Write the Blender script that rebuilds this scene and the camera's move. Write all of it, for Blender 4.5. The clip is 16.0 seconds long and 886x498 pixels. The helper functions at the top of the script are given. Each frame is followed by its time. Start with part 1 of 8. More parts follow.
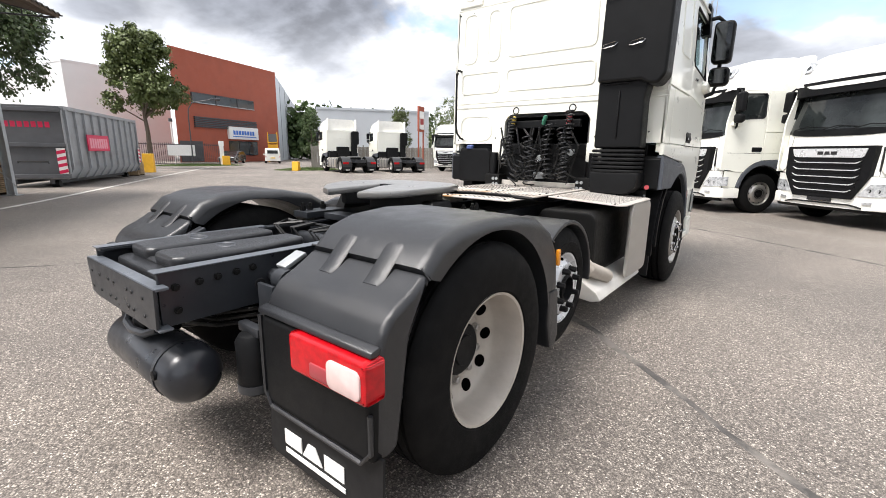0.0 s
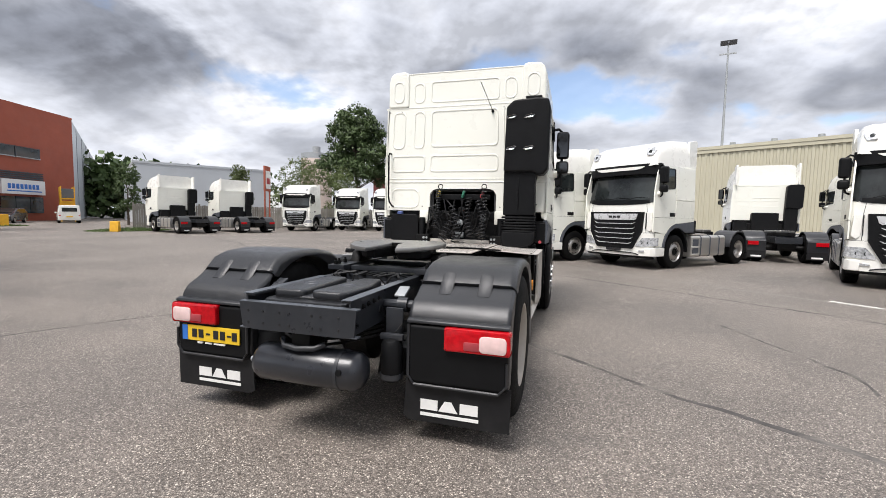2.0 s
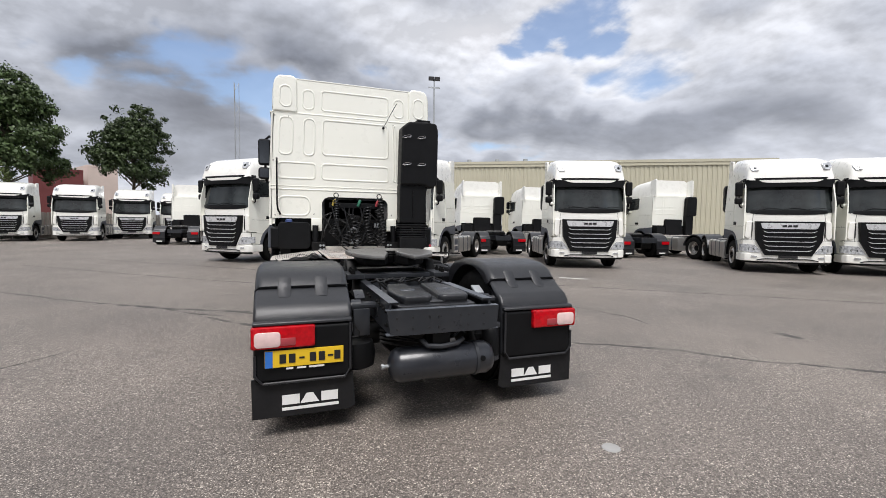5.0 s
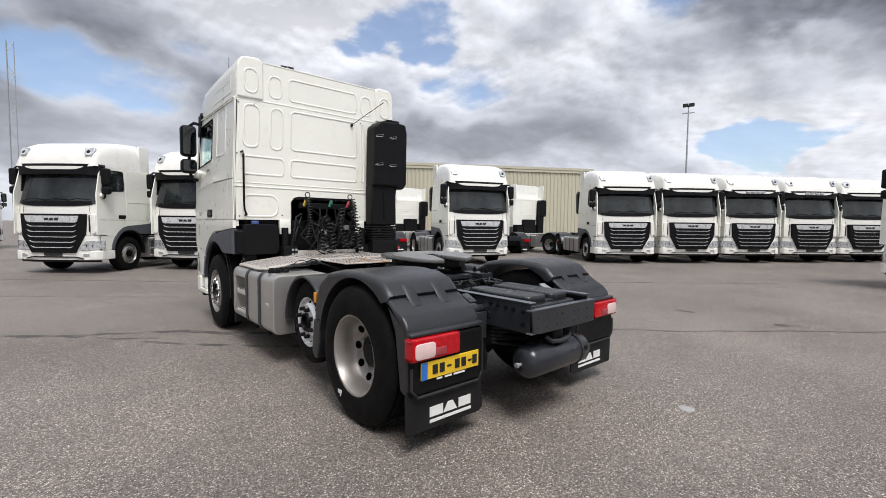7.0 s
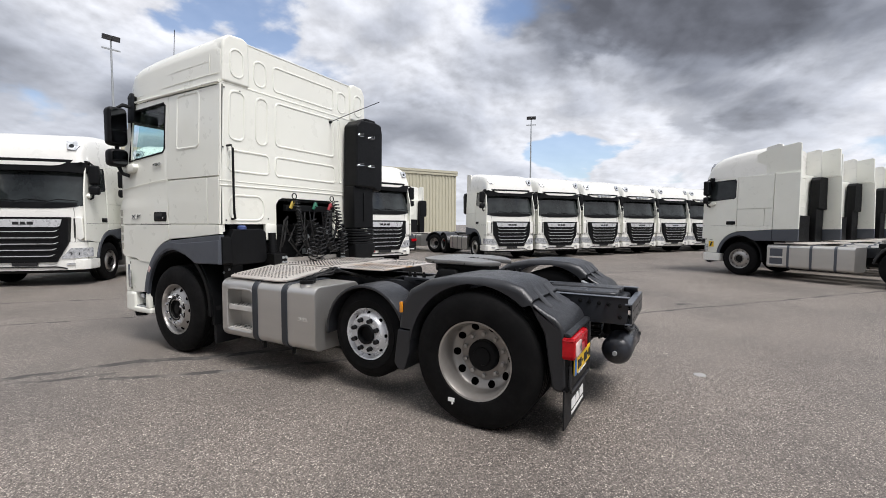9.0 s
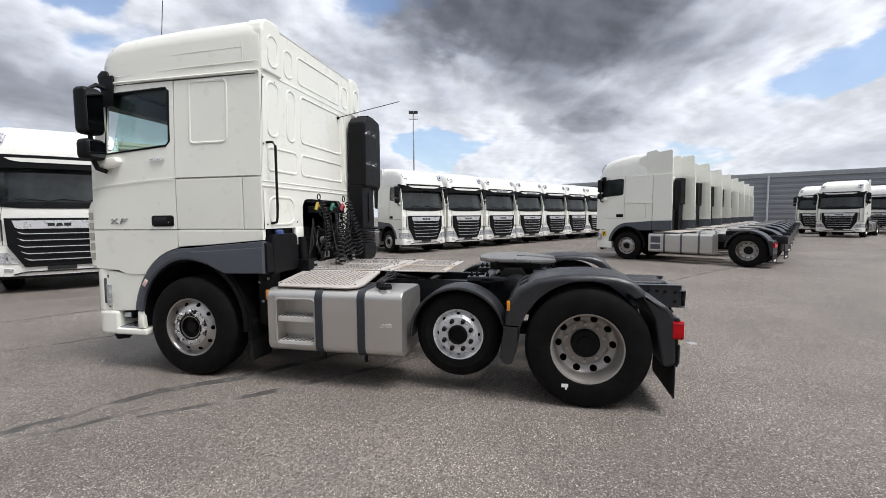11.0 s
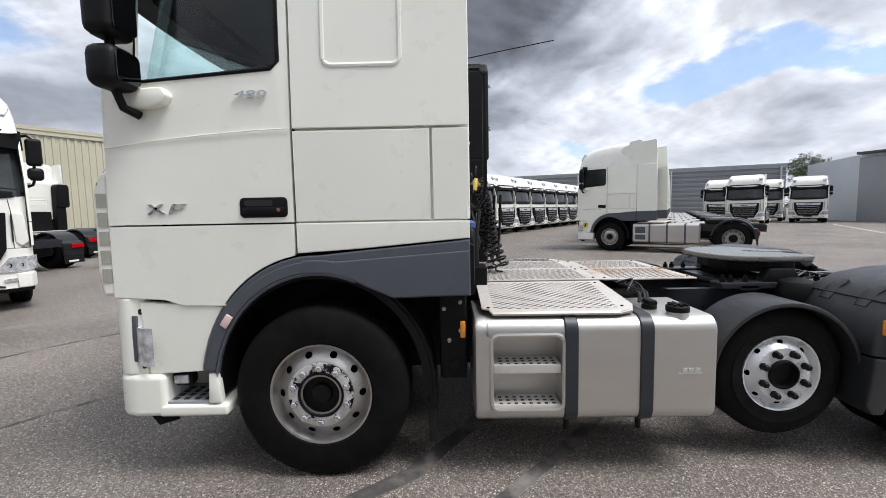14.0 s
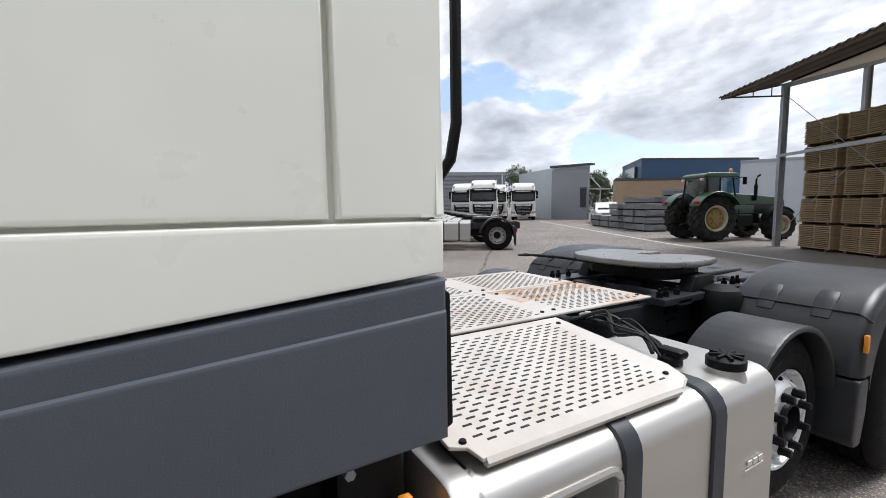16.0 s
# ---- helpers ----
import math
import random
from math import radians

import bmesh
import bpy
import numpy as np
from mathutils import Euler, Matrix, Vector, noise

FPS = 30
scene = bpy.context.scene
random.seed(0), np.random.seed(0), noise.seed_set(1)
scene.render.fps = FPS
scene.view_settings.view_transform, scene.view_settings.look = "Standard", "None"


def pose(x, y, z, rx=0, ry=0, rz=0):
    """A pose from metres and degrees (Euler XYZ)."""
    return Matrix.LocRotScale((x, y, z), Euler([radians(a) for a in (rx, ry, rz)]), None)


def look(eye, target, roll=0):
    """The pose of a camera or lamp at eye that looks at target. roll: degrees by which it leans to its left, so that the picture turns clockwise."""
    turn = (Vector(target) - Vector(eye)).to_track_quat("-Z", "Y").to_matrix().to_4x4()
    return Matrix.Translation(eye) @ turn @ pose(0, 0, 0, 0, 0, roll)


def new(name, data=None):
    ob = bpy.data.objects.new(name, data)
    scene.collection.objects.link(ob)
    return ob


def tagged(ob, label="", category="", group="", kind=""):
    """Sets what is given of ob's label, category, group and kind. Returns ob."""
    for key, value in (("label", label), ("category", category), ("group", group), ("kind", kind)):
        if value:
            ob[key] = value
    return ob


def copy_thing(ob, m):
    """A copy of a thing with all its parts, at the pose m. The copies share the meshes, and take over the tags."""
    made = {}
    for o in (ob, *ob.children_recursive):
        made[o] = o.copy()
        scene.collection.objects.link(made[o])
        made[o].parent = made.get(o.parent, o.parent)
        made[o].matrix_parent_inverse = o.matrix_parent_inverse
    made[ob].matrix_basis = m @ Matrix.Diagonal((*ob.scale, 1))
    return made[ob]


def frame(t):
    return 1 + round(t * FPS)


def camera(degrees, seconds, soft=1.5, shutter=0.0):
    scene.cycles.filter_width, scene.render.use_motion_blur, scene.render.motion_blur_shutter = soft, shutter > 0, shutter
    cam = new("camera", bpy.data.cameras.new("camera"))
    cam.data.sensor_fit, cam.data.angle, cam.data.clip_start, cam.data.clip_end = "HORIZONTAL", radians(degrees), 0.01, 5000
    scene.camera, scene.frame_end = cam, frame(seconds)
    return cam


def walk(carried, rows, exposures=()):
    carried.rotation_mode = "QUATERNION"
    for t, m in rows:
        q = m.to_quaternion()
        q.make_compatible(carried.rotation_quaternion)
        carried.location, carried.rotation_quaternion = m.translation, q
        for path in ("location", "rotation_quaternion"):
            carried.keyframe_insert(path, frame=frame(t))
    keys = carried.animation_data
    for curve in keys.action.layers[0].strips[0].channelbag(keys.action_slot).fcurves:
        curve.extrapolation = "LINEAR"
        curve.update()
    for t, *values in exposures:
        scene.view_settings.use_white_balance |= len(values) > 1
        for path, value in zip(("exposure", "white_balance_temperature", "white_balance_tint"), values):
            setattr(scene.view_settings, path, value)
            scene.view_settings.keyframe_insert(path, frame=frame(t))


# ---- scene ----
cam = camera(91.2, 16.0, 0.9)
PATH = [
    (0, (2.209, -1.463, 1.421), (1.009, 0.079, 0.994), 0.8),
    (0.5, (2.1, -1.901, 1.462), (1.066, -0.22, 1.135), 1.2),
    (1, (2.045, -2.381, 1.476), (1.162, -0.603, 1.239), 1.2),
    (1.5, (1.852, -2.759, 1.461), (1.119, -0.907, 1.283), 1.2),
    (2, (1.617, -3.155, 1.474), (1.046, -1.245, 1.323), 1.1),
    (2.5, (1.315, -3.448, 1.457), (0.929, -1.491, 1.323), 1.1),
    (3, (0.885, -3.613, 1.485), (0.712, -1.625, 1.358), 1.0),
    (3.5, (0.443, -3.774, 1.494), (0.496, -1.778, 1.373), 0.9),
    (4, (-0.017, -3.768, 1.494), (0.265, -1.792, 1.374), 0.9),
    (4.5, (-0.526, -3.775, 1.495), (-0.036, -1.84, 1.377), 0.8),
    (7, (-2.835, -2.779, 1.515), (-1.532, -1.267, 1.403), 0.6),
    (7.5, (-3.24, -2.49, 1.518), (-1.817, -1.09, 1.406), 0.5),
    (8, (-3.589, -2.121, 1.558), (-2.055, -0.842, 1.445), 0.4),
    (8.5, (-3.939, -1.731, 1.564), (-2.3, -0.59, 1.451), 0.3),
    (9, (-4.162, -1.306, 1.557), (-2.428, -0.316, 1.445), 0.2),
    (11.5, (-5.167, 1.027, 1.677), (-3.202, 1.369, 1.521), -0.6),
    (12, (-5.2, 1.61, 1.661), (-3.224, 1.875, 1.503), -0.7),
    (12.5, (-5.03, 2.106, 1.644), (-3.048, 2.319, 1.482), -0.8),
    (13, (-4.703, 2.573, 1.646), (-2.718, 2.747, 1.481), -0.8),
    (13.5, (-4.291, 2.962, 1.636), (-2.303, 3.089, 1.464), -0.9),
    (14, (-3.744, 3.29, 1.606), (-1.752, 3.319, 1.429), -1.1),
    (14.5, (-3.241, 3.576, 1.552), (-1.256, 3.422, 1.364), -1.2),
    (15, (-2.769, 3.701, 1.515), (-0.821, 3.282, 1.341), -1.2),
    (15.5, (-2.313, 3.688, 1.563), (-0.459, 2.960, 1.377), -0.8),
    (16, (-1.977, 3.599, 1.576), (-0.260, 2.592, 1.379), -0.7),
]
walk(cam, [(t, look(eye, target, roll)) for t, eye, target, roll in PATH],
     exposures=[(0.0, 0.85, 6550, 12), (1.0, 0.62, 6500, 12), (2.0, 0.35, 6450, 13), (3.5, 0.12, 6400, 13), (9.0, 0.05, 6350, 13), (12.0, 0.12, 6250, 12), (16.0, 0.22, 6200, 12)])

# ---------- world, sun, exposure ----------
SUN_DIR = Vector((-0.17, -0.44, 0.88)).normalized()
world = bpy.data.worlds.new("overcast_sky")
scene.world = world
world.use_nodes = True


def build_world():
    nt = world.node_tree
    nt.nodes.clear()
    N = nt.nodes.new
    L = nt.links.new
    out = N("ShaderNodeOutputWorld")
    bg = N("ShaderNodeBackground")
    sky = N("ShaderNodeTexSky")
    sky.sky_type = "NISHITA"
    sky.sun_disc = False
    sky.sun_elevation = math.asin(SUN_DIR.z)
    sky.sun_rotation = math.atan2(SUN_DIR.x, SUN_DIR.y)
    sky.air_density = 1.0
    sky.dust_density = 1.5
    coord = N("ShaderNodeTexCoord")
    sep = N("ShaderNodeSeparateXYZ")
    L(coord.outputs["Generated"], sep.inputs[0])

    def mathn(op, a, b=None):
        n = N("ShaderNodeMath")
        n.operation = op
        for i, v in enumerate((a, b)):
            if v is None:
                continue
            if isinstance(v, (int, float)):
                n.inputs[i].default_value = v
            else:
                L(v, n.inputs[i])
        return n.outputs[0]

    up = mathn("MAXIMUM", sep.outputs[2], 0.0)
    den = mathn("ADD", up, 0.30)
    flat = N("ShaderNodeCombineXYZ")
    L(mathn("DIVIDE", sep.outputs[0], den), flat.inputs[0])
    L(mathn("DIVIDE", sep.outputs[1], den), flat.inputs[1])
    flat.inputs[2].default_value = CLOUD_SEED

    def noise_tex(scale, detail, rough, distort=0.0, off=(0, 0, 0)):
        m = N("ShaderNodeMapping")
        m.inputs["Location"].default_value = off
        L(flat.outputs[0], m.inputs[0])
        n = N("ShaderNodeTexNoise")
        n.inputs["Scale"].default_value = scale
        n.inputs["Detail"].default_value = detail
        n.inputs["Roughness"].default_value = rough
        n.inputs["Distortion"].default_value = distort
        L(m.outputs[0], n.inputs["Vector"])
        return n.outputs["Fac"]

    def ramp(fac, stops):
        r = N("ShaderNodeValToRGB")
        r.color_ramp.interpolation = "EASE"
        while len(r.color_ramp.elements) > len(stops):
            r.color_ramp.elements.remove(r.color_ramp.elements[-1])
        while len(r.color_ramp.elements) < len(stops):
            r.color_ramp.elements.new(0.5)
        for e, (p, c) in zip(r.color_ramp.elements, stops):
            e.position = p
            e.color = (*c, 1)
        L(fac, r.inputs[0])
        return r.outputs[0]

    big = noise_tex(0.62, 3, 0.5, 0.3)
    here = noise_tex(1.9, 9, 0.50, 0.10, (3.1, 1.7, 0.4))
    lit_side = noise_tex(1.9, 9, 0.50, 0.10, (3.1 + 0.07 * SUN_DIR.x, 1.7 + 0.07 * SUN_DIR.y, 0.4))
    body = mathn("ADD", mathn("MULTIPLY", big, 0.40), mathn("MULTIPLY", here, 0.60))

    def cell(x, y, near, far, amount, ragged):
        """A rounded stretch of sky, torn at its edge, where the cover is thicker or thinner."""
        d = N("ShaderNodeVectorMath")
        d.operation = "DISTANCE"
        L(flat.outputs[0], d.inputs[0])
        d.inputs[1].default_value = (x, y, CLOUD_SEED)
        r = N("ShaderNodeMapRange")
        r.interpolation_type = "SMOOTHSTEP"
        L(mathn("ADD", d.outputs["Value"], mathn("MULTIPLY", mathn("SUBTRACT", here, 0.5), ragged)), r.inputs[0])
        for i, v in zip((1, 2, 3, 4), (near, far, amount, 0.0)):
            r.inputs[i].default_value = v
        return r.outputs[0]

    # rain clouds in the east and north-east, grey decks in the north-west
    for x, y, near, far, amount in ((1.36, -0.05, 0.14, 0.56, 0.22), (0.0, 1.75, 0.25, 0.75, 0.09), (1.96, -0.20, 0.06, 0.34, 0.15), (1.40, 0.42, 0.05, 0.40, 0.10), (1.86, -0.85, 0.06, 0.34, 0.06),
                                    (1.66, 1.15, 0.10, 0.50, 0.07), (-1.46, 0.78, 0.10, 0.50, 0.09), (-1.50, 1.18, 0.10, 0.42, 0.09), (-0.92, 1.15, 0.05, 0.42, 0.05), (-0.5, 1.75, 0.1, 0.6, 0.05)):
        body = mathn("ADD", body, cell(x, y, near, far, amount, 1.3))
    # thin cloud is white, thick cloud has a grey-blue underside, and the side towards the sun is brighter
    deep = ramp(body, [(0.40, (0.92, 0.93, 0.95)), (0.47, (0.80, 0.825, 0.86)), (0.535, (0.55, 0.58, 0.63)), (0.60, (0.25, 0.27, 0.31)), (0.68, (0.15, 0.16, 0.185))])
    relief = N("ShaderNodeMapRange")
    L(mathn("SUBTRACT", here, lit_side), relief.inputs[0])
    for i, v in zip((1, 2, 3, 4), (-0.04, 0.04, 0.78, 1.18)):
        relief.inputs[i].default_value = v
    shade = N("ShaderNodeVectorMath")
    shade.operation = "SCALE"
    L(deep, shade.inputs[0])
    L(relief.outputs[0], shade.inputs["Scale"])
    tone = shade.outputs[0]
    thin = mathn("ADD", mathn("ADD", mathn("MULTIPLY", here, 0.75), mathn("MULTIPLY", noise_tex(0.9, 4, 0.5, 0.3, (7.7, 4.2, 2.0)), -0.35)), 0.02)
    for x, y, near, far, amount in ((2.12, 0.55, 0.04, 0.36, 0.16), (0.75, 1.0, 0.02, 0.20, 0.12), (1.38, -1.0, 0.04, 0.36, 0.13), (1.33, -1.85, 0.05, 0.45, 0.12), (2.3, -0.6, 0.05, 0.4, 0.10)):
        thin = mathn("SUBTRACT", thin, cell(x, y, near, far, amount, 0.9))
    gaps = ramp(thin, [(0.075, (0.85, 0.85, 0.85)), (0.15, (0, 0, 0))])
    haze = ramp(up, [(0.0, (0.75, 0.75, 0.75)), (0.10, (0.34, 0.34, 0.34)), (0.30, (0, 0, 0))])
    mul = N("ShaderNodeMix")
    mul.data_type = "RGBA"
    mul.blend_type = "MULTIPLY"
    mul.inputs["Factor"].default_value = 1.0
    L(sky.outputs[0], mul.inputs["A"])
    mul.inputs["B"].default_value = (0.17, 0.17, 0.17, 1)
    hz = N("ShaderNodeMix")
    hz.data_type = "RGBA"
    L(haze, hz.inputs["Factor"])
    L(tone, hz.inputs["A"])
    hz.inputs["B"].default_value = (0.72, 0.75, 0.79, 1)
    mix = N("ShaderNodeMix")
    mix.data_type = "RGBA"
    L(gaps, mix.inputs["Factor"])
    L(hz.outputs["Result"], mix.inputs["A"])
    L(mul.outputs["Result"], mix.inputs["B"])
    L(mix.outputs["Result"], bg.inputs[0])
    bg.inputs[1].default_value = SKY_STRENGTH
    L(bg.outputs[0], out.inputs[0])


CLOUD_SEED, SKY_STRENGTH = 2.6, 1.0
build_world()
sun = new("sun", bpy.data.lights.new("sun", "SUN"))
sun.data.energy, sun.data.angle, sun.data.color = 3.5, radians(26), (1.0, 0.97, 0.925)
sun.matrix_world = look(SUN_DIR * 60, (0, 0, 0))

# ---------- materials ----------


def material(name, color, rough=0.5, metal=0.0, vary=0.06, scale=6.0, bump=0.0, bump_scale=60.0, coat=0.0, dirt=None, dirt_amount=0.0,
             dirt_scale=3.0, dirt_from=0.46, dirt_to=0.72, spec=0.5, random_tone=0.0, stretch=(1, 1, 1), emit=0.0):
    m = bpy.data.materials.new(name)
    m.use_nodes = True
    nt = m.node_tree
    N, L = nt.nodes.new, nt.links.new
    b = nt.nodes["Principled BSDF"]
    b.inputs["Metallic"].default_value = metal
    b.inputs["Coat Weight"].default_value = coat
    b.inputs["Coat Roughness"].default_value = 0.06
    b.inputs["Specular IOR Level"].default_value = spec
    tc = N("ShaderNodeTexCoord")
    mp = N("ShaderNodeMapping")
    mp.inputs["Scale"].default_value = stretch
    L(tc.outputs["Object"], mp.inputs[0])

    def noise_fac(sc, detail=6, rough_=0.6):
        n = N("ShaderNodeTexNoise")
        n.inputs["Scale"].default_value = sc
        n.inputs["Detail"].default_value = detail
        n.inputs["Roughness"].default_value = rough_
        L(mp.outputs[0], n.inputs["Vector"])
        return n.outputs["Fac"]

    def remap(fac, a, c, d, e):
        r = N("ShaderNodeMapRange")
        L(fac, r.inputs[0])
        for i, v in zip((1, 2, 3, 4), (a, c, d, e)):
            r.inputs[i].default_value = v
        return r.outputs[0]

    base = noise_fac(scale)
    hsv = N("ShaderNodeHueSaturation")
    hsv.inputs["Color"].default_value = (*color, 1)
    val = remap(base, 0.3, 0.7, 1 - vary, 1 + vary)
    if random_tone:
        info = N("ShaderNodeObjectInfo")
        geo = N("ShaderNodeNewGeometry")
        add = N("ShaderNodeMath")
        add.operation = "ADD"
        L(info.outputs["Random"], add.inputs[0])
        L(geo.outputs["Random Per Island"], add.inputs[1])
        tone = remap(add.outputs[0], 0, 2, 1 - random_tone, 1 + random_tone)
        mult = N("ShaderNodeMath")
        mult.operation = "MULTIPLY"
        L(val, mult.inputs[0])
        L(tone, mult.inputs[1])
        val = mult.outputs[0]
    L(val, hsv.inputs["Value"])
    col = hsv.outputs[0]
    if dirt:
        mixc = N("ShaderNodeMix")
        mixc.data_type = "RGBA"
        L(remap(noise_fac(dirt_scale, 9, 0.68), dirt_from, dirt_to, 0, dirt_amount), mixc.inputs["Factor"])
        L(col, mixc.inputs["A"])
        mixc.inputs["B"].default_value = (*dirt, 1)
        col = mixc.outputs["Result"]
    L(col, b.inputs["Base Color"])
    L(remap(noise_fac(scale * 2.3), 0.3, 0.7, max(rough - 0.07, 0.02), min(rough + 0.07, 1)), b.inputs["Roughness"])
    if bump:
        bn = N("ShaderNodeBump")
        bn.inputs["Strength"].default_value = bump
        bn.inputs["Distance"].default_value = 0.004
        L(noise_fac(bump_scale, 5, 0.6), bn.inputs["Height"])
        L(bn.outputs[0], b.inputs["Normal"])
    if emit:
        b.inputs["Emission Color"].default_value = (*color, 1)
        b.inputs["Emission Strength"].default_value = emit
    return m


def glass_material(name, tint, rough=0.02):
    """Thin clear pane: straight-through light, and gloss by the angle."""
    m = bpy.data.materials.new(name)
    m.use_nodes = True
    nt = m.node_tree
    N, L = nt.nodes.new, nt.links.new
    nt.nodes.remove(nt.nodes["Principled BSDF"])
    clear, gloss, mix, fres = N("ShaderNodeBsdfTransparent"), N("ShaderNodeBsdfGlossy"), N("ShaderNodeMixShader"), N("ShaderNodeLayerWeight")
    clear.inputs[0].default_value = (*tint, 1)
    gloss.inputs["Roughness"].default_value = rough
    fres.inputs["Blend"].default_value = 0.5
    power, bend = N("ShaderNodeMath"), N("ShaderNodeMapRange")
    power.operation = "POWER"
    power.inputs[1].default_value = 4.5
    L(fres.outputs["Facing"], power.inputs[0])
    L(power.outputs[0], bend.inputs[0])
    bend.inputs[3].default_value, bend.inputs[4].default_value = 0.05, 0.95
    L(bend.outputs[0], mix.inputs[0])
    L(clear.outputs[0], mix.inputs[1])
    L(gloss.outputs[0], mix.inputs[2])
    L(mix.outputs[0], nt.nodes["Material Output"].inputs[0])
    return m


PAINT = material("white_truck_paint", (0.865, 0.868, 0.785), 0.32, vary=0.015, scale=2, coat=0.5, dirt=(0.5, 0.48, 0.42), dirt_amount=0.025, dirt_scale=2.2)
PAINT_WHITE = material("bright_white_paint", (0.85, 0.845, 0.79), 0.3, vary=0.02, scale=2, coat=0.5)
GREY_TRIM = material("anthracite_plastic", (0.072, 0.080, 0.096), 0.5, vary=0.05, scale=5, bump=0.15, bump_scale=300)
FENDER = material("weathered_black_plastic", (0.015, 0.016, 0.0185), 0.36, spec=0.6, vary=0.15, scale=4, bump=0.25, bump_scale=400, dirt=(0.038, 0.039, 0.042), dirt_amount=0.3, dirt_scale=3)
BLACK = material("black_plastic", (0.005, 0.0053, 0.006), 0.5, spec=0.18, vary=0.2, scale=7, bump=0.2, bump_scale=200)
FLAP = material("black_rubber_flap", (0.008, 0.008, 0.009), 0.6, spec=0.3, vary=0.2, scale=5, dirt=(0.03, 0.03, 0.029), dirt_amount=0.4, dirt_scale=4)
RUBBER = material("tyre_rubber", (0.0045, 0.0045, 0.0047), 0.7, vary=0.25, scale=8, bump=0.3, bump_scale=150, spec=0.12, dirt=(0.018, 0.017, 0.016), dirt_amount=0.4, dirt_scale=5)
RUBBER_TREAD = material("tyre_tread_rubber", (0.012, 0.012, 0.012), 0.85, spec=0.25, vary=0.25, scale=9, dirt=(0.09, 0.085, 0.075), dirt_amount=0.5, dirt_scale=7)
FRAME = material("dark_grey_chassis_paint", (0.022, 0.0245, 0.029), 0.33, vary=0.12, scale=5, dirt=(0.07, 0.07, 0.075), dirt_amount=0.25, dirt_scale=6)
TANK_PAINT = material("glossy_grey_tank_paint", (0.018, 0.020, 0.025), 0.32, coat=0.15, vary=0.1, scale=5, dirt=(0.07, 0.07, 0.075), dirt_amount=0.15, dirt_scale=6)
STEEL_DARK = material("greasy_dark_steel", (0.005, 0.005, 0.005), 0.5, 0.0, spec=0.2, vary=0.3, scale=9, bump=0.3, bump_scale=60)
PLATE_STEEL = material("worn_coupling_steel", (0.30, 0.295, 0.285), 0.32, 0.7, vary=0.15, scale=5, dirt=(0.10, 0.095, 0.09), dirt_amount=0.4, dirt_scale=5)
ALU = material("brushed_aluminium", (0.58, 0.565, 0.535), 0.40, 0.85, vary=0.05, scale=3, bump=0.08, bump_scale=90, stretch=(1, 0.15, 1))
ALU_DULL = material("dull_aluminium", (0.63, 0.61, 0.575), 0.55, 0.35, vary=0.06, scale=4, dirt=(0.35, 0.28, 0.2), dirt_amount=0.25, dirt_scale=5)
DECK = material("walkway_aluminium", (0.57, 0.54, 0.50), 0.5, 0.3, vary=0.07, scale=5, dirt=(0.32, 0.17, 0.07), dirt_amount=0.35, dirt_scale=2.2)
DECK_RUSTY = material("rust_stained_walkway", (0.57, 0.54, 0.50), 0.5, 0.3, vary=0.07, scale=5, dirt=(0.40, 0.20, 0.06), dirt_amount=1.6, dirt_scale=1.6, stretch=(2.5, 1, 1))
RIM = material("wheel_rim_metal", (0.43, 0.415, 0.395), 0.34, 0.85, vary=0.08, scale=9, dirt=(0.22, 0.2, 0.17), dirt_amount=0.3, dirt_scale=8)
RIM_DULL = material("dull_silver_rim", (0.36, 0.34, 0.315), 0.42, 0.6, vary=0.08, scale=9, dirt=(0.26, 0.23, 0.2), dirt_amount=0.4, dirt_scale=7)
RIM_DUSTY = material("dusty_rim_paint", (0.46, 0.42, 0.37), 0.5, 0.15, vary=0.1, scale=6, dirt=(0.36, 0.3, 0.24), dirt_amount=0.5, dirt_scale=5)
RING_PATCHED = material("flaking_bolt_ring", (0.62, 0.62, 0.605), 0.33, 0.6, vary=0.08, scale=9, dirt=(0.006, 0.006, 0.006), dirt_amount=1.0, dirt_scale=6, dirt_from=0.545, dirt_to=0.56)
CHROME = material("bright_chrome", (0.75, 0.75, 0.76), 0.12, 1.0, vary=0.02)
SILVER = material("silver_trim", (0.66, 0.67, 0.68), 0.3, 0.35, vary=0.03)
RED_LENS = material("red_lamp_lens", (0.45, 0.004, 0.009), 0.18, vary=0.25, scale=30, spec=0.3, coat=0.25)
CLEAR_LENS = material("frosted_clear_lens", (0.76, 0.55, 0.53), 0.15, vary=0.06, scale=30, coat=1.0)
HEADLAMP = material("headlamp_reflector", (0.56, 0.58, 0.60), 0.14, 0.35, vary=0.55, scale=16, coat=1.0)
AMBER = material("amber_marker", (0.75, 0.28, 0.02), 0.25, coat=0.6)
YELLOW = material("number_plate_yellow", (0.80, 0.52, 0.02), 0.4, vary=0.03)
BLUE = material("plate_blue", (0.03, 0.16, 0.55), 0.4, vary=0.03)
# gloss-free black: discs on the rim carry the shade inside the vent holes
HOLE = material("dark_opening", (0.002, 0.002, 0.002), 0.9, spec=0.0)
# flat black for print, seams and slots, and for the straps' shadow gaps
INK = material("black_ink_and_gap_shade", (0.012, 0.012, 0.013), 0.5)
WHITE_MARK = material("white_marking", (0.78, 0.78, 0.76), 0.6, vary=0.06, scale=14)
GLASS = glass_material("clear_glass", (0.86, 0.965, 0.95))
GLASS_DARK = material("dark_windscreen", (0.020, 0.024, 0.024), 0.04, vary=0.8, scale=1.1, spec=0.5)
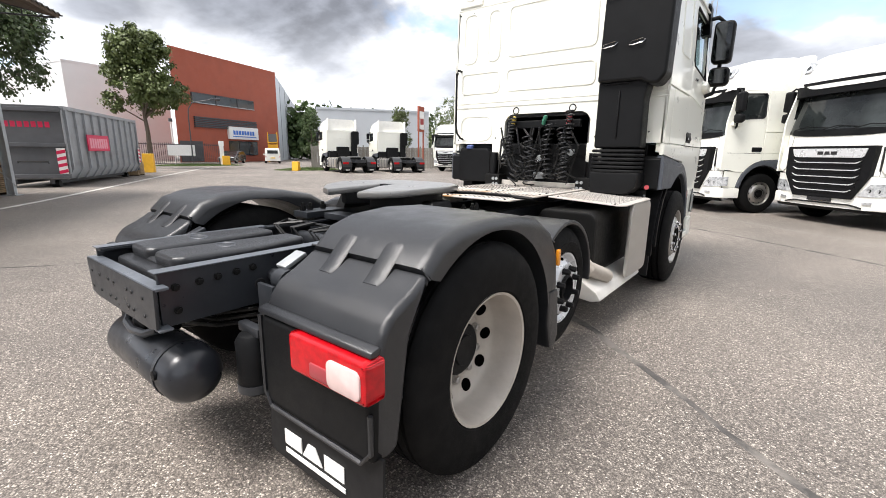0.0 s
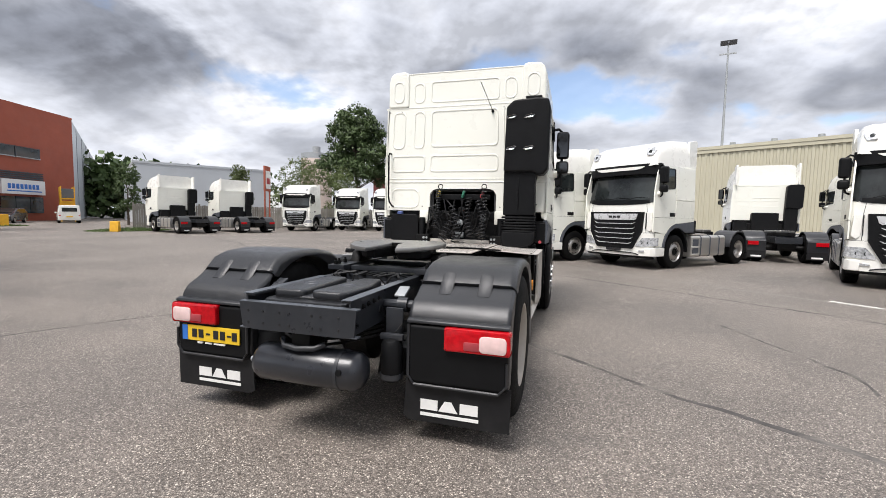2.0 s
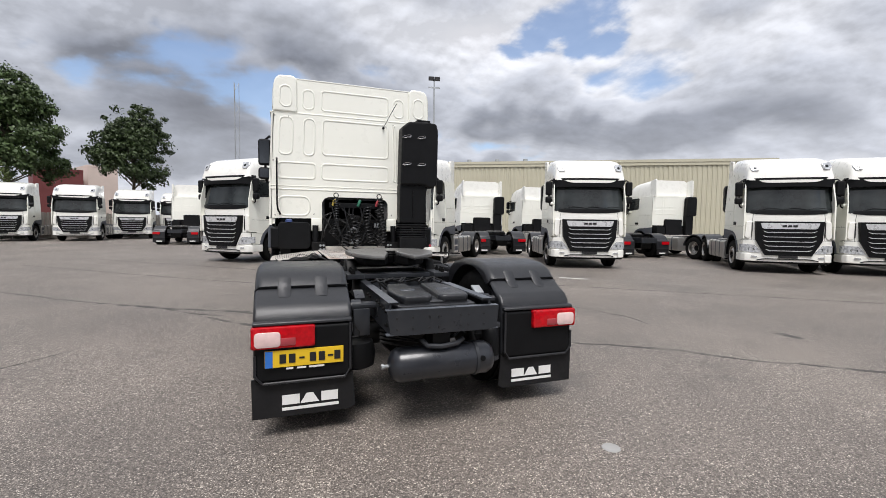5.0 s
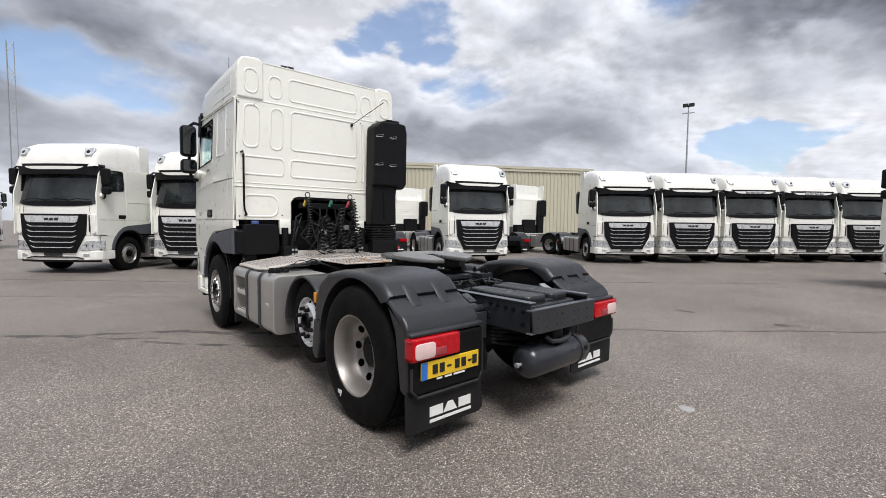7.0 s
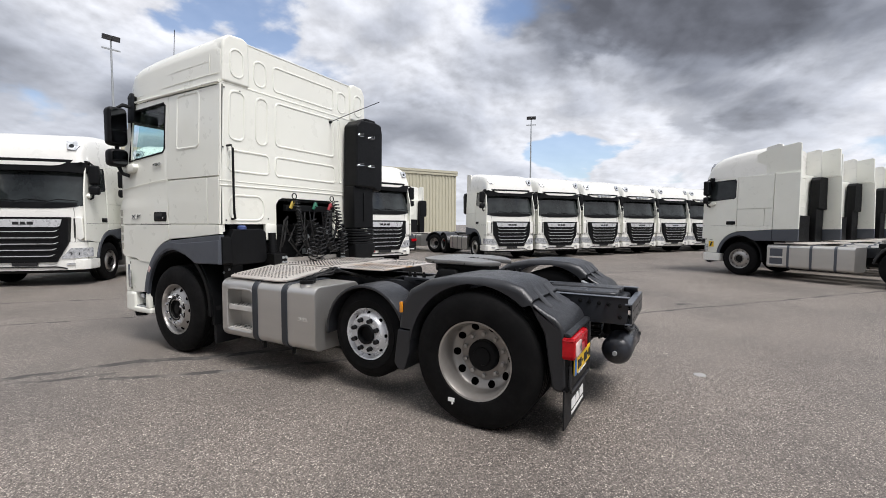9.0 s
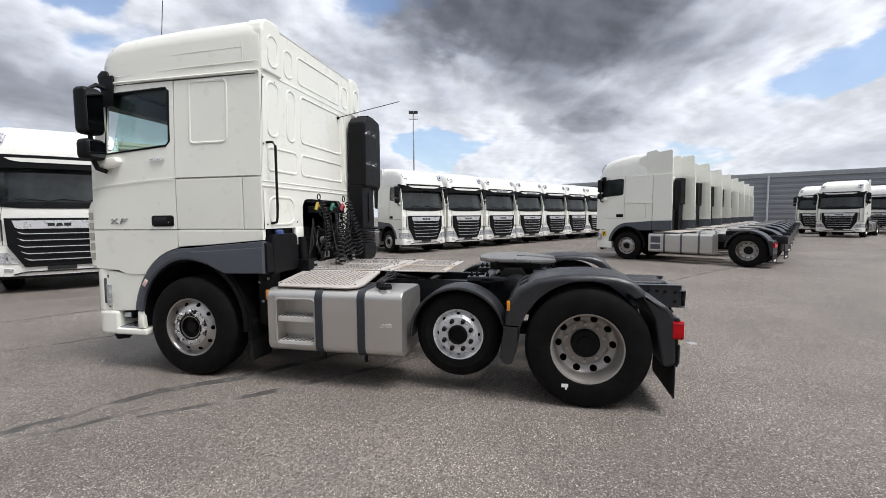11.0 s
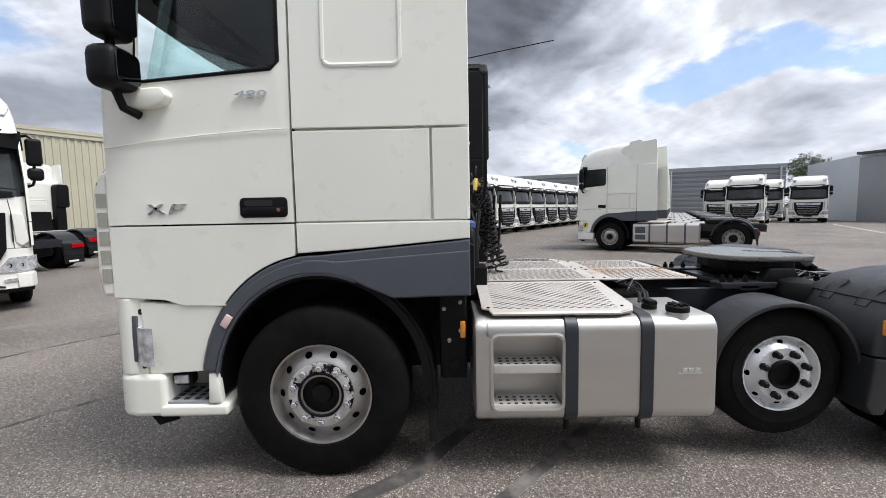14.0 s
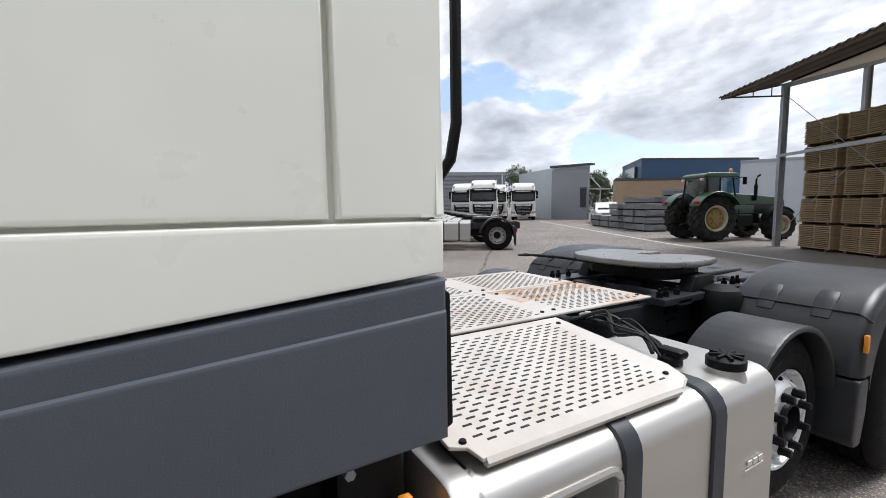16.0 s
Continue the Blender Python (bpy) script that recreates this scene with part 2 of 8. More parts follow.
# mirror tint darkened to stand in for the dark reflection it would show
MIRROR_DARKENED = material("mirror_glass", (0.10, 0.105, 0.11), 0.04, 1.0, vary=0.0)
CABLE = material("black_cable", (0.007, 0.007, 0.007), 0.55)
YELLOW_PART = material("yellow_plastic", (0.50, 0.37, 0.07), 0.45)
RED_PART = material("red_plastic", (0.36, 0.05, 0.06), 0.45)
GREEN_PART = material("green_plastic", (0.03, 0.16, 0.10), 0.45)
CAB_INSIDE = material("dark_cab_lining", (0.07, 0.07, 0.073), 0.8, vary=0.1)
HOSE = material("glossy_black_hose", (0.006, 0.006, 0.0065), 0.28, spec=0.5)
STRAP = material("dark_slate_strap", (0.022, 0.026, 0.032), 0.45, vary=0.1, scale=6)
# chassis grey lightened: the sky's sheen on flat edges is put into the colour
FLANGE = material("frame_edge_sky_sheen", (0.11, 0.122, 0.14), 0.34, 0.2, vary=0.15, scale=8)
# cream darkened for the shade inside the fairing's openings
SLOT_SHADE = material("fairing_slot_shade_cream", (0.40, 0.39, 0.33), 0.5, vary=0.05)
BLUE_CAP = material("blue_cap", (0.05, 0.08, 0.22), 0.5)

# ---------- mesh tools ----------


def finish(bm, smooth=35):
    bmesh.ops.remove_doubles(bm, verts=bm.verts, dist=0.00005)
    bmesh.ops.recalc_face_normals(bm, faces=bm.faces)
    cos_lim = radians(smooth)
    for f in bm.faces:
        f.smooth = True
    for e in bm.edges:
        if len(e.link_faces) == 2 and e.calc_face_angle(0) > cos_lim:
            e.smooth = False
    return bm


def weighted(bm):
    """Normals that follow the large faces, so that bevelled sheet metal stays flat between its edges."""
    if len(bm.faces) > 900 or max((f.calc_area() for f in bm.faces), default=0) < 0.03:
        return None
    bm.normal_update()
    bm.verts.index_update()
    out = []
    for v in bm.verts:
        n = Vector((0, 0, 0))
        if all(e.smooth and len(e.link_faces) == 2 for e in v.link_edges):
            for f in v.link_faces:
                n += f.normal * f.calc_area()
        out.append(n.normalized() if n.length > 0 else n)
    return out


def mesh_of(name, bm, mat, smooth=35):
    finish(bm, smooth)
    me = bpy.data.meshes.new(name)
    flat = weighted(bm)
    bm.to_mesh(me)
    bm.free()
    if flat:
        me.normals_split_custom_set([flat[i.vertex_index] for i in me.loops])
    for m in (mat if isinstance(mat, (list, tuple)) else [mat]):
        me.materials.append(m)
    return me


def part(name, bm, mat, parent, label="", smooth=35):
    """One mesh object under a thing or a part, in the thing's own coordinates."""
    ob = new(name, mesh_of(name, bm, mat, smooth) if isinstance(bm, bmesh.types.BMesh) else bm)
    ob.parent = parent
    if parent.parent is not None:
        ob.matrix_parent_inverse = parent.matrix_basis.inverted()
    if label:
        tagged(ob, label)
    return ob


def thing(name, label, category, group="", kind="", m=None):
    ob = new(name)
    ob.empty_display_size = 0.1
    if m is not None:
        ob.matrix_basis = m
    return tagged(ob, label, category, group, kind)


def solo(name, bm, mat, label="", category="", group="", kind="", smooth=35, m=None):
    ob = new(name, mesh_of(name, bm, mat, smooth))
    if m is not None:
        ob.matrix_basis = m
    return tagged(ob, label, category, group, kind)


def merged(*bms):
    out = bmesh.new()
    for b in bms:
        me = bpy.data.meshes.new("tmp")
        b.to_mesh(me)
        b.free()
        out.from_mesh(me)
        bpy.data.meshes.remove(me)
    return out


def box(x0, x1, y0, y1, z0, z1, bevel=0.0, segs=2):
    bm = bmesh.new()
    bmesh.ops.create_cube(bm, size=1, matrix=Matrix.Translation(((x0 + x1) / 2, (y0 + y1) / 2, (z0 + z1) / 2)) @ Matrix.Diagonal((abs(x1 - x0), abs(y1 - y0), abs(z1 - z0), 1)))
    if bevel:
        bmesh.ops.bevel(bm, geom=bm.edges[:], offset=bevel, segments=segs, affect="EDGES", profile=0.5)
    return bm


AXES = {"x": ((0, 1, 0), (0, 0, 1), (1, 0, 0)), "y": ((1, 0, 0), (0, 0, 1), (0, 1, 0)), "z": ((1, 0, 0), (0, 1, 0), (0, 0, 1))}


def prism(poly, axis, a, b, bevel=0.0, segs=2, ends_only=False):
    """A polygon, in the two other axes, drawn out along an axis from a to b."""
    e1, e2, e3 = (Vector(v) for v in AXES[axis])
    bm = bmesh.new()
    lo = [bm.verts.new(e1 * p[0] + e2 * p[1] + e3 * a) for p in poly]
    hi = [bm.verts.new(e1 * p[0] + e2 * p[1] + e3 * b) for p in poly]
    caps = [bm.faces.new(lo), bm.faces.new(hi[::-1])]
    n = len(poly)
    for i in range(n):
        bm.faces.new((lo[i], lo[(i + 1) % n], hi[(i + 1) % n], hi[i]))
    bmesh.ops.recalc_face_normals(bm, faces=bm.faces)
    if bevel:
        edges = {e for f in caps for e in f.edges} if ends_only else set(bm.edges)
        bmesh.ops.bevel(bm, geom=list(edges), offset=bevel, segments=segs, affect="EDGES", profile=0.5)
    return bm


def holed(outer, holes, axis, a, b):
    """A plate with holes."""
    e1, e2, e3 = (Vector(v) for v in AXES[axis])
    bm = bmesh.new()
    edges = []
    for loop in [outer, *holes]:
        vs = [bm.verts.new(e1 * p[0] + e2 * p[1] + e3 * a) for p in loop]
        edges += [bm.edges.new((vs[i], vs[(i + 1) % len(vs)])) for i in range(len(vs))]
    bmesh.ops.triangle_fill(bm, use_beauty=True, use_dissolve=False, edges=edges)
    ext = bmesh.ops.extrude_face_region(bm, geom=bm.faces[:])
    bmesh.ops.translate(bm, vec=e3 * (b - a), verts=[v for v in ext["geom"] if isinstance(v, bmesh.types.BMVert)])
    return bm


def rrect(u0, u1, v0, v1, r, n=4):
    pts = []
    for cu, cv, a0 in ((u1 - r, v1 - r, 0), (u0 + r, v1 - r, 90), (u0 + r, v0 + r, 180), (u1 - r, v0 + r, 270)):
        pts += [(cu + r * math.cos(radians(a0 + 90 * i / n)), cv + r * math.sin(radians(a0 + 90 * i / n))) for i in range(n + 1)]
    return pts


def arc(cu, cv, r, a0, a1, n):
    return [(cu + r * math.cos(radians(a0 + (a1 - a0) * i / n)), cv + r * math.sin(radians(a0 + (a1 - a0) * i / n))) for i in range(n + 1)]


def rod(p, q, r, segs=10, r2=None):
    p, q = Vector(p), Vector(q)
    d = q - p
    bm = bmesh.new()
    bmesh.ops.create_cone(bm, cap_ends=True, segments=segs, radius1=r, radius2=r if r2 is None else r2, depth=d.length,
                          matrix=Matrix.Translation((p + q) / 2) @ d.to_track_quat("Z", "Y").to_matrix().to_4x4())
    return bm


def tube(points, r, segs=8, closed=False):
    """A round bar along a line of points."""
    pts = [Vector(p) for p in points]
    bm = bmesh.new()
    rings = []
    n = len(pts)
    ref = Vector((0.123, 0.37, 0.92)).normalized()
    for i, p in enumerate(pts):
        a = pts[(i - 1) % n] if closed or i else p
        b = pts[(i + 1) % n] if closed or i < n - 1 else p
        d = (b - a).normalized()
        s = d.cross(ref)
        if s.length < 0.05:
            s = d.cross(Vector((1, 0, 0)))
        s.normalize()
        w = s.cross(d)
        rings.append([bm.verts.new(p + (s * math.cos(math.tau * k / segs) + w * math.sin(math.tau * k / segs)) * r) for k in range(segs)])
    for i in range(n if closed else n - 1):
        A, B = rings[i], rings[(i + 1) % n]
        for k in range(segs):
            bm.faces.new((A[k], A[(k + 1) % segs], B[(k + 1) % segs], B[k]))
    if not closed:
        bm.faces.new(rings[0][::-1])
        bm.faces.new(rings[-1])
    return bm


def bead(u0, u1, v0, v1, r, axis, at, width=0.014, high=0.009):
    """A pressed bead in sheet metal: a rounded rectangle line."""
    e1, e2, e3 = (Vector(v) for v in AXES[axis])
    bm = tube([e1 * u + e2 * v for u, v in rrect(u0, u1, v0, v1, r, 5)], width, 6, True)
    for v in bm.verts:
        d = v.co.dot(e3)
        v.co += e3 * (d * (high / width) - d + at)
    return bm


def lathe(profile, axis, centre, segs=40):
    """Turns (along, radius) pairs about an axis."""
    e1, e2, e3 = (Vector(v) for v in AXES[axis])
    c = Vector(centre)
    bm = bmesh.new()
    rings = []
    for along, r in profile:
        if r < 1e-5:
            rings.append([bm.verts.new(c + e3 * along)])
        else:
            rings.append([bm.verts.new(c + e3 * along + (e1 * math.cos(math.tau * k / segs) + e2 * math.sin(math.tau * k / segs)) * r) for k in range(segs)])
    for A, B in zip(rings, rings[1:]):
        for k in range(segs):
            if len(A) == 1 and len(B) == 1:
                continue
            if len(A) == 1:
                bm.faces.new((A[0], B[k], B[(k + 1) % segs]))
            elif len(B) == 1:
                bm.faces.new((A[k], B[0], A[(k + 1) % segs]))
            else:
                bm.faces.new((A[k], A[(k + 1) % segs], B[(k + 1) % segs], B[k]))
    return bm


def coil(p, q, radius, r, turns, sag=0.0, per=9):
    p, q = Vector(p), Vector(q)
    d = q - p
    x = d.cross(Vector((0, 1, 0.01))).normalized()
    y = d.cross(x).normalized()
    pts = []
    for i in range(turns * per + 1):
        t = i / (turns * per)
        a = math.tau * turns * t
        c = p + d * t + Vector((sag * math.sin(math.pi * t), -sag * 0.5 * math.sin(math.pi * t), 0))
        pts.append(c + (x * math.cos(a) + y * math.sin(a)) * radius)
    return tube(pts, r, 5)


def eased(pts, n=5):
    """A soft line through the points."""
    pts = [Vector(p) for p in pts]
    line = []
    for i in range(len(pts) - 1):
        p0, p1, p2, p3 = pts[max(i - 1, 0)], pts[i], pts[i + 1], pts[min(i + 2, len(pts) - 1)]
        for k in range(n):
            t = k / n
            line.append(0.5 * (2 * p1 + (p2 - p0) * t + (2 * p0 - 5 * p1 + 4 * p2 - p3) * t * t + (3 * p1 - p0 - 3 * p2 + p3) * t ** 3))
    return [tuple(p) for p in line + [pts[-1]]]


def moved(bm, m):
    bmesh.ops.transform(bm, matrix=m, verts=bm.verts)
    return bm


def tapered(bm, z0=2.1, per=0.036):
    """Leans the cab's sides in above the waist."""
    for v in bm.verts:
        if v.co.z > z0:
            v.co.x *= 1 - per * (v.co.z - z0)
    return bm


def text_mesh(body, size, depth=0.004):
    cu = bpy.data.curves.new("t", "FONT")
    cu.body, cu.size, cu.extrude = body, size, depth
    cu.align_x = "CENTER"
    ob = bpy.data.objects.new("t", cu)
    me = bpy.data.meshes.new_from_object(ob)
    bpy.data.objects.remove(ob)
    bm = bmesh.new()
    bm.from_mesh(me)
    return bm

# ---------- ground and buildings ----------
UDIR, VDIR = Vector((0.766, -0.643, 0)), Vector((0.643, 0.766, 0))
YARD = math.degrees(math.atan2(VDIR.y, VDIR.x)) - 90      # turn that carries +y onto the yard's cross direction


def yard(u, v, z=0.0, turn=0.0):
    """A pose at yard coordinates u (along the rows), v (across), turned from the cross direction."""
    p = UDIR * u + VDIR * v
    return pose(p.x, p.y, z, 0, 0, YARD + turn)


def asphalt_material():
    m = bpy.data.materials.new("worn_asphalt")
    m.use_nodes = True
    nt = m.node_tree
    N, L = nt.nodes.new, nt.links.new
    b = nt.nodes["Principled BSDF"]
    tc = N("ShaderNodeTexCoord")

    def noise_fac(sc, detail=4, rough=0.6):
        n = N("ShaderNodeTexNoise")
        n.inputs["Scale"].default_value = sc
        n.inputs["Detail"].default_value = detail
        n.inputs["Roughness"].default_value = rough
        L(tc.outputs["Object"], n.inputs["Vector"])
        return n.outputs["Fac"]

    def ramp(fac, stops):
        r = N("ShaderNodeValToRGB")
        while len(r.color_ramp.elements) < len(stops):
            r.color_ramp.elements.new(0.5)
        for e, (p, c) in zip(r.color_ramp.elements, stops):
            e.position, e.color = p, (*c, 1)
        L(fac, r.inputs[0])
        return r.outputs[0]

    def mixed(a, c, fac, mode="MIX"):
        n = N("ShaderNodeMix")
        n.data_type, n.blend_type = "RGBA", mode
        for socket, v in (("Factor", fac), ("A", a), ("B", c)):
            if isinstance(v, float):
                n.inputs[socket].default_value = v
            elif isinstance(v, tuple):
                n.inputs[socket].default_value = (*v, 1)
            else:
                L(v, n.inputs[socket])
        return n.outputs["Result"]

    vor = N("ShaderNodeTexVoronoi")
    vor.inputs["Scale"].default_value = 125
    L(tc.outputs["Object"], vor.inputs["Vector"])
    sepc = N("ShaderNodeSeparateColor")
    L(vor.outputs["Color"], sepc.inputs[0])
    stones = ramp(sepc.outputs[0], [(0.0, (0.10, 0.089, 0.081)), (0.40, (0.20, 0.179, 0.163)), (0.85, (0.31, 0.28, 0.255)), (1.0, (0.72, 0.67, 0.61))])
    binder = ramp(vor.outputs["Distance"], [(0.25, (1, 1, 1)), (0.70, (0.28, 0.27, 0.265))])
    col = mixed(stones, binder, 0.75, "MULTIPLY")
    patches = ramp(noise_fac(0.35, 5), [(0.32, (0.76, 0.745, 0.725)), (0.66, (1.20, 1.165, 1.11))])
    col = mixed(col, patches, 1.0, "MULTIPLY")
    fine = ramp(noise_fac(38, 4, 0.75), [(0.3, (0.70, 0.70, 0.70)), (0.7, (1.26, 1.26, 1.26))])
    col = mixed(col, fine, 1.0, "MULTIPLY")
    stain = ramp(noise_fac(0.9, 8, 0.7), [(0.58, (0, 0, 0)), (0.76, (0.6, 0.6, 0.6))])
    col = mixed(col, (0.07, 0.066, 0.062), stain)
    L(col, b.inputs["Base Color"])
    b.inputs["Roughness"].default_value = 0.62
    b.inputs["Specular IOR Level"].default_value = 0.55
    bump = N("ShaderNodeBump")
    bump.inputs["Strength"].default_value = 0.4
    bump.inputs["Distance"].default_value = 0.006
    bump.invert = True
    L(vor.outputs["Distance"], bump.inputs["Height"])
    L(bump.outputs[0], b.inputs["Normal"])
    return m


ASPHALT = asphalt_material()
TAR = material("old_tar_joint", (0.06, 0.056, 0.053), 0.75, vary=0.3, scale=12, bump=0.3, bump_scale=60, dirt=(0.19, 0.172, 0.155), dirt_amount=1.6, dirt_scale=2.5)
FAINT_PAINT = material("nearly_gone_line_paint", (0.27, 0.26, 0.235), 0.8, vary=0.12, scale=9, dirt=(0.17, 0.16, 0.15), dirt_amount=0.9, dirt_scale=5)
LINE_PAINT = material("worn_line_paint", (0.62, 0.61, 0.57), 0.7, vary=0.12, scale=9, dirt=(0.22, 0.21, 0.19), dirt_amount=0.8, dirt_scale=6)
BEIGE_SHEET = material("beige_corrugated_sheet", (0.48, 0.455, 0.345), 0.5, vary=0.05, scale=0.4)
GREY_SHEET = material("grey_profiled_sheet", (0.24, 0.25, 0.27), 0.5, vary=0.05, scale=0.4)
LIGHT_SHEET = material("light_grey_sheet", (0.50, 0.53, 0.56), 0.5, vary=0.05, scale=0.4)
BLUE_SHEET = material("dark_blue_sheet", (0.03, 0.075, 0.15), 0.5, vary=0.05, scale=0.4)
BRICK_RED = material("rust_red_render", (0.33, 0.085, 0.05), 0.85, vary=0.06, scale=0.6, bump=0.2, bump_scale=12, dirt=(0.2, 0.07, 0.05), dirt_amount=0.3, dirt_scale=0.5)
BROWN_WALL = material("tan_brick", (0.32, 0.23, 0.15), 0.85, vary=0.1, scale=1.0)
WHITE_WALL = material("white_cladding", (0.70, 0.71, 0.71), 0.6, vary=0.03, scale=0.5)
DARK_FRAME = material("dark_window_frame", (0.05, 0.05, 0.055), 0.5)
WINDOW = material("dark_office_glass", (0.03, 0.04, 0.045), 0.06, spec=0.8, vary=0.4, scale=0.8)
GALV = material("galvanised_steel", (0.36, 0.38, 0.39), 0.5, 0.4, vary=0.1, scale=5)
CONCRETE = material("grey_concrete", (0.34, 0.34, 0.33), 0.8, vary=0.12, scale=3, bump=0.2, bump_scale=40)
EARTH = material("dry_verge_soil", (0.16, 0.15, 0.09), 0.9, vary=0.2, scale=2)


def build_ground():
    bm = bmesh.new()
    xs = [-2500, -250, -60, -20, 0, 20, 60, 250, 2500]
    grid = [[bm.verts.new((x, y, 0)) for y in xs] for x in xs]
    for i in range(len(xs) - 1):
        for j in range(len(xs) - 1):
            bm.faces.new((grid[i][j], grid[i + 1][j], grid[i + 1][j + 1], grid[i][j + 1]))
    ob = solo("ground", bm, ASPHALT, "wide yard of worn speckled grey asphalt", "ground", kind="structure")
    return ob


def strip_line(name, points, width, mat, label, z=0.004, wobble=0.0):
    """A flat painted line or filled joint lying on the ground."""
    rng = random.Random(len(points) * 7 + int(abs(points[0][0]) * 100))
    pts = []
    for (x0, y0), (x1, y1) in zip(points, points[1:]):
        n = max(2, int(math.hypot(x1 - x0, y1 - y0) / 0.25)) if wobble else 1
        pts += [(x0 + (x1 - x0) * k / n, y0 + (y1 - y0) * k / n) for k in range(n)]
    pts.append(points[-1])
    bm = bmesh.new()
    rows = []
    for i, (x, y) in enumerate(pts):
        a, c = pts[max(i - 1, 0)], pts[min(i + 1, len(pts) - 1)]
        d = Vector((c[0] - a[0], c[1] - a[1], 0)).normalized()
        s = Vector((-d.y, d.x, 0))
        p = Vector((x, y, 0)) + s * rng.uniform(-wobble, wobble)
        w = width * (1 + (rng.uniform(-0.45, 0.45) if wobble else 0)) / 2
        rows.append([bm.verts.new(p + s * w + Vector((0, 0, z))), bm.verts.new(p - s * w + Vector((0, 0, z))),
                     bm.verts.new(p + s * (w + 0.004)), bm.verts.new(p - s * (w + 0.004))])
    for A, B in zip(rows, rows[1:]):
        bm.faces.new((A[0], A[1], B[1], B[0]))
        bm.faces.new((A[2], A[0], B[0], B[2]))
        bm.faces.new((A[1], A[3], B[3], B[1]))
    return solo(name, bm, mat, label, "marking", kind="structure")


def ribbed(length, height, pitch, depth, axis="v", mat=None, base=0.0):
    """A profiled sheet wall: trapezoid ribs upright (v) or lying (h), along x from 0, standing on z = base, facing -y."""
    bm = bmesh.new()
    span = length if axis == "v" else height - base
    n = int(span / pitch)
    prof = []
    for i in range(n + 1):
        a = i * span / n
        p = span / n
        prof += [(a, 0), (a + p * 0.42, 0), (a + p * 0.5, -depth), (a + p * 0.92, -depth)] if i < n else [(a, 0)]
    lo, hi = [], []
    for a, d in prof:
        if axis == "v":
            lo.append(bm.verts.new((a, d, base)))
            hi.append(bm.verts.new((a, d, height)))
        else:
            lo.append(bm.verts.new((0, d, base + a)))
            hi.append(bm.verts.new((length, d, base + a)))
    for i in range(len(prof) - 1):
        bm.faces.new((lo[i], lo[i + 1], hi[i + 1], hi[i]))
    return bm


build_ground()


def hall(name, label, m, length, depth, height, mat, pitch, rib, axis, trim, base=0.0, category="hall"):
    """A sheet-clad hall whose ribbed front runs along local x and faces -y."""
    h = thing(name, label, category, m=m)
    part("wall", ribbed(length, height, pitch, rib, axis, base=0.3), mat, h, smooth=10)
    part("plinth", box(0, length, -0.06, 0.1, 0, 0.32), CONCRETE, h)
    part("wall", box(0.0, length, 0.01, depth, 0.0, height - 0.1), mat, h)
    part("roof", merged(box(-0.1, length + 0.1, -0.16, depth + 0.1, height, height + 0.22), box(-0.1, length + 0.1, -0.12, -0.07, height - 0.25, height)), trim, h, "folded metal roof edge")
    return h


beige = hall("warehouse", "long beige corrugated warehouse behind parked trucks", pose(9.0, 34.6, 0, 0, 0, -30.2), 30.0, 20.0, 6.7, BEIGE_SHEET, 0.36, 0.05, "v", BEIGE_SHEET)
for i in range(4):
    part("roof_vent", lathe([(0, 0.12), (0.55, 0.12), (0.55, 0.2), (0.75, 0.2), (0.8, 0)], "z", (3 + i * 2.6, 3.0, 6.8), 14), GALV, beige)
grey_hall = hall("warehouse", "large grey warehouse of horizontal profiled sheet", pose(65.9, 11.7, 0, 0, 0, -113.0), 50.5, 30.0, 5.95, GREY_SHEET, 0.55, 0.07, "h", GALV)
for i in range(5):
    part("downpipe", rod((6 + i * 11, -0.2, 0.1), (6 + i * 11, -0.2, 5.9), 0.09, 8), LIGHT_SHEET, grey_hall)

# ---------- truck building blocks (y ahead, origin on the ground under the drive axle) ----------
HUB_Z = 0.526


def mirrored(poly):
    return [(-a, b) for a, b in poly][::-1]


def tyre_bm(s, out, y, z, R, width, rim_r, segs=48):
    w = width
    pr = [(-0.02, rim_r), (0.004, rim_r + 0.02), (0.012, rim_r + 0.08), (0.006, R - 0.09), (-0.006, R - 0.045), (-0.022, R - 0.016), (-0.04, R - 0.004)]
    n = 4
    for i in range(n):
        c = -w * (i + 1) / (n + 1)
        pr += [(c + 0.009, R), (c + 0.006, R - 0.016), (c - 0.006, R - 0.016), (c - 0.009, R)]
    pr += [(-w + 0.04, R - 0.004), (-w + 0.02, R - 0.02), (-w + 0.004, R - 0.05), (-w - 0.008, rim_r + 0.08), (-w + 0.02, rim_r)]
    return lathe([(s * a, r) for a, r in pr], "x", (s * out, y, z), segs)


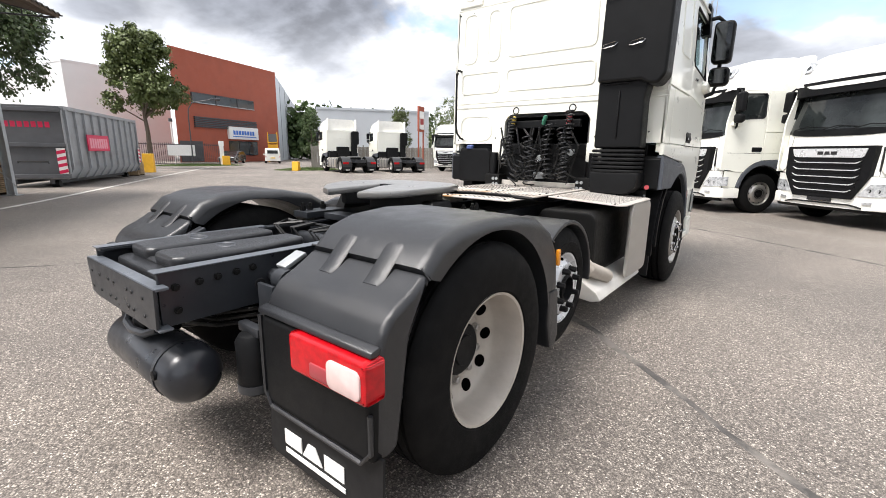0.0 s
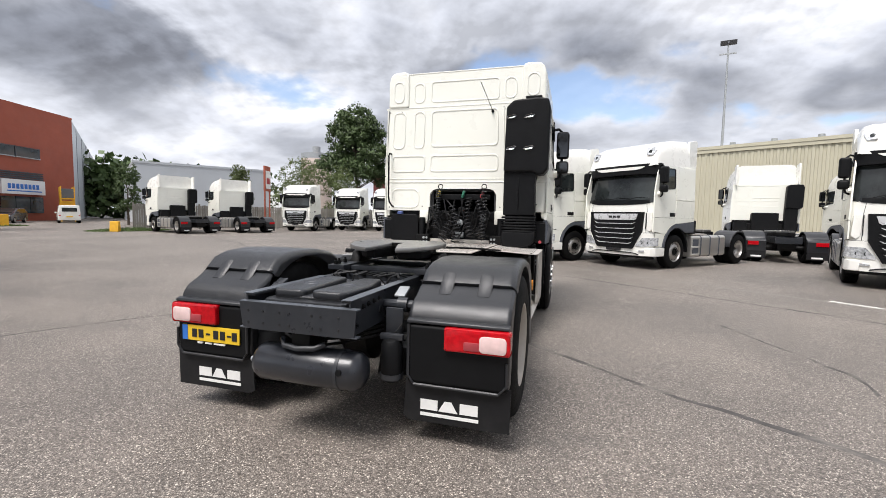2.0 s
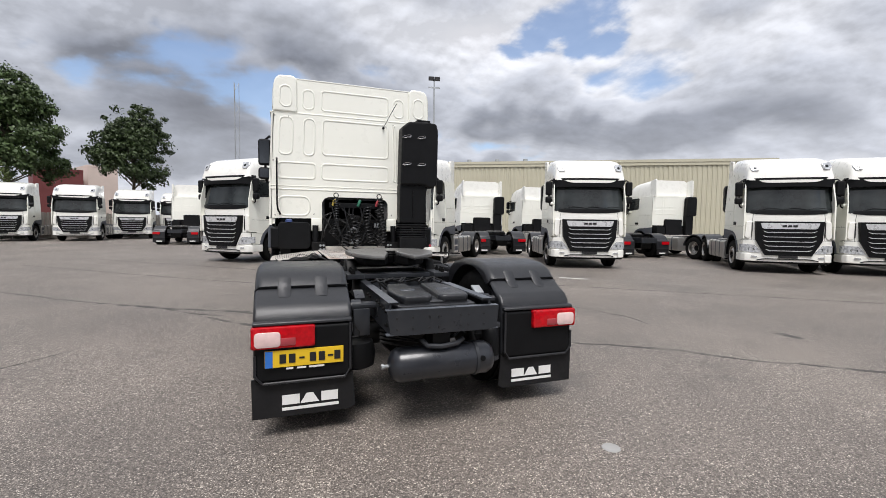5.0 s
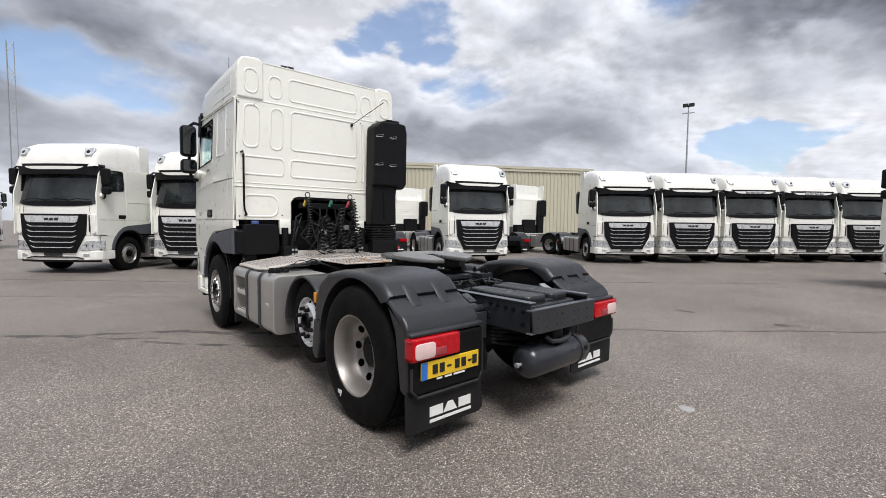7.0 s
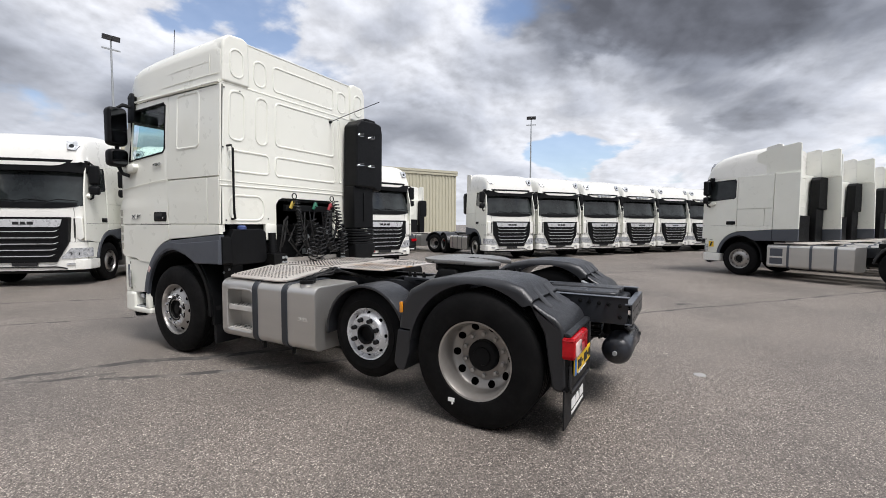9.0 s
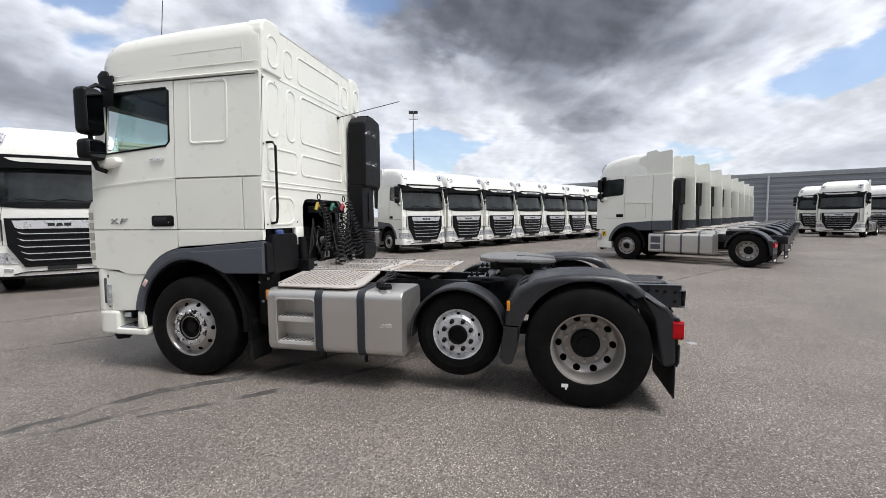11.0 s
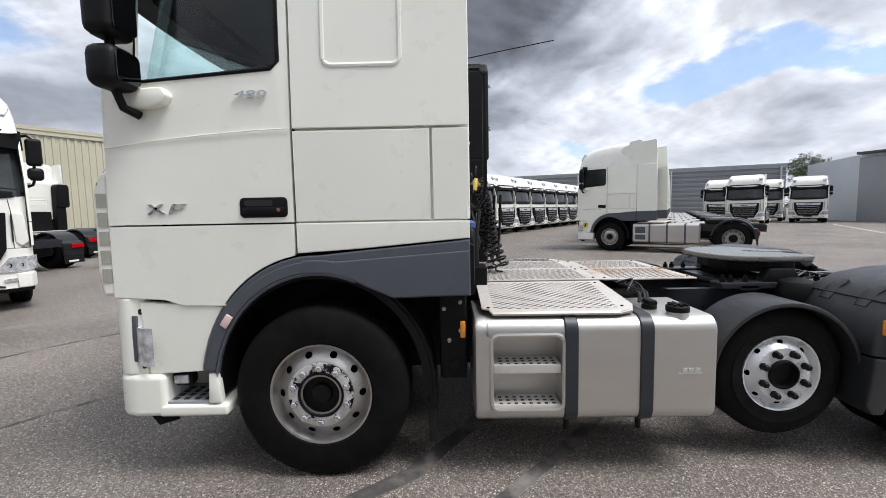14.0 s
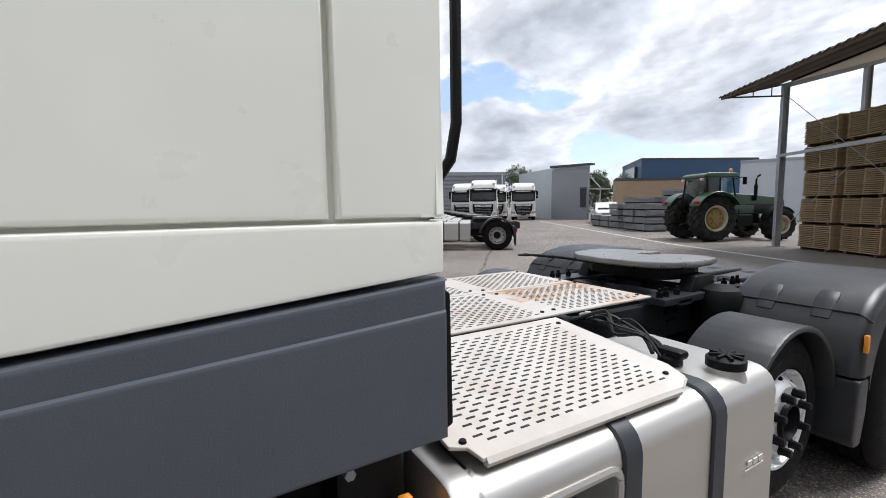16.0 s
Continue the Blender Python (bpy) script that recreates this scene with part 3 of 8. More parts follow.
def wheel(parent, s, out, y, z, R, kind, nuts=True, segs=48, rim_mat=None):
    """A wheel: the rim, with tyre, hub and nuts under it. s: +1 on the right side, -1 on the left."""
    c = (s * out, y, z)
    if kind == "front":
        rim = [(-0.03, 0.300), (0.0, 0.306), (-0.004, 0.294), (-0.03, 0.282), (-0.058, 0.270), (-0.055, 0.262), (-0.03, 0.232), (-0.008, 0.205), (-0.002, 0.195), (-0.002, 0.11)]
        hub = [(-0.004, 0.137), (0.010, 0.135), (0.012, 0.126), (-0.03, 0.118), (-0.034, 0.064), (-0.014, 0.056), (-0.010, 0.044), (-0.012, 0.0)]
        bolt, bolt_at, hole, hole_at, tilt = 0.165, 0.006, 0.243, -0.038, 40
    elif kind == "small":
        rim = [(-0.03, 0.236), (0.0, 0.240), (-0.004, 0.23), (-0.03, 0.222), (-0.04, 0.21), (-0.03, 0.195), (0.0, 0.178), (0.012, 0.165), (0.012, 0.085)]
        hub = [(0.010, 0.094), (0.03, 0.090), (0.034, 0.080), (-0.01, 0.072), (-0.015, 0.0)]
        bolt, bolt_at, hole, hole_at, tilt = 0.137, 0.012, 0.193, -0.027, 38
    else:
        rim = [(-0.03, 0.300), (0.0, 0.306), (-0.004, 0.294), (-0.03, 0.282), (-0.09, 0.276), (-0.150, 0.271), (-0.175, 0.256), (-0.192, 0.218), (-0.200, 0.200), (-0.206, 0.195), (-0.206, 0.10)]
        hub = [(-0.21, 0.128), (-0.165, 0.124), (-0.155, 0.112), (-0.152, 0.075), (-0.142, 0.070), (-0.14, 0.0)]
        bolt, bolt_at, hole, hole_at, tilt = 0.168, -0.204, 0.232, -0.1845, -24
    fl = lambda pr: [(s * a, r) for a, r in pr]
    w = part("wheel", lathe(fl(rim), "x", c, segs), rim_mat or (SILVER if kind == "small" else RIM), parent)
    if kind == "drive":
        part("tyre", tyre_bm(s, out, y, z, R, 0.30, 0.296, segs), RUBBER, w)
        part("tyre", tyre_bm(s, out - 0.335, y, z, R, 0.30, 0.296, segs), RUBBER, w)
    else:
        part("tyre", tyre_bm(s, out, y, z, R, 0.31 if kind == "front" else 0.24, 0.296 if kind == "front" else 0.232, segs), RUBBER, w)
    part("hub", lathe(fl(hub), "x", c, 24), BLACK if kind != "front" else STEEL_DARK, w, "dark greasy wheel hub")
    count = 10 if kind != "small" else 8
    if kind == "front" and nuts:
        part("bolt_ring", lathe(fl([(-0.012, 0.199), (0.003, 0.195), (0.006, 0.190), (0.006, 0.139), (-0.01, 0.132)]), "x", c, segs), RING_PATCHED, w, "silver bolt ring with flaking black paint")
    if nuts:
        nut = mesh_of("wheel_nut", lathe([(0, 0.024), (s * 0.005, 0.023), (s * 0.006, 0.020), (s * (0.042 if kind == "small" else 0.024), 0.0195), (s * (0.048 if kind == "small" else 0.028), 0.014), (s * (0.048 if kind == "small" else 0.028), 0.0)], "x", (0, 0, 0), 6), BLACK if kind == "small" else (CHROME if kind == "front" else RIM))
        hr = {"drive": 1.35, "front": 0.95, "small": 0.75}[kind]
        disc = mesh_of("vent_hole", lathe([(0, 0.0), (s * 0.006, 0.0001), (s * 0.004, 0.02 * hr), (0, 0.024 * hr)], "x", (0, 0, 0), 12), HOLE)
        for k in range(count):
            a = math.tau * (k + 0.5) / count
            o = part("wheel_nut", nut, None, w)
            o.location = Vector(c) + Vector((s * bolt_at, math.cos(a) * bolt, math.sin(a) * bolt))
            a += math.pi / count
            away = Vector((0, math.cos(a), math.sin(a)))
            o = part("vent_hole", disc, None, w)
            o.matrix_basis = Matrix.Translation(Vector(c) + Vector((s * (hole_at + 0.001), 0, 0)) + away * hole) @ Matrix.Rotation(radians(tilt), 4, Vector((s, 0, 0)).cross(away))
    else:
        dots = [lathe([(0, 0.0), (s * 0.006, 0.0001), (s * 0.004, 0.022), (0, 0.026)], "x",
                      (c[0] + s * (hole_at + 0.001), y + math.cos(math.tau * k / count) * hole, z + math.sin(math.tau * k / count) * hole), 8) for k in range(count)]
        part("vent_ring", merged(*dots), INK, w)
    return w


PLAN = [(-1.25, 4.90), (-1.245, 5.02), (-1.20, 5.13), (-1.08, 5.215), (-0.80, 5.275), (-0.4, 5.305), (0.0, 5.315)]
PLAN = PLAN + [(-x, y) for x, y in PLAN[-2::-1]]


def front_band(z0, z1, back0, back1, dy, grow=0.0, thick=0.04, steps=4, squeeze=0.036, x_max=1.21):
    """A band of the cab's bowed front between two heights, leaning back from back0 to back1."""
    bm = bmesh.new()
    rows = []
    for k in range(steps + 1):
        t = k / steps
        z = z0 + (z1 - z0) * t
        back = back0 + (back1 - back0) * t
        sx = 1 - max(0, z - 2.1) * squeeze
        pl = [(x, y) for x, y in PLAN if abs(x) <= x_max]
        rows.append([bm.verts.new((x * sx * (1 + grow), y - back + grow + dy, z)) for x, y in pl])
    for A, B in zip(rows, rows[1:]):
        for i in range(len(A) - 1):
            bm.faces.new((A[i], A[i + 1], B[i + 1], B[i]))
    ext = bmesh.ops.extrude_face_region(bm, geom=bm.faces[:])
    vs = [v for v in ext["geom"] if isinstance(v, bmesh.types.BMVert)]
    for v in vs:
        v.co.y -= thick
        v.co.x *= 1 - thick / 1.25
    return bm


def shifted(poly, dy):
    return [(y + dy, z) for y, z in poly]


ARC_C = (4.07, 0.56)


def oval(ry, rz, a0, a1, n):
    """A stretch of the wheel arch, taller than wide."""
    return [(ARC_C[0] + ry * math.cos(radians(a0 + (a1 - a0) * i / n)), ARC_C[1] + rz * math.sin(radians(a0 + (a1 - a0) * i / n))) for i in range(n + 1)]


def arch_trim_poly():
    return oval(0.705, 0.80, 9, 92, 14) + [(3.78, 1.385), (3.17, 1.436), (3.17, 1.11), (3.62, 1.10)] + oval(0.615, 0.69, 118, 9, 16)


def panel_x(poly, s, out, thick, dy, bevel=0.006):
    a, b = s * (out - thick), s * out
    bm = prism(shifted(poly, dy), "x", a, b)
    bmesh.ops.recalc_face_normals(bm, faces=bm.faces)
    edges = [e for e in bm.edges if all(abs(v.co.x - b) < 1e-5 for v in e.verts)]
    bmesh.ops.bevel(bm, geom=edges, offset=bevel, segments=2, affect="EDGES", profile=0.5)
    return tapered(bm)


DOOR_WIN = [(5.06, 2.36), (5.03, 2.96), (4.98, 2.99), (4.27, 3.01), (4.24, 2.98), (4.24, 2.46), (4.28, 2.42)]


def cab_side(parent, s, dy, fine, glass):
    """One side of the cab: door, sleeper panels, wheel-arch trim and what sits on them."""
    out = 1.25
    door_top = [(4.185, 1.555), (5.262, 1.555), (5.25, 2.30), (5.06, 3.075), (4.185, 3.075)]
    bm = holed(shifted(door_top, dy), [shifted(DOOR_WIN, dy)], "x", s * (out - 0.035), s * out)
    door = part("door", tapered(bm), PAINT, parent)
    if glass:
        pane = bmesh.new()
        pane.faces.new([pane.verts.new((s * (out - 0.022), y, z)) for y, z in shifted(DOOR_WIN, dy)])
        tapered(pane)
        pane = part("window_pane", pane, GLASS, door)
        pane.visible_shadow = False
    else:
        part("window_pane", tapered(prism(shifted(DOOR_WIN, dy), "x", s * (out - 0.03), s * (out - 0.008))), GLASS_DARK, door)
    seal = [Vector((s * (out - 0.004), y + dy, z)) for y, z in DOOR_WIN]
    part("window_seal", tapered(tube(seal, 0.014, 6, True)), BLACK, door)
    lower = [(4.185, 1.545), (5.262, 1.545), (5.268, 1.13), (4.97, 1.11), (4.86, 1.075), (4.60, 1.07)] + oval(0.715, 0.81, 40, 80, 8) + [(4.185, 1.372)]
    part("door_skirt", panel_x(lower, s, out, 0.035, dy), PAINT, door)
    part("sleeper_panel", panel_x([(3.17, 2.085), (4.172, 2.085), (4.172, 3.075), (3.17, 3.075)], s, out, 0.035, dy), PAINT, parent)
    part("locker_flap", panel_x([(3.392, 1.555), (4.172, 1.555), (4.172, 2.072), (3.392, 2.072)], s, out, 0.035, dy, 0.01), PAINT, parent)
    part("rear_panel", panel_x([(3.17, 1.555), (3.378, 1.555), (3.378, 2.072), (3.17, 2.072)], s, out, 0.035, dy, 0.008), PAINT, parent)
    part("sill_panel", panel_x([(3.17, 1.446), (3.78, 1.395), (4.172, 1.372), (4.172, 1.548), (3.17, 1.548)], s, out + 0.004, 0.04, dy, 0.01), PAINT, parent)
    part("lower_panel", panel_x([(5.13, 1.10), (4.62, 1.068)] + oval(0.715, 0.81, 38, 8, 8) + [(5.10, 0.655)], s, out - 0.01, 0.035, dy, 0.012), PAINT, parent)
    part("side_lining", tapered(prism(shifted([(3.19, 1.47), (4.165, 1.40), (4.165, 3.06), (3.19, 3.06)], dy), "x", s * (out - 0.075), s * (out - 0.02))), PAINT, parent)
    trim = part("wheel_arch", panel_x(arch_trim_poly(), s, out + 0.012, 0.06, dy, 0.012), GREY_TRIM, parent, "anthracite wheel arch trim")
    if fine:
        part("arch_fold", panel_x([(3.175, 1.375), (3.175, 1.115), (3.62, 1.106)] + oval(0.622, 0.697, 118, 84, 7) + oval(0.69, 0.775, 84, 100, 3), s, out + 0.022, 0.02, dy, 0.010), GREY_TRIM, trim)
        part("arch_flare", panel_x(oval(0.685, 0.768, 10, 85, 16) + oval(0.625, 0.70, 85, 10, 16), s, out + 0.022, 0.02, dy, 0.010), GREY_TRIM, trim)
        part("arch_lip", tube([(s * (out + 0.008), y + dy, z) for y, z in oval(0.618, 0.693, 9, 112, 20)], 0.012, 6), GREY_TRIM, trim)
        part("pressing", tapered(bead(3.55 + dy, 3.985 + dy, 2.43, 3.045, 0.05, "x", s * out, 0.014, 0.008)), PAINT, parent)
        part("waist_crease", tapered(tube([(s * out, y + dy, z) for y, z in ((4.19, 2.085), (4.4, 2.078), (4.7, 2.056), (5.0, 2.027), (5.245, 1.995))], 0.0035, 6)), PAINT, door)
        part("marker_reflector", moved(box(-0.004, 0.004, -0.022, 0.022, -0.04, 0.04, 0.003), Matrix.Translation((s * (out + 0.024), 4.60 + dy, 0.985)) @ pose(0, 0, 0, 35, 0, 0)), CLEAR_LENS, trim)
    h = part("door_handle", tapered(prism(rrect(4.215 + dy, 4.49 + dy, 1.585, 1.70, 0.025), "x", s * (out - 0.01), s * (out + 0.006), 0.004, 2, True)), BLACK, door, "black recessed door handle")
    if fine:
        part("grip", box(s * (out - 0.005), s * (out + 0.016), 4.23 + dy, 4.47 + dy, 1.605, 1.645, 0.008), BLACK, h)
        part("handle_recess", prism(rrect(4.30 + dy, 4.46 + dy, 1.65, 1.685, 0.012), "x", s * (out + 0.004), s * (out + 0.008)), INK, h)
        part("lock", lathe([(0, 0.011), (s * 0.006, 0.010), (s * 0.006, 0)], "x", (s * (out + 0.014), 4.262 + dy, 1.628), 12), CHROME, h)
    part("inner_arch", prism(shifted(oval(0.66, 0.70, -5, 185, 22) + oval(0.615, 0.66, 185, -5, 22), dy), "x", s * 0.80, s * 1.225), BLACK, parent)
    # mirrors on their arm
    my = 5.02 + dy
    arm = part("mirror_arm", merged(tube([(s * 1.17, my - 0.02, 3.04), (s * 1.30, my + 0.03, 3.07), (s * 1.36, my + 0.05, 3.02), (s * 1.37, my + 0.06, 2.6), (s * 1.36, my + 0.06, 2.30), (s * 1.33, my + 0.04, 2.20), (s * 1.26, my, 2.17)], 0.024, 8),), BLACK, parent)
    part("mirror", box(s * 1.27, s * 1.49, my - 0.04, my + 0.13, 2.54, 3.02, 0.055, 3), BLACK, arm, "black door mirror housing")
    part("mirror", box(s * 1.27, s * 1.49, my - 0.04, my + 0.13, 2.28, 2.50, 0.055, 3), BLACK, arm, "black wide-angle mirror housing")
    part("mirror_glass", prism(rrect(s * 1.38 - 0.085, s * 1.38 + 0.085, 2.57, 2.99, 0.03), "y", my - 0.044, my - 0.039), MIRROR_DARKENED, arm)
    part("mirror_glass", prism(rrect(s * 1.38 - 0.085, s * 1.38 + 0.085, 2.31, 2.47, 0.03), "y", my - 0.044, my - 0.039), MIRROR_DARKENED, arm)
    part("mirror_foot", prism([(4.84 + dy, 2.275), (4.87 + dy, 2.225), (4.95 + dy, 2.205), (5.12 + dy, 2.20), (5.15 + dy, 2.24), (5.12 + dy, 2.31), (4.87 + dy, 2.32)], "x", s * (out - 0.03), s * (out + 0.05), 0.014, 3), PAINT, arm)


def front_depth(x):
    """How far ahead the bowed front stands at a distance x from the middle."""
    x = -min(abs(x), 1.249)
    for (xa, ya), (xb, yb) in zip(PLAN, PLAN[1:]):
        if xa <= x <= xb:
            return ya + (yb - ya) * (x - xa) / (xb - xa)
    return PLAN[6][1]


def on_front(x0, x1, low, high, dy, grow=0.01, thick=0.03, cols=14, rows=2, set_back=None):
    """A panel laid on the bowed front between two curves low(x) and high(x)."""
    bm = bmesh.new()
    grid = []
    for i in range(cols + 1):
        x = x0 + (x1 - x0) * i / cols
        line = []
        for j in range(rows + 1):
            z = low(x) + (high(x) - low(x)) * j / rows
            lean = 0.03 + 0.23 * (z - 2.0) if z > 2.0 else max(0.0, (z - 1.05) * 0.031)
            lean = lean if set_back is None else set_back
            sx = 1 - max(0, z - 2.1) * 0.036
            line.append(bm.verts.new((x * sx * (1 + grow), front_depth(x) - lean + grow + dy, z)))
        grid.append(line)
    for A, B in zip(grid, grid[1:]):
        for j in range(rows):
            bm.faces.new((A[j], B[j], B[j + 1], A[j + 1]))
    ext = bmesh.ops.extrude_face_region(bm, geom=bm.faces[:])
    for v in ext["geom"]:
        if isinstance(v, bmesh.types.BMVert):
            v.co.y -= thick
    return bm


def cab_front(parent, dy, lamps, bar, screen=None, top=2.92):
    """The bowed front: bumper, grille, windscreen, visor."""
    panel = part("front_panel", front_band(1.05, 2.03, 0.0, 0.035, dy), PAINT_WHITE, parent)
    part("windscreen", front_band(2.0, top, 0.03, 0.03 + 0.23 * (top - 2.0), dy, 0.004), screen or GLASS_DARK, parent, "dark reflecting windscreen")
    part("screen_edge", on_front(-1.19, 1.19, lambda x: 1.925 + 0.085 * abs(x / 1.19) ** 4, lambda x: 2.075, dy, 0.009, 0.02), BLACK, parent, "black lower screen edge")
    part("front_liner", front_band(1.1, 2.02 if screen else 3.06, 0.06, 0.29, dy, -0.01), BLACK, parent)
    bump = part("bumper", front_band(0.40, 1.09, 0.0, -0.02, dy, 0.018, 0.06), PAINT_WHITE, parent)
    part("bumper_lip", front_band(0.33, 0.41, 0.06, 0.0, dy, 0.012, 0.08), BLACK, bump)
    part("chin_line", on_front(-0.80, 0.80, lambda x: 0.47 - 0.05 * max(0.0, abs(x) - 0.62) / 0.18, lambda x: 0.50 - 0.05 * max(0.0, abs(x) - 0.62) / 0.18, dy, 0.050, 0.03), INK, bump)
    part("panel_gap", front_band(1.078, 1.098, 0.0, 0.0, dy, 0.020, 0.05, 1), INK, bump)
    yg = 5.352 + dy
    g = part("grille", prism([(-0.93, 1.71), (-0.90, 1.08), (-0.64, 0.60), (0.64, 0.60), (0.90, 1.08), (0.93, 1.71)], "y", yg - 0.16, yg + 0.018, 0.015), BLACK, parent, "black trapezoid grille with silver bars")
    for k in range(5):
        z = 1.345 - 0.15 * k
        w = 0.66 if z > 1.05 else 0.66 - (1.05 - z) * 0.30
        blade = [(-w - 0.07, z + 0.062), (-w, z + 0.012), (-w + 0.05, z), (w - 0.05, z), (w, z + 0.012), (w + 0.07, z + 0.062), (w - 0.01, z + 0.032), (w - 0.06, z + 0.018), (-w + 0.06, z + 0.018), (-w + 0.01, z + 0.032)]
        slat = part("grille_slat", prism([(-w - 0.06, z - 0.05), (w + 0.06, z - 0.05), (w + 0.08, z + 0.0), (-w - 0.08, z + 0.0)], "y", yg + 0.01, yg + 0.03, 0.008), BLACK, g)
        part("slat_edge", prism(blade, "y", yg + 0.018, yg + 0.040), SILVER, slat, "silver slat edge")
    badge = part("badge_panel", prism([(-0.80, 1.655), (-0.755, 1.50), (-0.70, 1.465), (0.70, 1.465), (0.755, 1.50), (0.80, 1.655)], "y", yg + 0.01, yg + 0.032, 0.006), SILVER, g, "brushed silver badge panel")
    for k in range(3):
        x0 = -0.21 + 0.145 * k
        part("emblem_block", prism([(x0, 1.525), (x0 + 0.125, 1.525), (x0 + 0.105 if k == 1 else x0 + 0.125, 1.595), (x0 + 0.02 if k == 1 else x0, 1.595)], "y", yg + 0.03, yg + 0.038), INK, badge)
    for s in (-1, 1):
        xs = sorted((s * 0.71, s * 1.235))
        ramp_up = lambda x: 0.705 + 0.235 * min(1.0, max(0.0, (abs(x) - 0.70) / 0.19)) + 0.03 * max(0.0, abs(x) - 0.89)
        lamp = part("headlamp", on_front(xs[0], xs[1], lambda x: 0.685 + 0.16 * max(0.0, abs(x) - 1.0), ramp_up, dy, 0.040, 0.05, 12, 3), HEADLAMP, bump, "clear headlamp cluster")
        for x, r in ((0.90, 0.052), (1.05, 0.05)):
            part("projector", lathe([(0.0, r), (0.010, r * 0.95), (0.014, r * 0.6), (0.006, r * 0.5), (0.010, 0)], "y", (s * x, front_depth(x) + 0.032 + dy, 0.80), 14), GLASS_DARK, lamp)
        xs = sorted((s * 0.80, s * 1.12))
        part("fog_lamp", on_front(xs[0], xs[1], lambda x: 0.525 + 0.05 * (abs(x) - 0.8), lambda x: 0.565 + 0.10 * (abs(x) - 0.8), dy, 0.044, 0.03, 6, 1), HEADLAMP, bump)
        guide = part("air_deflector", prism([(s * a, z) for a, z in ((1.00, 1.72), (1.16, 1.70), (1.20, 1.20), (1.10, 1.12), (1.02, 1.2))], "y", 5.13 + dy, 5.25 + dy, 0.03), PAINT_WHITE, parent)
        part("deflector_slot", box(s * 0.985, s * 1.005, 5.17 + dy, 5.262 + dy, 1.2, 1.68, 0.006), INK, guide)
        part("panel_seam", tube([(s * 1.0, front_depth(1.0) + dy + 0.001, 1.10), (s * 1.0, front_depth(1.0) + dy - 0.02, 1.72), (s * 0.97, front_depth(0.97) + dy - 0.03, 1.95)], 0.005, 5), INK, panel)
    for k, x in enumerate((-0.75, -0.1, 0.55)):
        part("wiper", tube([(x + 0.35, 5.325 + dy, 2.07), (x + 0.05, 5.30 + dy, 2.15), (x - 0.35, 5.27 + dy, 2.11)], 0.011, 5), BLACK, parent)
    visor = part("sun_visor", on_front(-1.21, 1.21, lambda x: top - 0.14 - 0.03 * abs(x / 1.2) ** 3, lambda x: top + 0.15, dy, 0.055, 0.16, set_back=0.09), BLACK, parent, "black sun visor")
    part("visor_trim", on_front(-0.84, 0.84, lambda x: top - 0.012 + 0.085 * abs(x / 0.84) ** 8, lambda x: top + 0.078, dy, 0.066, 0.03, 20, set_back=0.088), PAINT_WHITE, visor, "white curved visor trim")
    part("plate_bar", box(-0.26, 0.26, yg - 0.0, yg + 0.035, 0.52, 0.60, 0.004), INK if not bar else YELLOW, bump)


def cab_back(parent, dy, fine):
    """The pressed rear wall with the notch for the hoses, and the roof's back."""
    y = 3.17 + dy
    wall = [(-1.25, 1.555), (-0.50, 1.555), (-0.50, 1.80), (-0.46, 1.86), (-0.40, 1.885), (0.42, 1.885), (0.48, 1.86), (0.52, 1.80), (0.52, 1.555), (1.25, 1.555), (1.25, 3.10), (-1.25, 3.10)]
    bm = tapered(prism(wall, "y", y, y + 0.05))
    w = part("rear_wall", bm, PAINT, parent)
    if fine:
        for u0, u1, v0, v1, r in ((-1.13, -0.94, 2.50, 3.04, 0.07), (-0.78, -0.62, 2.50, 3.04, 0.07), (-0.50, 0.53, 2.52, 3.04, 0.06), (-1.13, -0.60, 2.15, 2.38, 0.05),
                                  (-0.50, 0.53, 2.15, 2.38, 0.05), (-1.13, -0.68, 1.60, 1.88, 0.10), (0.62, 0.66, 2.16, 3.04, 0.02)):
            part("pressing", tapered(bead(u0, u1, v0, v1, r, "y", y, 0.013, 0.009)), PAINT, w)
        part("wall_seam", tapered(tube([(-1.24, y, 1.985), (1.24, y, 1.985)], 0.009, 6)), PAINT, w)
        part("wall_seam", tapered(tube([(-1.24, y, 2.035), (1.24, y, 2.035)], 0.006, 6)), PAINT, w)
        for s in (-1, 1):
            part("cab_mount_skirt", box(s * 0.50, s * 0.66, y - 0.01, y + 0.05, 1.36, 1.56, 0.015), PAINT, w)
        for s in (-1, 1):
            part("edge_fold", tapered(tube([(s * 1.238, y + 0.012, 1.56), (s * 1.238, y + 0.012, 3.09)], 0.016, 6)), PAINT, w)
        for px, pz in ((-1.19, 2.40), (-1.17, 1.60), (-1.16, 3.05), (-0.97, 3.05), (0.60, 3.05), (1.10, 1.66), (-0.62, 1.62), (0.58, 1.62)):
            part("screw", lathe([(0, 0.009), (-0.006, 0.008), (-0.008, 0)], "y", (px, y - 0.001, pz), 8), INK, w)
    else:
        part("pressing", merged(*[tapered(bead(u0, u1, v0, v1, 0.06, "y", y, 0.012, 0.008)) for u0, u1, v0, v1 in ((-1.13, -0.62, 2.50, 3.04), (-0.50, 0.53, 2.52, 3.04), (-0.50, 0.53, 2.15, 2.38), (-1.13, -0.6, 2.15, 2.38))]), PAINT, w)
    return w


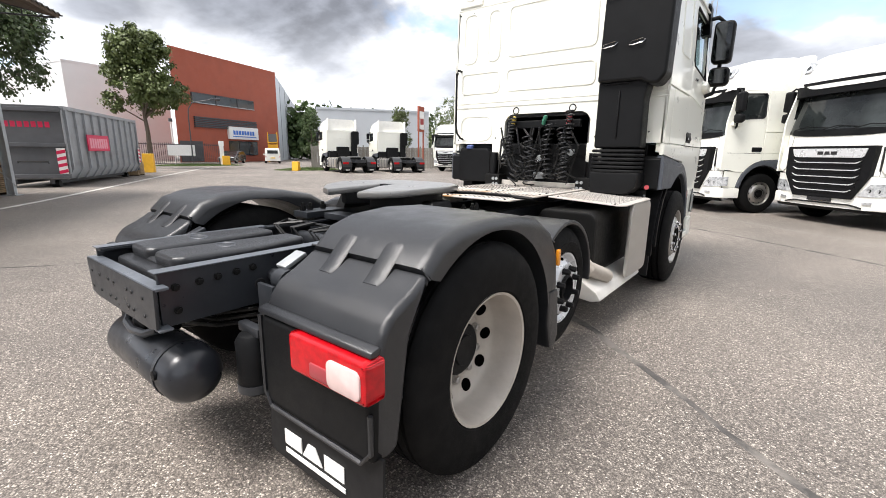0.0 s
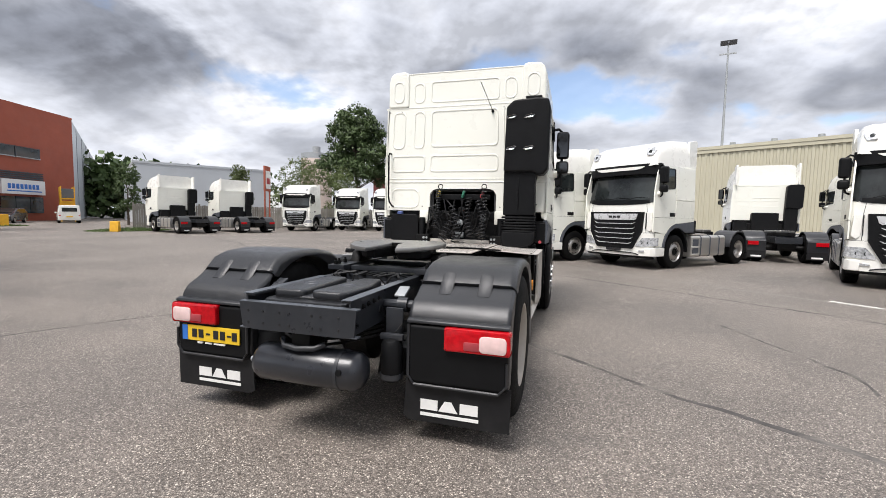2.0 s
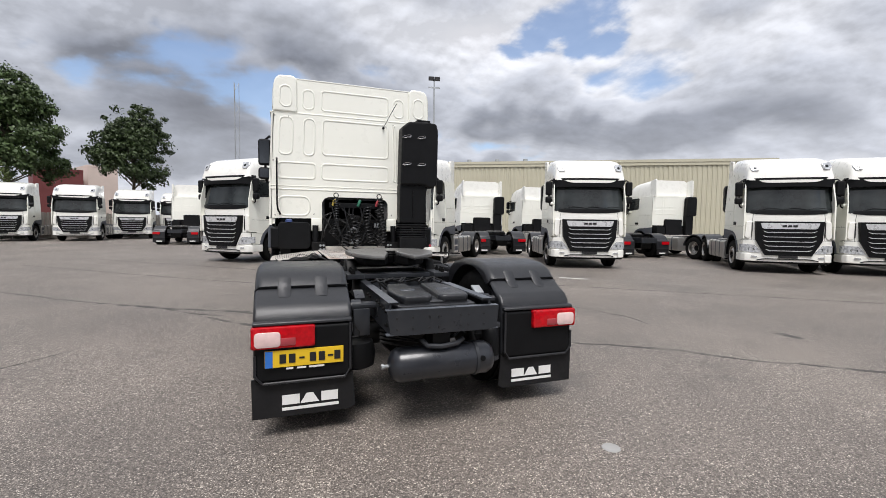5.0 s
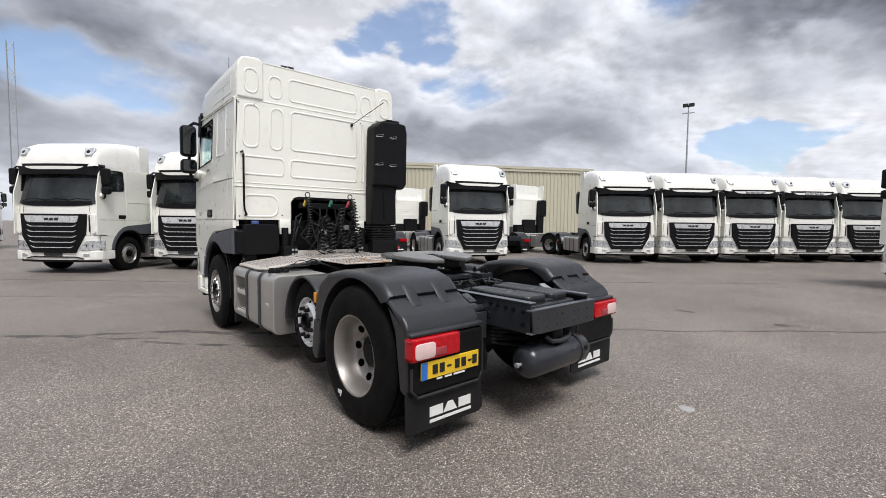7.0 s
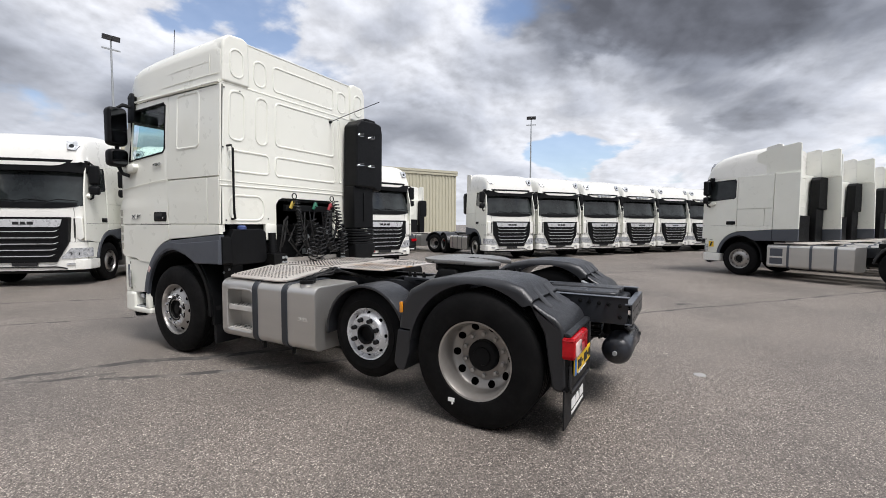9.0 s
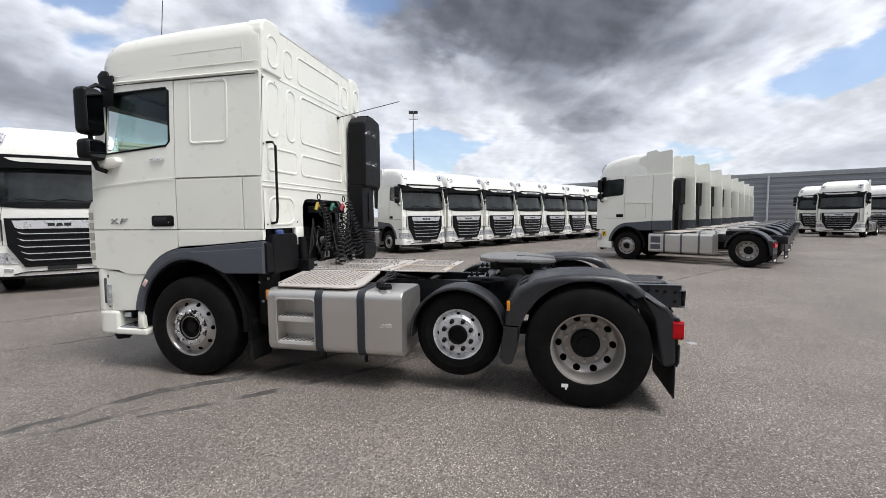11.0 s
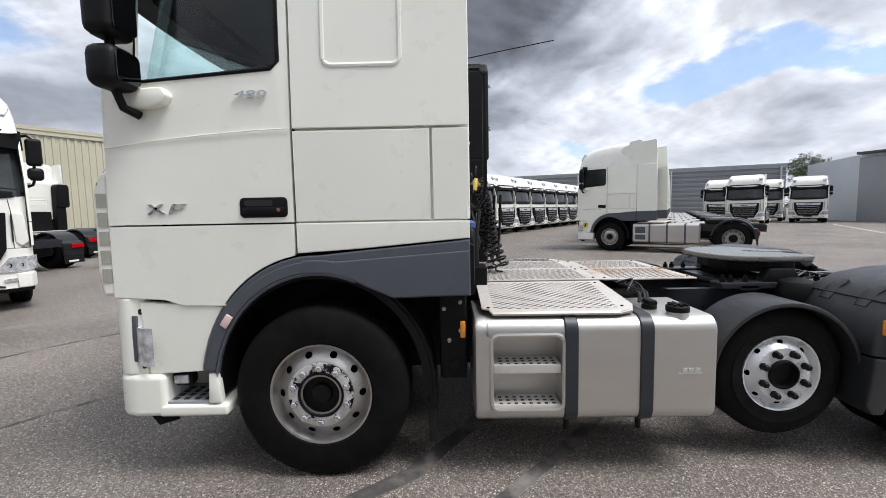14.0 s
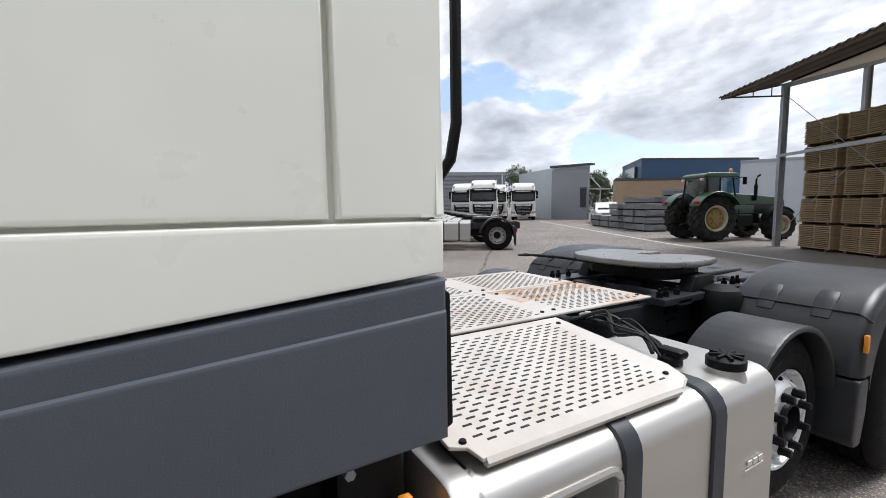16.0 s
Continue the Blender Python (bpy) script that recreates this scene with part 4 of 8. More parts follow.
def space_roof(parent, dy):
    """The lower roof of the near truck."""
    def section(y, top, half):
        h = top - 3.09
        return [(-half, 3.09), (-half, 3.09 + h * 0.66), (-half + 0.022, 3.09 + h * 0.85), (-half + 0.07, 3.09 + h * 0.965), (-half + 0.17, top), (half - 0.17, top), (half - 0.07, 3.09 + h * 0.965), (half - 0.022, 3.09 + h * 0.85), (half, 3.09 + h * 0.66), (half, 3.09)], y

    bm = bmesh.new()
    rings = []
    for y, top, half in ((3.18, 3.60, 1.185), (3.30, 3.625, 1.195), (4.0, 3.61, 1.20), (4.55, 3.585, 1.20), (4.88, 3.56, 1.19), (5.01, 3.52, 1.18), (5.08, 3.43, 1.165), (5.12, 3.27, 1.15), (5.13, 3.09, 1.14)):
        sec, yy = section(y, top, half)
        rings.append([bm.verts.new((x, yy + dy, z)) for x, z in sec])
    for A, B in zip(rings, rings[1:]):
        for i in range(len(A) - 1):
            bm.faces.new((A[i], A[i + 1], B[i + 1], B[i]))
    bm.faces.new(rings[0])
    bm.faces.new(rings[-1][::-1])
    r = part("roof", bm, PAINT, parent, smooth=40)
    for s in (-1, 1):
        part("roof_gutter", tube([(s * 1.216, 3.175 + dy, 3.10), (s * 1.216, 4.98 + dy, 3.10)], 0.013, 6), PAINT, r)
        part("roof_crease", tube([(s * 1.197, 3.2 + dy, 3.20), (s * 1.203, 4.0 + dy, 3.195), (s * 1.190, 4.9 + dy, 3.17)], 0.0035, 6), PAINT, r)
        part("roof_crease", tube([(s * 1.195, 3.36 + dy, 3.345), (s * 1.200, 4.0 + dy, 3.335), (s * 1.190, 4.86 + dy, 3.30)], 0.003, 6), PAINT, r)
        part("roof_joint", tube([(s * 1.188, 3.36 + dy, 3.10), (s * 1.200, 3.36 + dy, 3.3), (s * 1.196, 3.36 + dy, 3.42)], 0.003, 5), PAINT, r)
    y = 3.18 + dy
    for u0, u1, v0, v1, rr, at in ((-1.09, -0.93, 3.19, 3.49, 0.075, y - 0.03), (-0.77, -0.61, 3.18, 3.46, 0.07, y), (-0.50, 0.52, 3.18, 3.47, 0.05, y), (0.61, 0.77, 3.18, 3.46, 0.07, y), (0.93, 1.09, 3.19, 3.49, 0.075, y - 0.03)):
        part("pressing", bead(u0, u1, v0, v1, rr, "y", at, 0.012, 0.008), PAINT, r)
    for s in (-1, 1):
        part("roof_pillar", prism([(s * 0.85, 3.11), (s * 1.185, 3.11), (s * 1.178, 3.50), (s * 1.155, 3.585), (s * 1.10, 3.635), (s * 0.93, 3.648), (s * 0.875, 3.63), (s * 0.85, 3.59)], "y", y - 0.03, y + 0.16, 0.028, 4), PAINT, r)
    part("roof_flange", tube([(-0.86, y + 0.004, 3.606), (0.86, y + 0.004, 3.606)], 0.010, 6), PAINT, r)
    part("back_seam", tube([(-1.20, y - 0.004, 3.105), (1.20, y - 0.004, 3.105)], 0.012, 6), PAINT, r)
    return r


def high_roof(parent, dy, lamps):
    """The tall roof of the parked trucks, with its side wings open at the back."""
    bm = bmesh.new()
    rings = []
    for y, top, half in ((3.42, 3.95, 1.14), (4.0, 3.90, 1.16), (4.45, 3.84, 1.17), (4.75, 3.765, 1.175), (4.96, 3.67, 1.17), (5.09, 3.54, 1.165), (5.17, 3.34, 1.15), (5.21, 3.06, 1.135)):
        h = top - 3.08
        sec = [(-half - 0.03, 3.08), (-half, 3.08 + h * 0.5), (-half + 0.05, 3.08 + h * 0.8), (-half + 0.13, 3.08 + h * 0.95), (-half + 0.26, top), (half - 0.26, top), (half - 0.13, 3.08 + h * 0.95), (half - 0.05, 3.08 + h * 0.8), (half, 3.08 + h * 0.5), (half + 0.03, 3.08)]
        rings.append([bm.verts.new((x, y + dy, z)) for x, z in sec])
    for A, B in zip(rings, rings[1:]):
        for i in range(len(A) - 1):
            bm.faces.new((A[i], A[i + 1], B[i + 1], B[i]))
    bm.faces.new(rings[0])
    bm.faces.new(rings[-1][::-1])
    r = part("roof", bm, PAINT_WHITE, parent, smooth=40)
    for s in (-1, 1):
        part("side_wing", prism(shifted([(3.02, 3.09), (3.46, 3.09), (3.46, 3.9), (3.40, 3.92), (3.12, 3.97), (3.03, 3.93)], dy), "x", s * 1.075, s * 1.145, 0.015), PAINT_WHITE, r)
        lamp_at = Matrix.Translation((s * 0.965, 5.115 + dy, 3.47)) @ pose(0, 0, 0, 26, 0, -s * 14)
        lamp = part("roof_lamp", moved(prism([(s * a, b) for a, b in ((-0.13, 0.12), (0.13, 0.15), (0.15, 0.02), (0.07, -0.13), (-0.10, -0.10))], "y", -0.04, 0.040, 0.012), lamp_at), HEADLAMP, r)
        part("projector", moved(lathe([(0.0, 0.052), (0.010, 0.05), (0.012, 0)], "y", (-s * 0.01, 0.038, -0.01), 12), lamp_at), GLASS_DARK, lamp)
    part("roof_seam", tube([(-1.17, 3.5 + dy, 3.1), (-1.17, 5.0 + dy, 3.1)], 0.012, 5), PAINT, r)
    part("roof_seam", tube([(1.17, 3.5 + dy, 3.1), (1.17, 5.0 + dy, 3.1)], 0.012, 5), PAINT, r)
    part("rear_deck", box(-1.16, 1.16, 3.19 + dy, 3.45 + dy, 3.08, 3.14), PAINT_WHITE, r)
    if lamps:
        for k in range(4):
            part("spot_lamp", box(-0.44 + 0.22 * k, -0.27 + 0.22 * k, 5.26 + dy, 5.33 + dy, 2.99, 3.075, 0.012), HEADLAMP, r)
    return r


def snorkel(parent, dy):
    """The black air intake on the back of the cab, with clips and bellows."""
    y1 = 3.165 + dy
    body = part("air_intake", prism([(0.66, 2.10), (1.05, 2.10), (1.12, 2.06), (1.20, 2.06), (1.26, 2.14), (1.27, 2.95), (1.24, 3.07), (1.10, 3.09), (0.78, 3.07), (0.68, 2.98)], "y", y1 - 0.29, y1 - 0.03, 0.03, 3), BLACK, parent, "tall black air intake")
    part("duct", prism([(0.66, 1.50), (1.10, 1.50), (1.09, 1.95), (1.12, 2.12), (0.66, 2.12)], "y", y1 - 0.24, y1 - 0.03, 0.025, 2), BLACK, body)
    part("duct_rib", box(0.86, 0.875, y1 - 0.255, y1 - 0.23, 1.60, 2.02, 0.005), BLACK, body)
    part("duct_rib", box(0.72, 0.96, y1 - 0.255, y1 - 0.23, 2.08, 2.095, 0.005), BLACK, body)
    for k in range(6):
        part("bellows", prism(rrect(0.65 - 0.012, 1.10 + 0.012, y1 - 0.27, y1 - 0.02, 0.08), "z", 1.27 + 0.038 * k, 1.298 + 0.038 * k, 0.010), BLACK, body)
    part("filter_housing", prism([(0.66, 1.06), (1.02, 1.06), (1.10, 1.14), (1.11, 1.28), (0.65, 1.28), (0.65, 1.12)], "y", y1 - 0.27, y1, 0.03, 2), BLACK, body)
    part("cap", box(0.93, 1.15, y1 - 0.24, y1 - 0.06, 3.08, 3.125, 0.012), BLACK, body)
    for x, z in ((0.75, 2.84), (0.99, 2.84), (0.75, 2.42), (0.99, 2.42)):
        yy = y1 - 0.298
        clip = part("spring_clip", tube([(x - 0.07, yy, z - 0.014), (x - 0.04, yy - 0.012, z + 0.008), (x + 0.05, yy - 0.012, z + 0.026), (x + 0.07, yy, z + 0.016), (x + 0.05, yy - 0.012, z - 0.006), (x - 0.03, yy - 0.012, z - 0.020)], 0.0045, 5, True), CHROME, body)
    return body


def round_top(bm, line, r):
    """Rounds the long upper edges of a drawn-out shape where they follow the line."""
    on = lambda v: any(abs(v.co.y - a) < 1e-4 and abs(v.co.z - b) < 1e-4 for a, b in line)
    lo, hi = min(v.co.x for v in bm.verts), max(v.co.x for v in bm.verts)
    edges = [e for e in bm.edges if abs(e.verts[0].co.x - e.verts[1].co.x) < 1e-5 and on(e.verts[0]) and on(e.verts[1])]
    bmesh.ops.bevel(bm, geom=edges, offset=r, segments=4, affect="EDGES", profile=0.5)
    return bm


def strap(line, half, lift):
    """A thin strap along a line, with drawn-in ends, standing a little off what it lies on."""
    bm = bmesh.new()
    rows = []
    n = len(line)
    for i, p in enumerate(line):
        d = (Vector(line[min(i + 1, n - 1)]) - Vector(line[max(i - 1, 0)])).normalized()
        up = Vector((1, 0, 0)).cross(d)
        up = up if up.z > 0 else -up
        w = half * (0.86 if i in (0, n - 1) else 1.0)
        rows.append([bm.verts.new(Vector(p) + Vector((k * w, 0, 0)) + up * h) for k, h in ((-1, -0.02), (-1, lift - 0.002), (-0.9, lift), (0.9, lift), (1, lift - 0.002), (1, -0.02))])
    for A, B in zip(rows, rows[1:]):
        for j in range(5):
            bm.faces.new((A[j], A[j + 1], B[j + 1], B[j]))
    bm.faces.new(rows[0])
    bm.faces.new(rows[-1][::-1])
    return bm


def fender_shell(parent, s, mat):
    """A rear mudguard of three joined plastic shells, with lamp box below."""
    c = (0.09, 0.526)
    x0, x1 = s * 0.60, s * 1.262
    top_out = [(0.80, 0.70), (0.77, 0.90), (0.68, 1.03), (0.52, 1.115), (0.30, 1.155), (0.05, 1.165), (-0.15, 1.150), (-0.28, 1.11), (-0.36, 1.03)]
    top = top_out + [(-0.335, 0.99)] + [(c[0] + math.cos(a) * 0.585, c[1] + math.sin(a) * 0.585) for a in [radians(130 - 6.4 * i) for i in range(20)]] + [(0.67, 0.70)]
    f = part("mudguard", round_top(prism(top, "x", x0, x1), top_out, 0.055), mat, parent, "weathered black plastic mudguard")
    front = [(0.80, 0.69), (0.84, 0.40), (0.80, 0.34), (0.73, 0.34), (0.68, 0.50), (0.67, 0.69)]
    part("mudguard_front", prism(front, "x", x0, x1, 0.02, 2), mat, f)
    rear = [(-0.345, 1.02), (-0.43, 0.965), (-0.53, 0.915), (-0.575, 0.86), (-0.60, 0.78), (-0.61, 0.45), (-0.57, 0.40), (-0.50, 0.42), (-0.47, 0.60), (-0.44, 0.80), (-0.335, 0.985)]
    part("mudguard_rear", prism(rear, "x", x0, x1, 0.03, 3), mat, f)
    lip = prism([(-0.575, 0.815), (-0.59, 0.83), (-0.625, 0.82), (-0.63, 0.80), (-0.60, 0.795)], "x", x0 + s * 0.01, x1, 0.006)
    part("mudguard_lip", lip, mat, f)
    part("lamp_box", box(s * 0.61, s * 1.255, -0.625, -0.55, 0.405, 0.795, 0.03, 3), BLACK, f)
    part("box_frame", tube([(s * x, -0.625, z) for x, z in ((0.62, 0.79), (0.62, 0.46), (0.66, 0.405), (1.20, 0.405), (1.25, 0.46), (1.25, 0.60))], 0.010, 6), mat, f)
    rear_line = [(-0.285, 1.107), (-0.32, 1.081), (-0.365, 1.035), (-0.415, 0.984), (-0.445, 0.966)]
    front_line = [(0.60, 1.089), (0.63, 1.070), (0.66, 1.050), (0.70, 1.003), (0.73, 0.964)]
    for line in (rear_line, front_line):
        for cx in (0.80, 1.06):
            off = -0.005 if line is rear_line else 0.004
            # the wider black strip draws a shadow gap round the strap
            for half, lift, paint, word in ((0.0465, off - 0.0012, INK, "clip_shadow_gap"), (0.042, off, mat, "strap_clip")):
                part(word, strap([(s * cx, y, z) for y, z in line], half, lift), paint, f)
    part("joint_line", tube([(x0, 0.70, 1.008), (x1 - s * 0.05, 0.70, 1.008), (x1, 0.69, 0.97)], 0.005, 5), INK, f)
    part("joint_line", tube([(x0, -0.352, 1.028), (x1 - s * 0.03, -0.352, 1.028), (x1, -0.345, 0.99)], 0.005, 5), INK, f)
    m = part("side_marker", box(s * 1.252, s * 1.272, 0.745, 0.772, 0.83, 0.92, 0.005), AMBER, f)
    # tail lamp
    L0, L1 = s * 0.862, s * 1.272
    lamp = part("tail_lamp", prism(rrect(min(L0, L1), max(L0, L1), 0.648, 0.795, 0.018), "y", -0.66, -0.57, 0.014, 2), RED_LENS, f, "red tail lamp with clear reversing section")
    a, b = sorted((s * 1.085, s * 1.25))
    part("reversing_lens", prism(rrect(a, b, 0.662, 0.765, 0.025), "y", -0.668, -0.655, 0.006), CLEAR_LENS, lamp)
    a, b = sorted((s * 0.99, s * 1.09))
    part("reflector", prism(rrect(a, b, 0.668, 0.72, 0.008), "y", -0.665, -0.655, 0.003), RED_PART, lamp)
    flap = part("mud_flap", moved(prism([(s * 0.60, 0.43), (s * 0.58, 0.18), (s * 0.62, 0.155), (s * 1.27, 0.155), (s * 1.275, 0.43)], "y", -0.012, 0.0), Matrix.Translation((0, -0.585, 0))), FLAP, f, "black rubber mud flap")
    base = s * 0.89
    for k in range(3):
        a = base - 0.19 + 0.13 * k
        shape = [(a, 0.238), (a + 0.115, 0.238), (a + 0.115, 0.305), (a, 0.305)] if k != 1 else [(a - 0.01, 0.238), (a + 0.115, 0.238), (a + 0.075, 0.305), (a + 0.03, 0.305)]
        part("emblem_block", prism(shape, "y", -0.602, -0.598), WHITE_MARK, flap)
    part("emblem_bar", box(base - 0.19, base + 0.19, -0.602, -0.598, 0.198, 0.218), WHITE_MARK, flap)
    f.location.x = 0.022
    return f


def fuel_tank(parent, s, y0, y1, step, mat, out=1.262, inner=0.62, z0=0.335, z1=1.005):
    def seg(a, b, o):
        lo, hi = sorted((s * inner, s * o))
        return prism(rrect(lo, hi, z0, z1, 0.085, 5), "y", a, b, 0.02, 2, True)

    if step:
        r0, r1 = y1 - 0.52, y1 - 0.10
        t = part("fuel_tank", seg(y0, r0, out), mat, parent, "brushed aluminium fuel tank with step recess")
        part("tank_end", seg(r1, y1, out), mat, t)
        part("recess_back", seg(r0 - 0.03, r1 + 0.03, out - 0.17), mat, t)
        lo, hi = sorted((s * (out - 0.3), s * out))
        for a, b in ((z0, z0 + 0.085), (z1 - 0.10, z1)):
            bm = prism(rrect(lo, hi, z0, z1, 0.085, 5), "y", r0 - 0.03, r1 + 0.03)
            geom = bm.verts[:] + bm.edges[:] + bm.faces[:]
            cut = b if a == z0 else a
            bmesh.ops.bisect_plane(bm, geom=geom, plane_co=(0, 0, cut), plane_no=(0, 0, 1 if a == z0 else -1), clear_outer=True)
            bmesh.ops.holes_fill(bm, edges=bm.edges[:])
            part("recess_lip", bm, mat, t)
        fr = part("recess_frame", bead(r0 - 0.004, r1 + 0.004, z0 + 0.08, z1 - 0.095, 0.05, "x", s * out, 0.014, 0.008), mat, t)
        for z in (0.69, 0.445):
            st = part("step_tread", box(s * (out - 0.17), s * (out - 0.012), r0 + 0.01, r1 - 0.01, z - 0.055, z, 0.006), ALU_DULL, t)
            slots = [box(s * (out - 0.13 + 0.045 * j), s * (out - 0.115 + 0.045 * j), r0 + 0.04 + 0.045 * i, r0 + 0.06 + 0.045 * i, z, z + 0.003) for i in range(8) for j in range(3)]
            tagged(part("tread_pattern", merged(*slots), INK, st), kind="stuff")
    else:
        t = part("fuel_tank", seg(y0, y1, out), mat, parent, "brushed aluminium fuel tank")
    return t


def frame_rails(parent, y_end, y_front):
    for s in (-1, 1):
        rail = [(s * 0.375, 0.74), (s * 0.31, 0.74), (s * 0.31, 0.755), (s * 0.36, 0.755), (s * 0.36, 0.945), (s * 0.31, 0.945), (s * 0.31, 0.96), (s * 0.375, 0.96)]
        part("frame_rail", prism(rail, "y", y_end, y_front, 0.003), FRAME, parent)


def fifth_wheel(parent, y, fine):
    """The coupling plate with its throat, on its mounting bed."""
    outline = [(-0.47, -0.10), (-0.40, -0.30), (-0.27, -0.42), (-0.15, -0.47), (-0.06, -0.20), (-0.05, -0.02), (0.05, -0.02), (0.06, -0.20), (0.15, -0.47), (0.27, -0.42), (0.40, -0.30), (0.47, -0.10),
               (0.47, 0.10), (0.42, 0.27), (0.28, 0.39), (0.0, 0.43), (-0.28, 0.39), (-0.42, 0.27), (-0.47, 0.10)]
    outline = [(a * 0.95, b * 0.95 + y) for a, b in outline]
    bm = prism(outline, "z", 1.168, 1.212, 0.012, 2, True)
    for v in bm.verts:
        if v.co.y < y - 0.12:
            v.co.z -= (y - 0.12 - v.co.y) * 0.07
    p = part("coupling_plate", bm, PLATE_STEEL, parent, "greasy worn steel coupling plate")
    part("plate_skirt", prism([(a * 0.80, (b - y) * 0.72 + y) for a, b in outline], "z", 1.08, 1.166, 0.012), STEEL_DARK, p)
    for s in (-1, 1):
        part("bearing_block", prism([(y - 0.16, 1.0), (y + 0.16, 1.0), (y + 0.09, 1.12), (y - 0.09, 1.12)], "x", s * 0.36, s * 0.46, 0.015), STEEL_DARK, p)
    part("mounting_bed", merged(box(-0.50, 0.50, y - 0.34, y - 0.20, 0.962, 1.005, 0.006), box(-0.50, 0.50, y + 0.20, y + 0.34, 0.962, 1.005, 0.006), box(-0.50, -0.34, y - 0.48, y + 0.48, 0.975, 1.02, 0.006), box(0.34, 0.50, y - 0.48, y + 0.48, 0.975, 1.02, 0.006)), FRAME, p)
    if fine:
        nut = mesh_of("bed_bolt", lathe([(0, 0.02), (0.035, 0.02), (0.035, 0.012), (0.055, 0.011), (0.057, 0)], "z", (0, 0, 0), 6), STEEL_DARK)
        for s in (-1, 1):
            for dy in (-0.44, -0.38, -0.27, 0.27, 0.38, 0.44):
                o = part("bed_bolt", nut, None, p)
                o.location = (s * 0.44, y + dy, 1.018)
        part("release_handle", merged(tube([(0.15, y + 0.25, 1.15), (0.5, y + 0.30, 1.16), (0.78, y + 0.33, 1.155)], 0.011, 6), tube([(0.78, y + 0.33, 1.155), (0.83, y + 0.37, 1.15), (0.92, y + 0.37, 1.145), (0.94, y + 0.33, 1.145), (0.90, y + 0.30, 1.15), (0.83, y + 0.30, 1.15)], 0.008, 6, True)), STEEL_DARK, p)
        part("jaw", lathe([(0, 0.10), (0.02, 0.10), (0.02, 0.06), (0.0, 0.055)], "z", (0, y + 0.02, 1.19), 20), STEEL_DARK, p)
    return p

# ---------- the near truck ----------
hero = thing("tractor_truck", "white three-axle tractor truck with bare black chassis, parked on the asphalt", "truck")


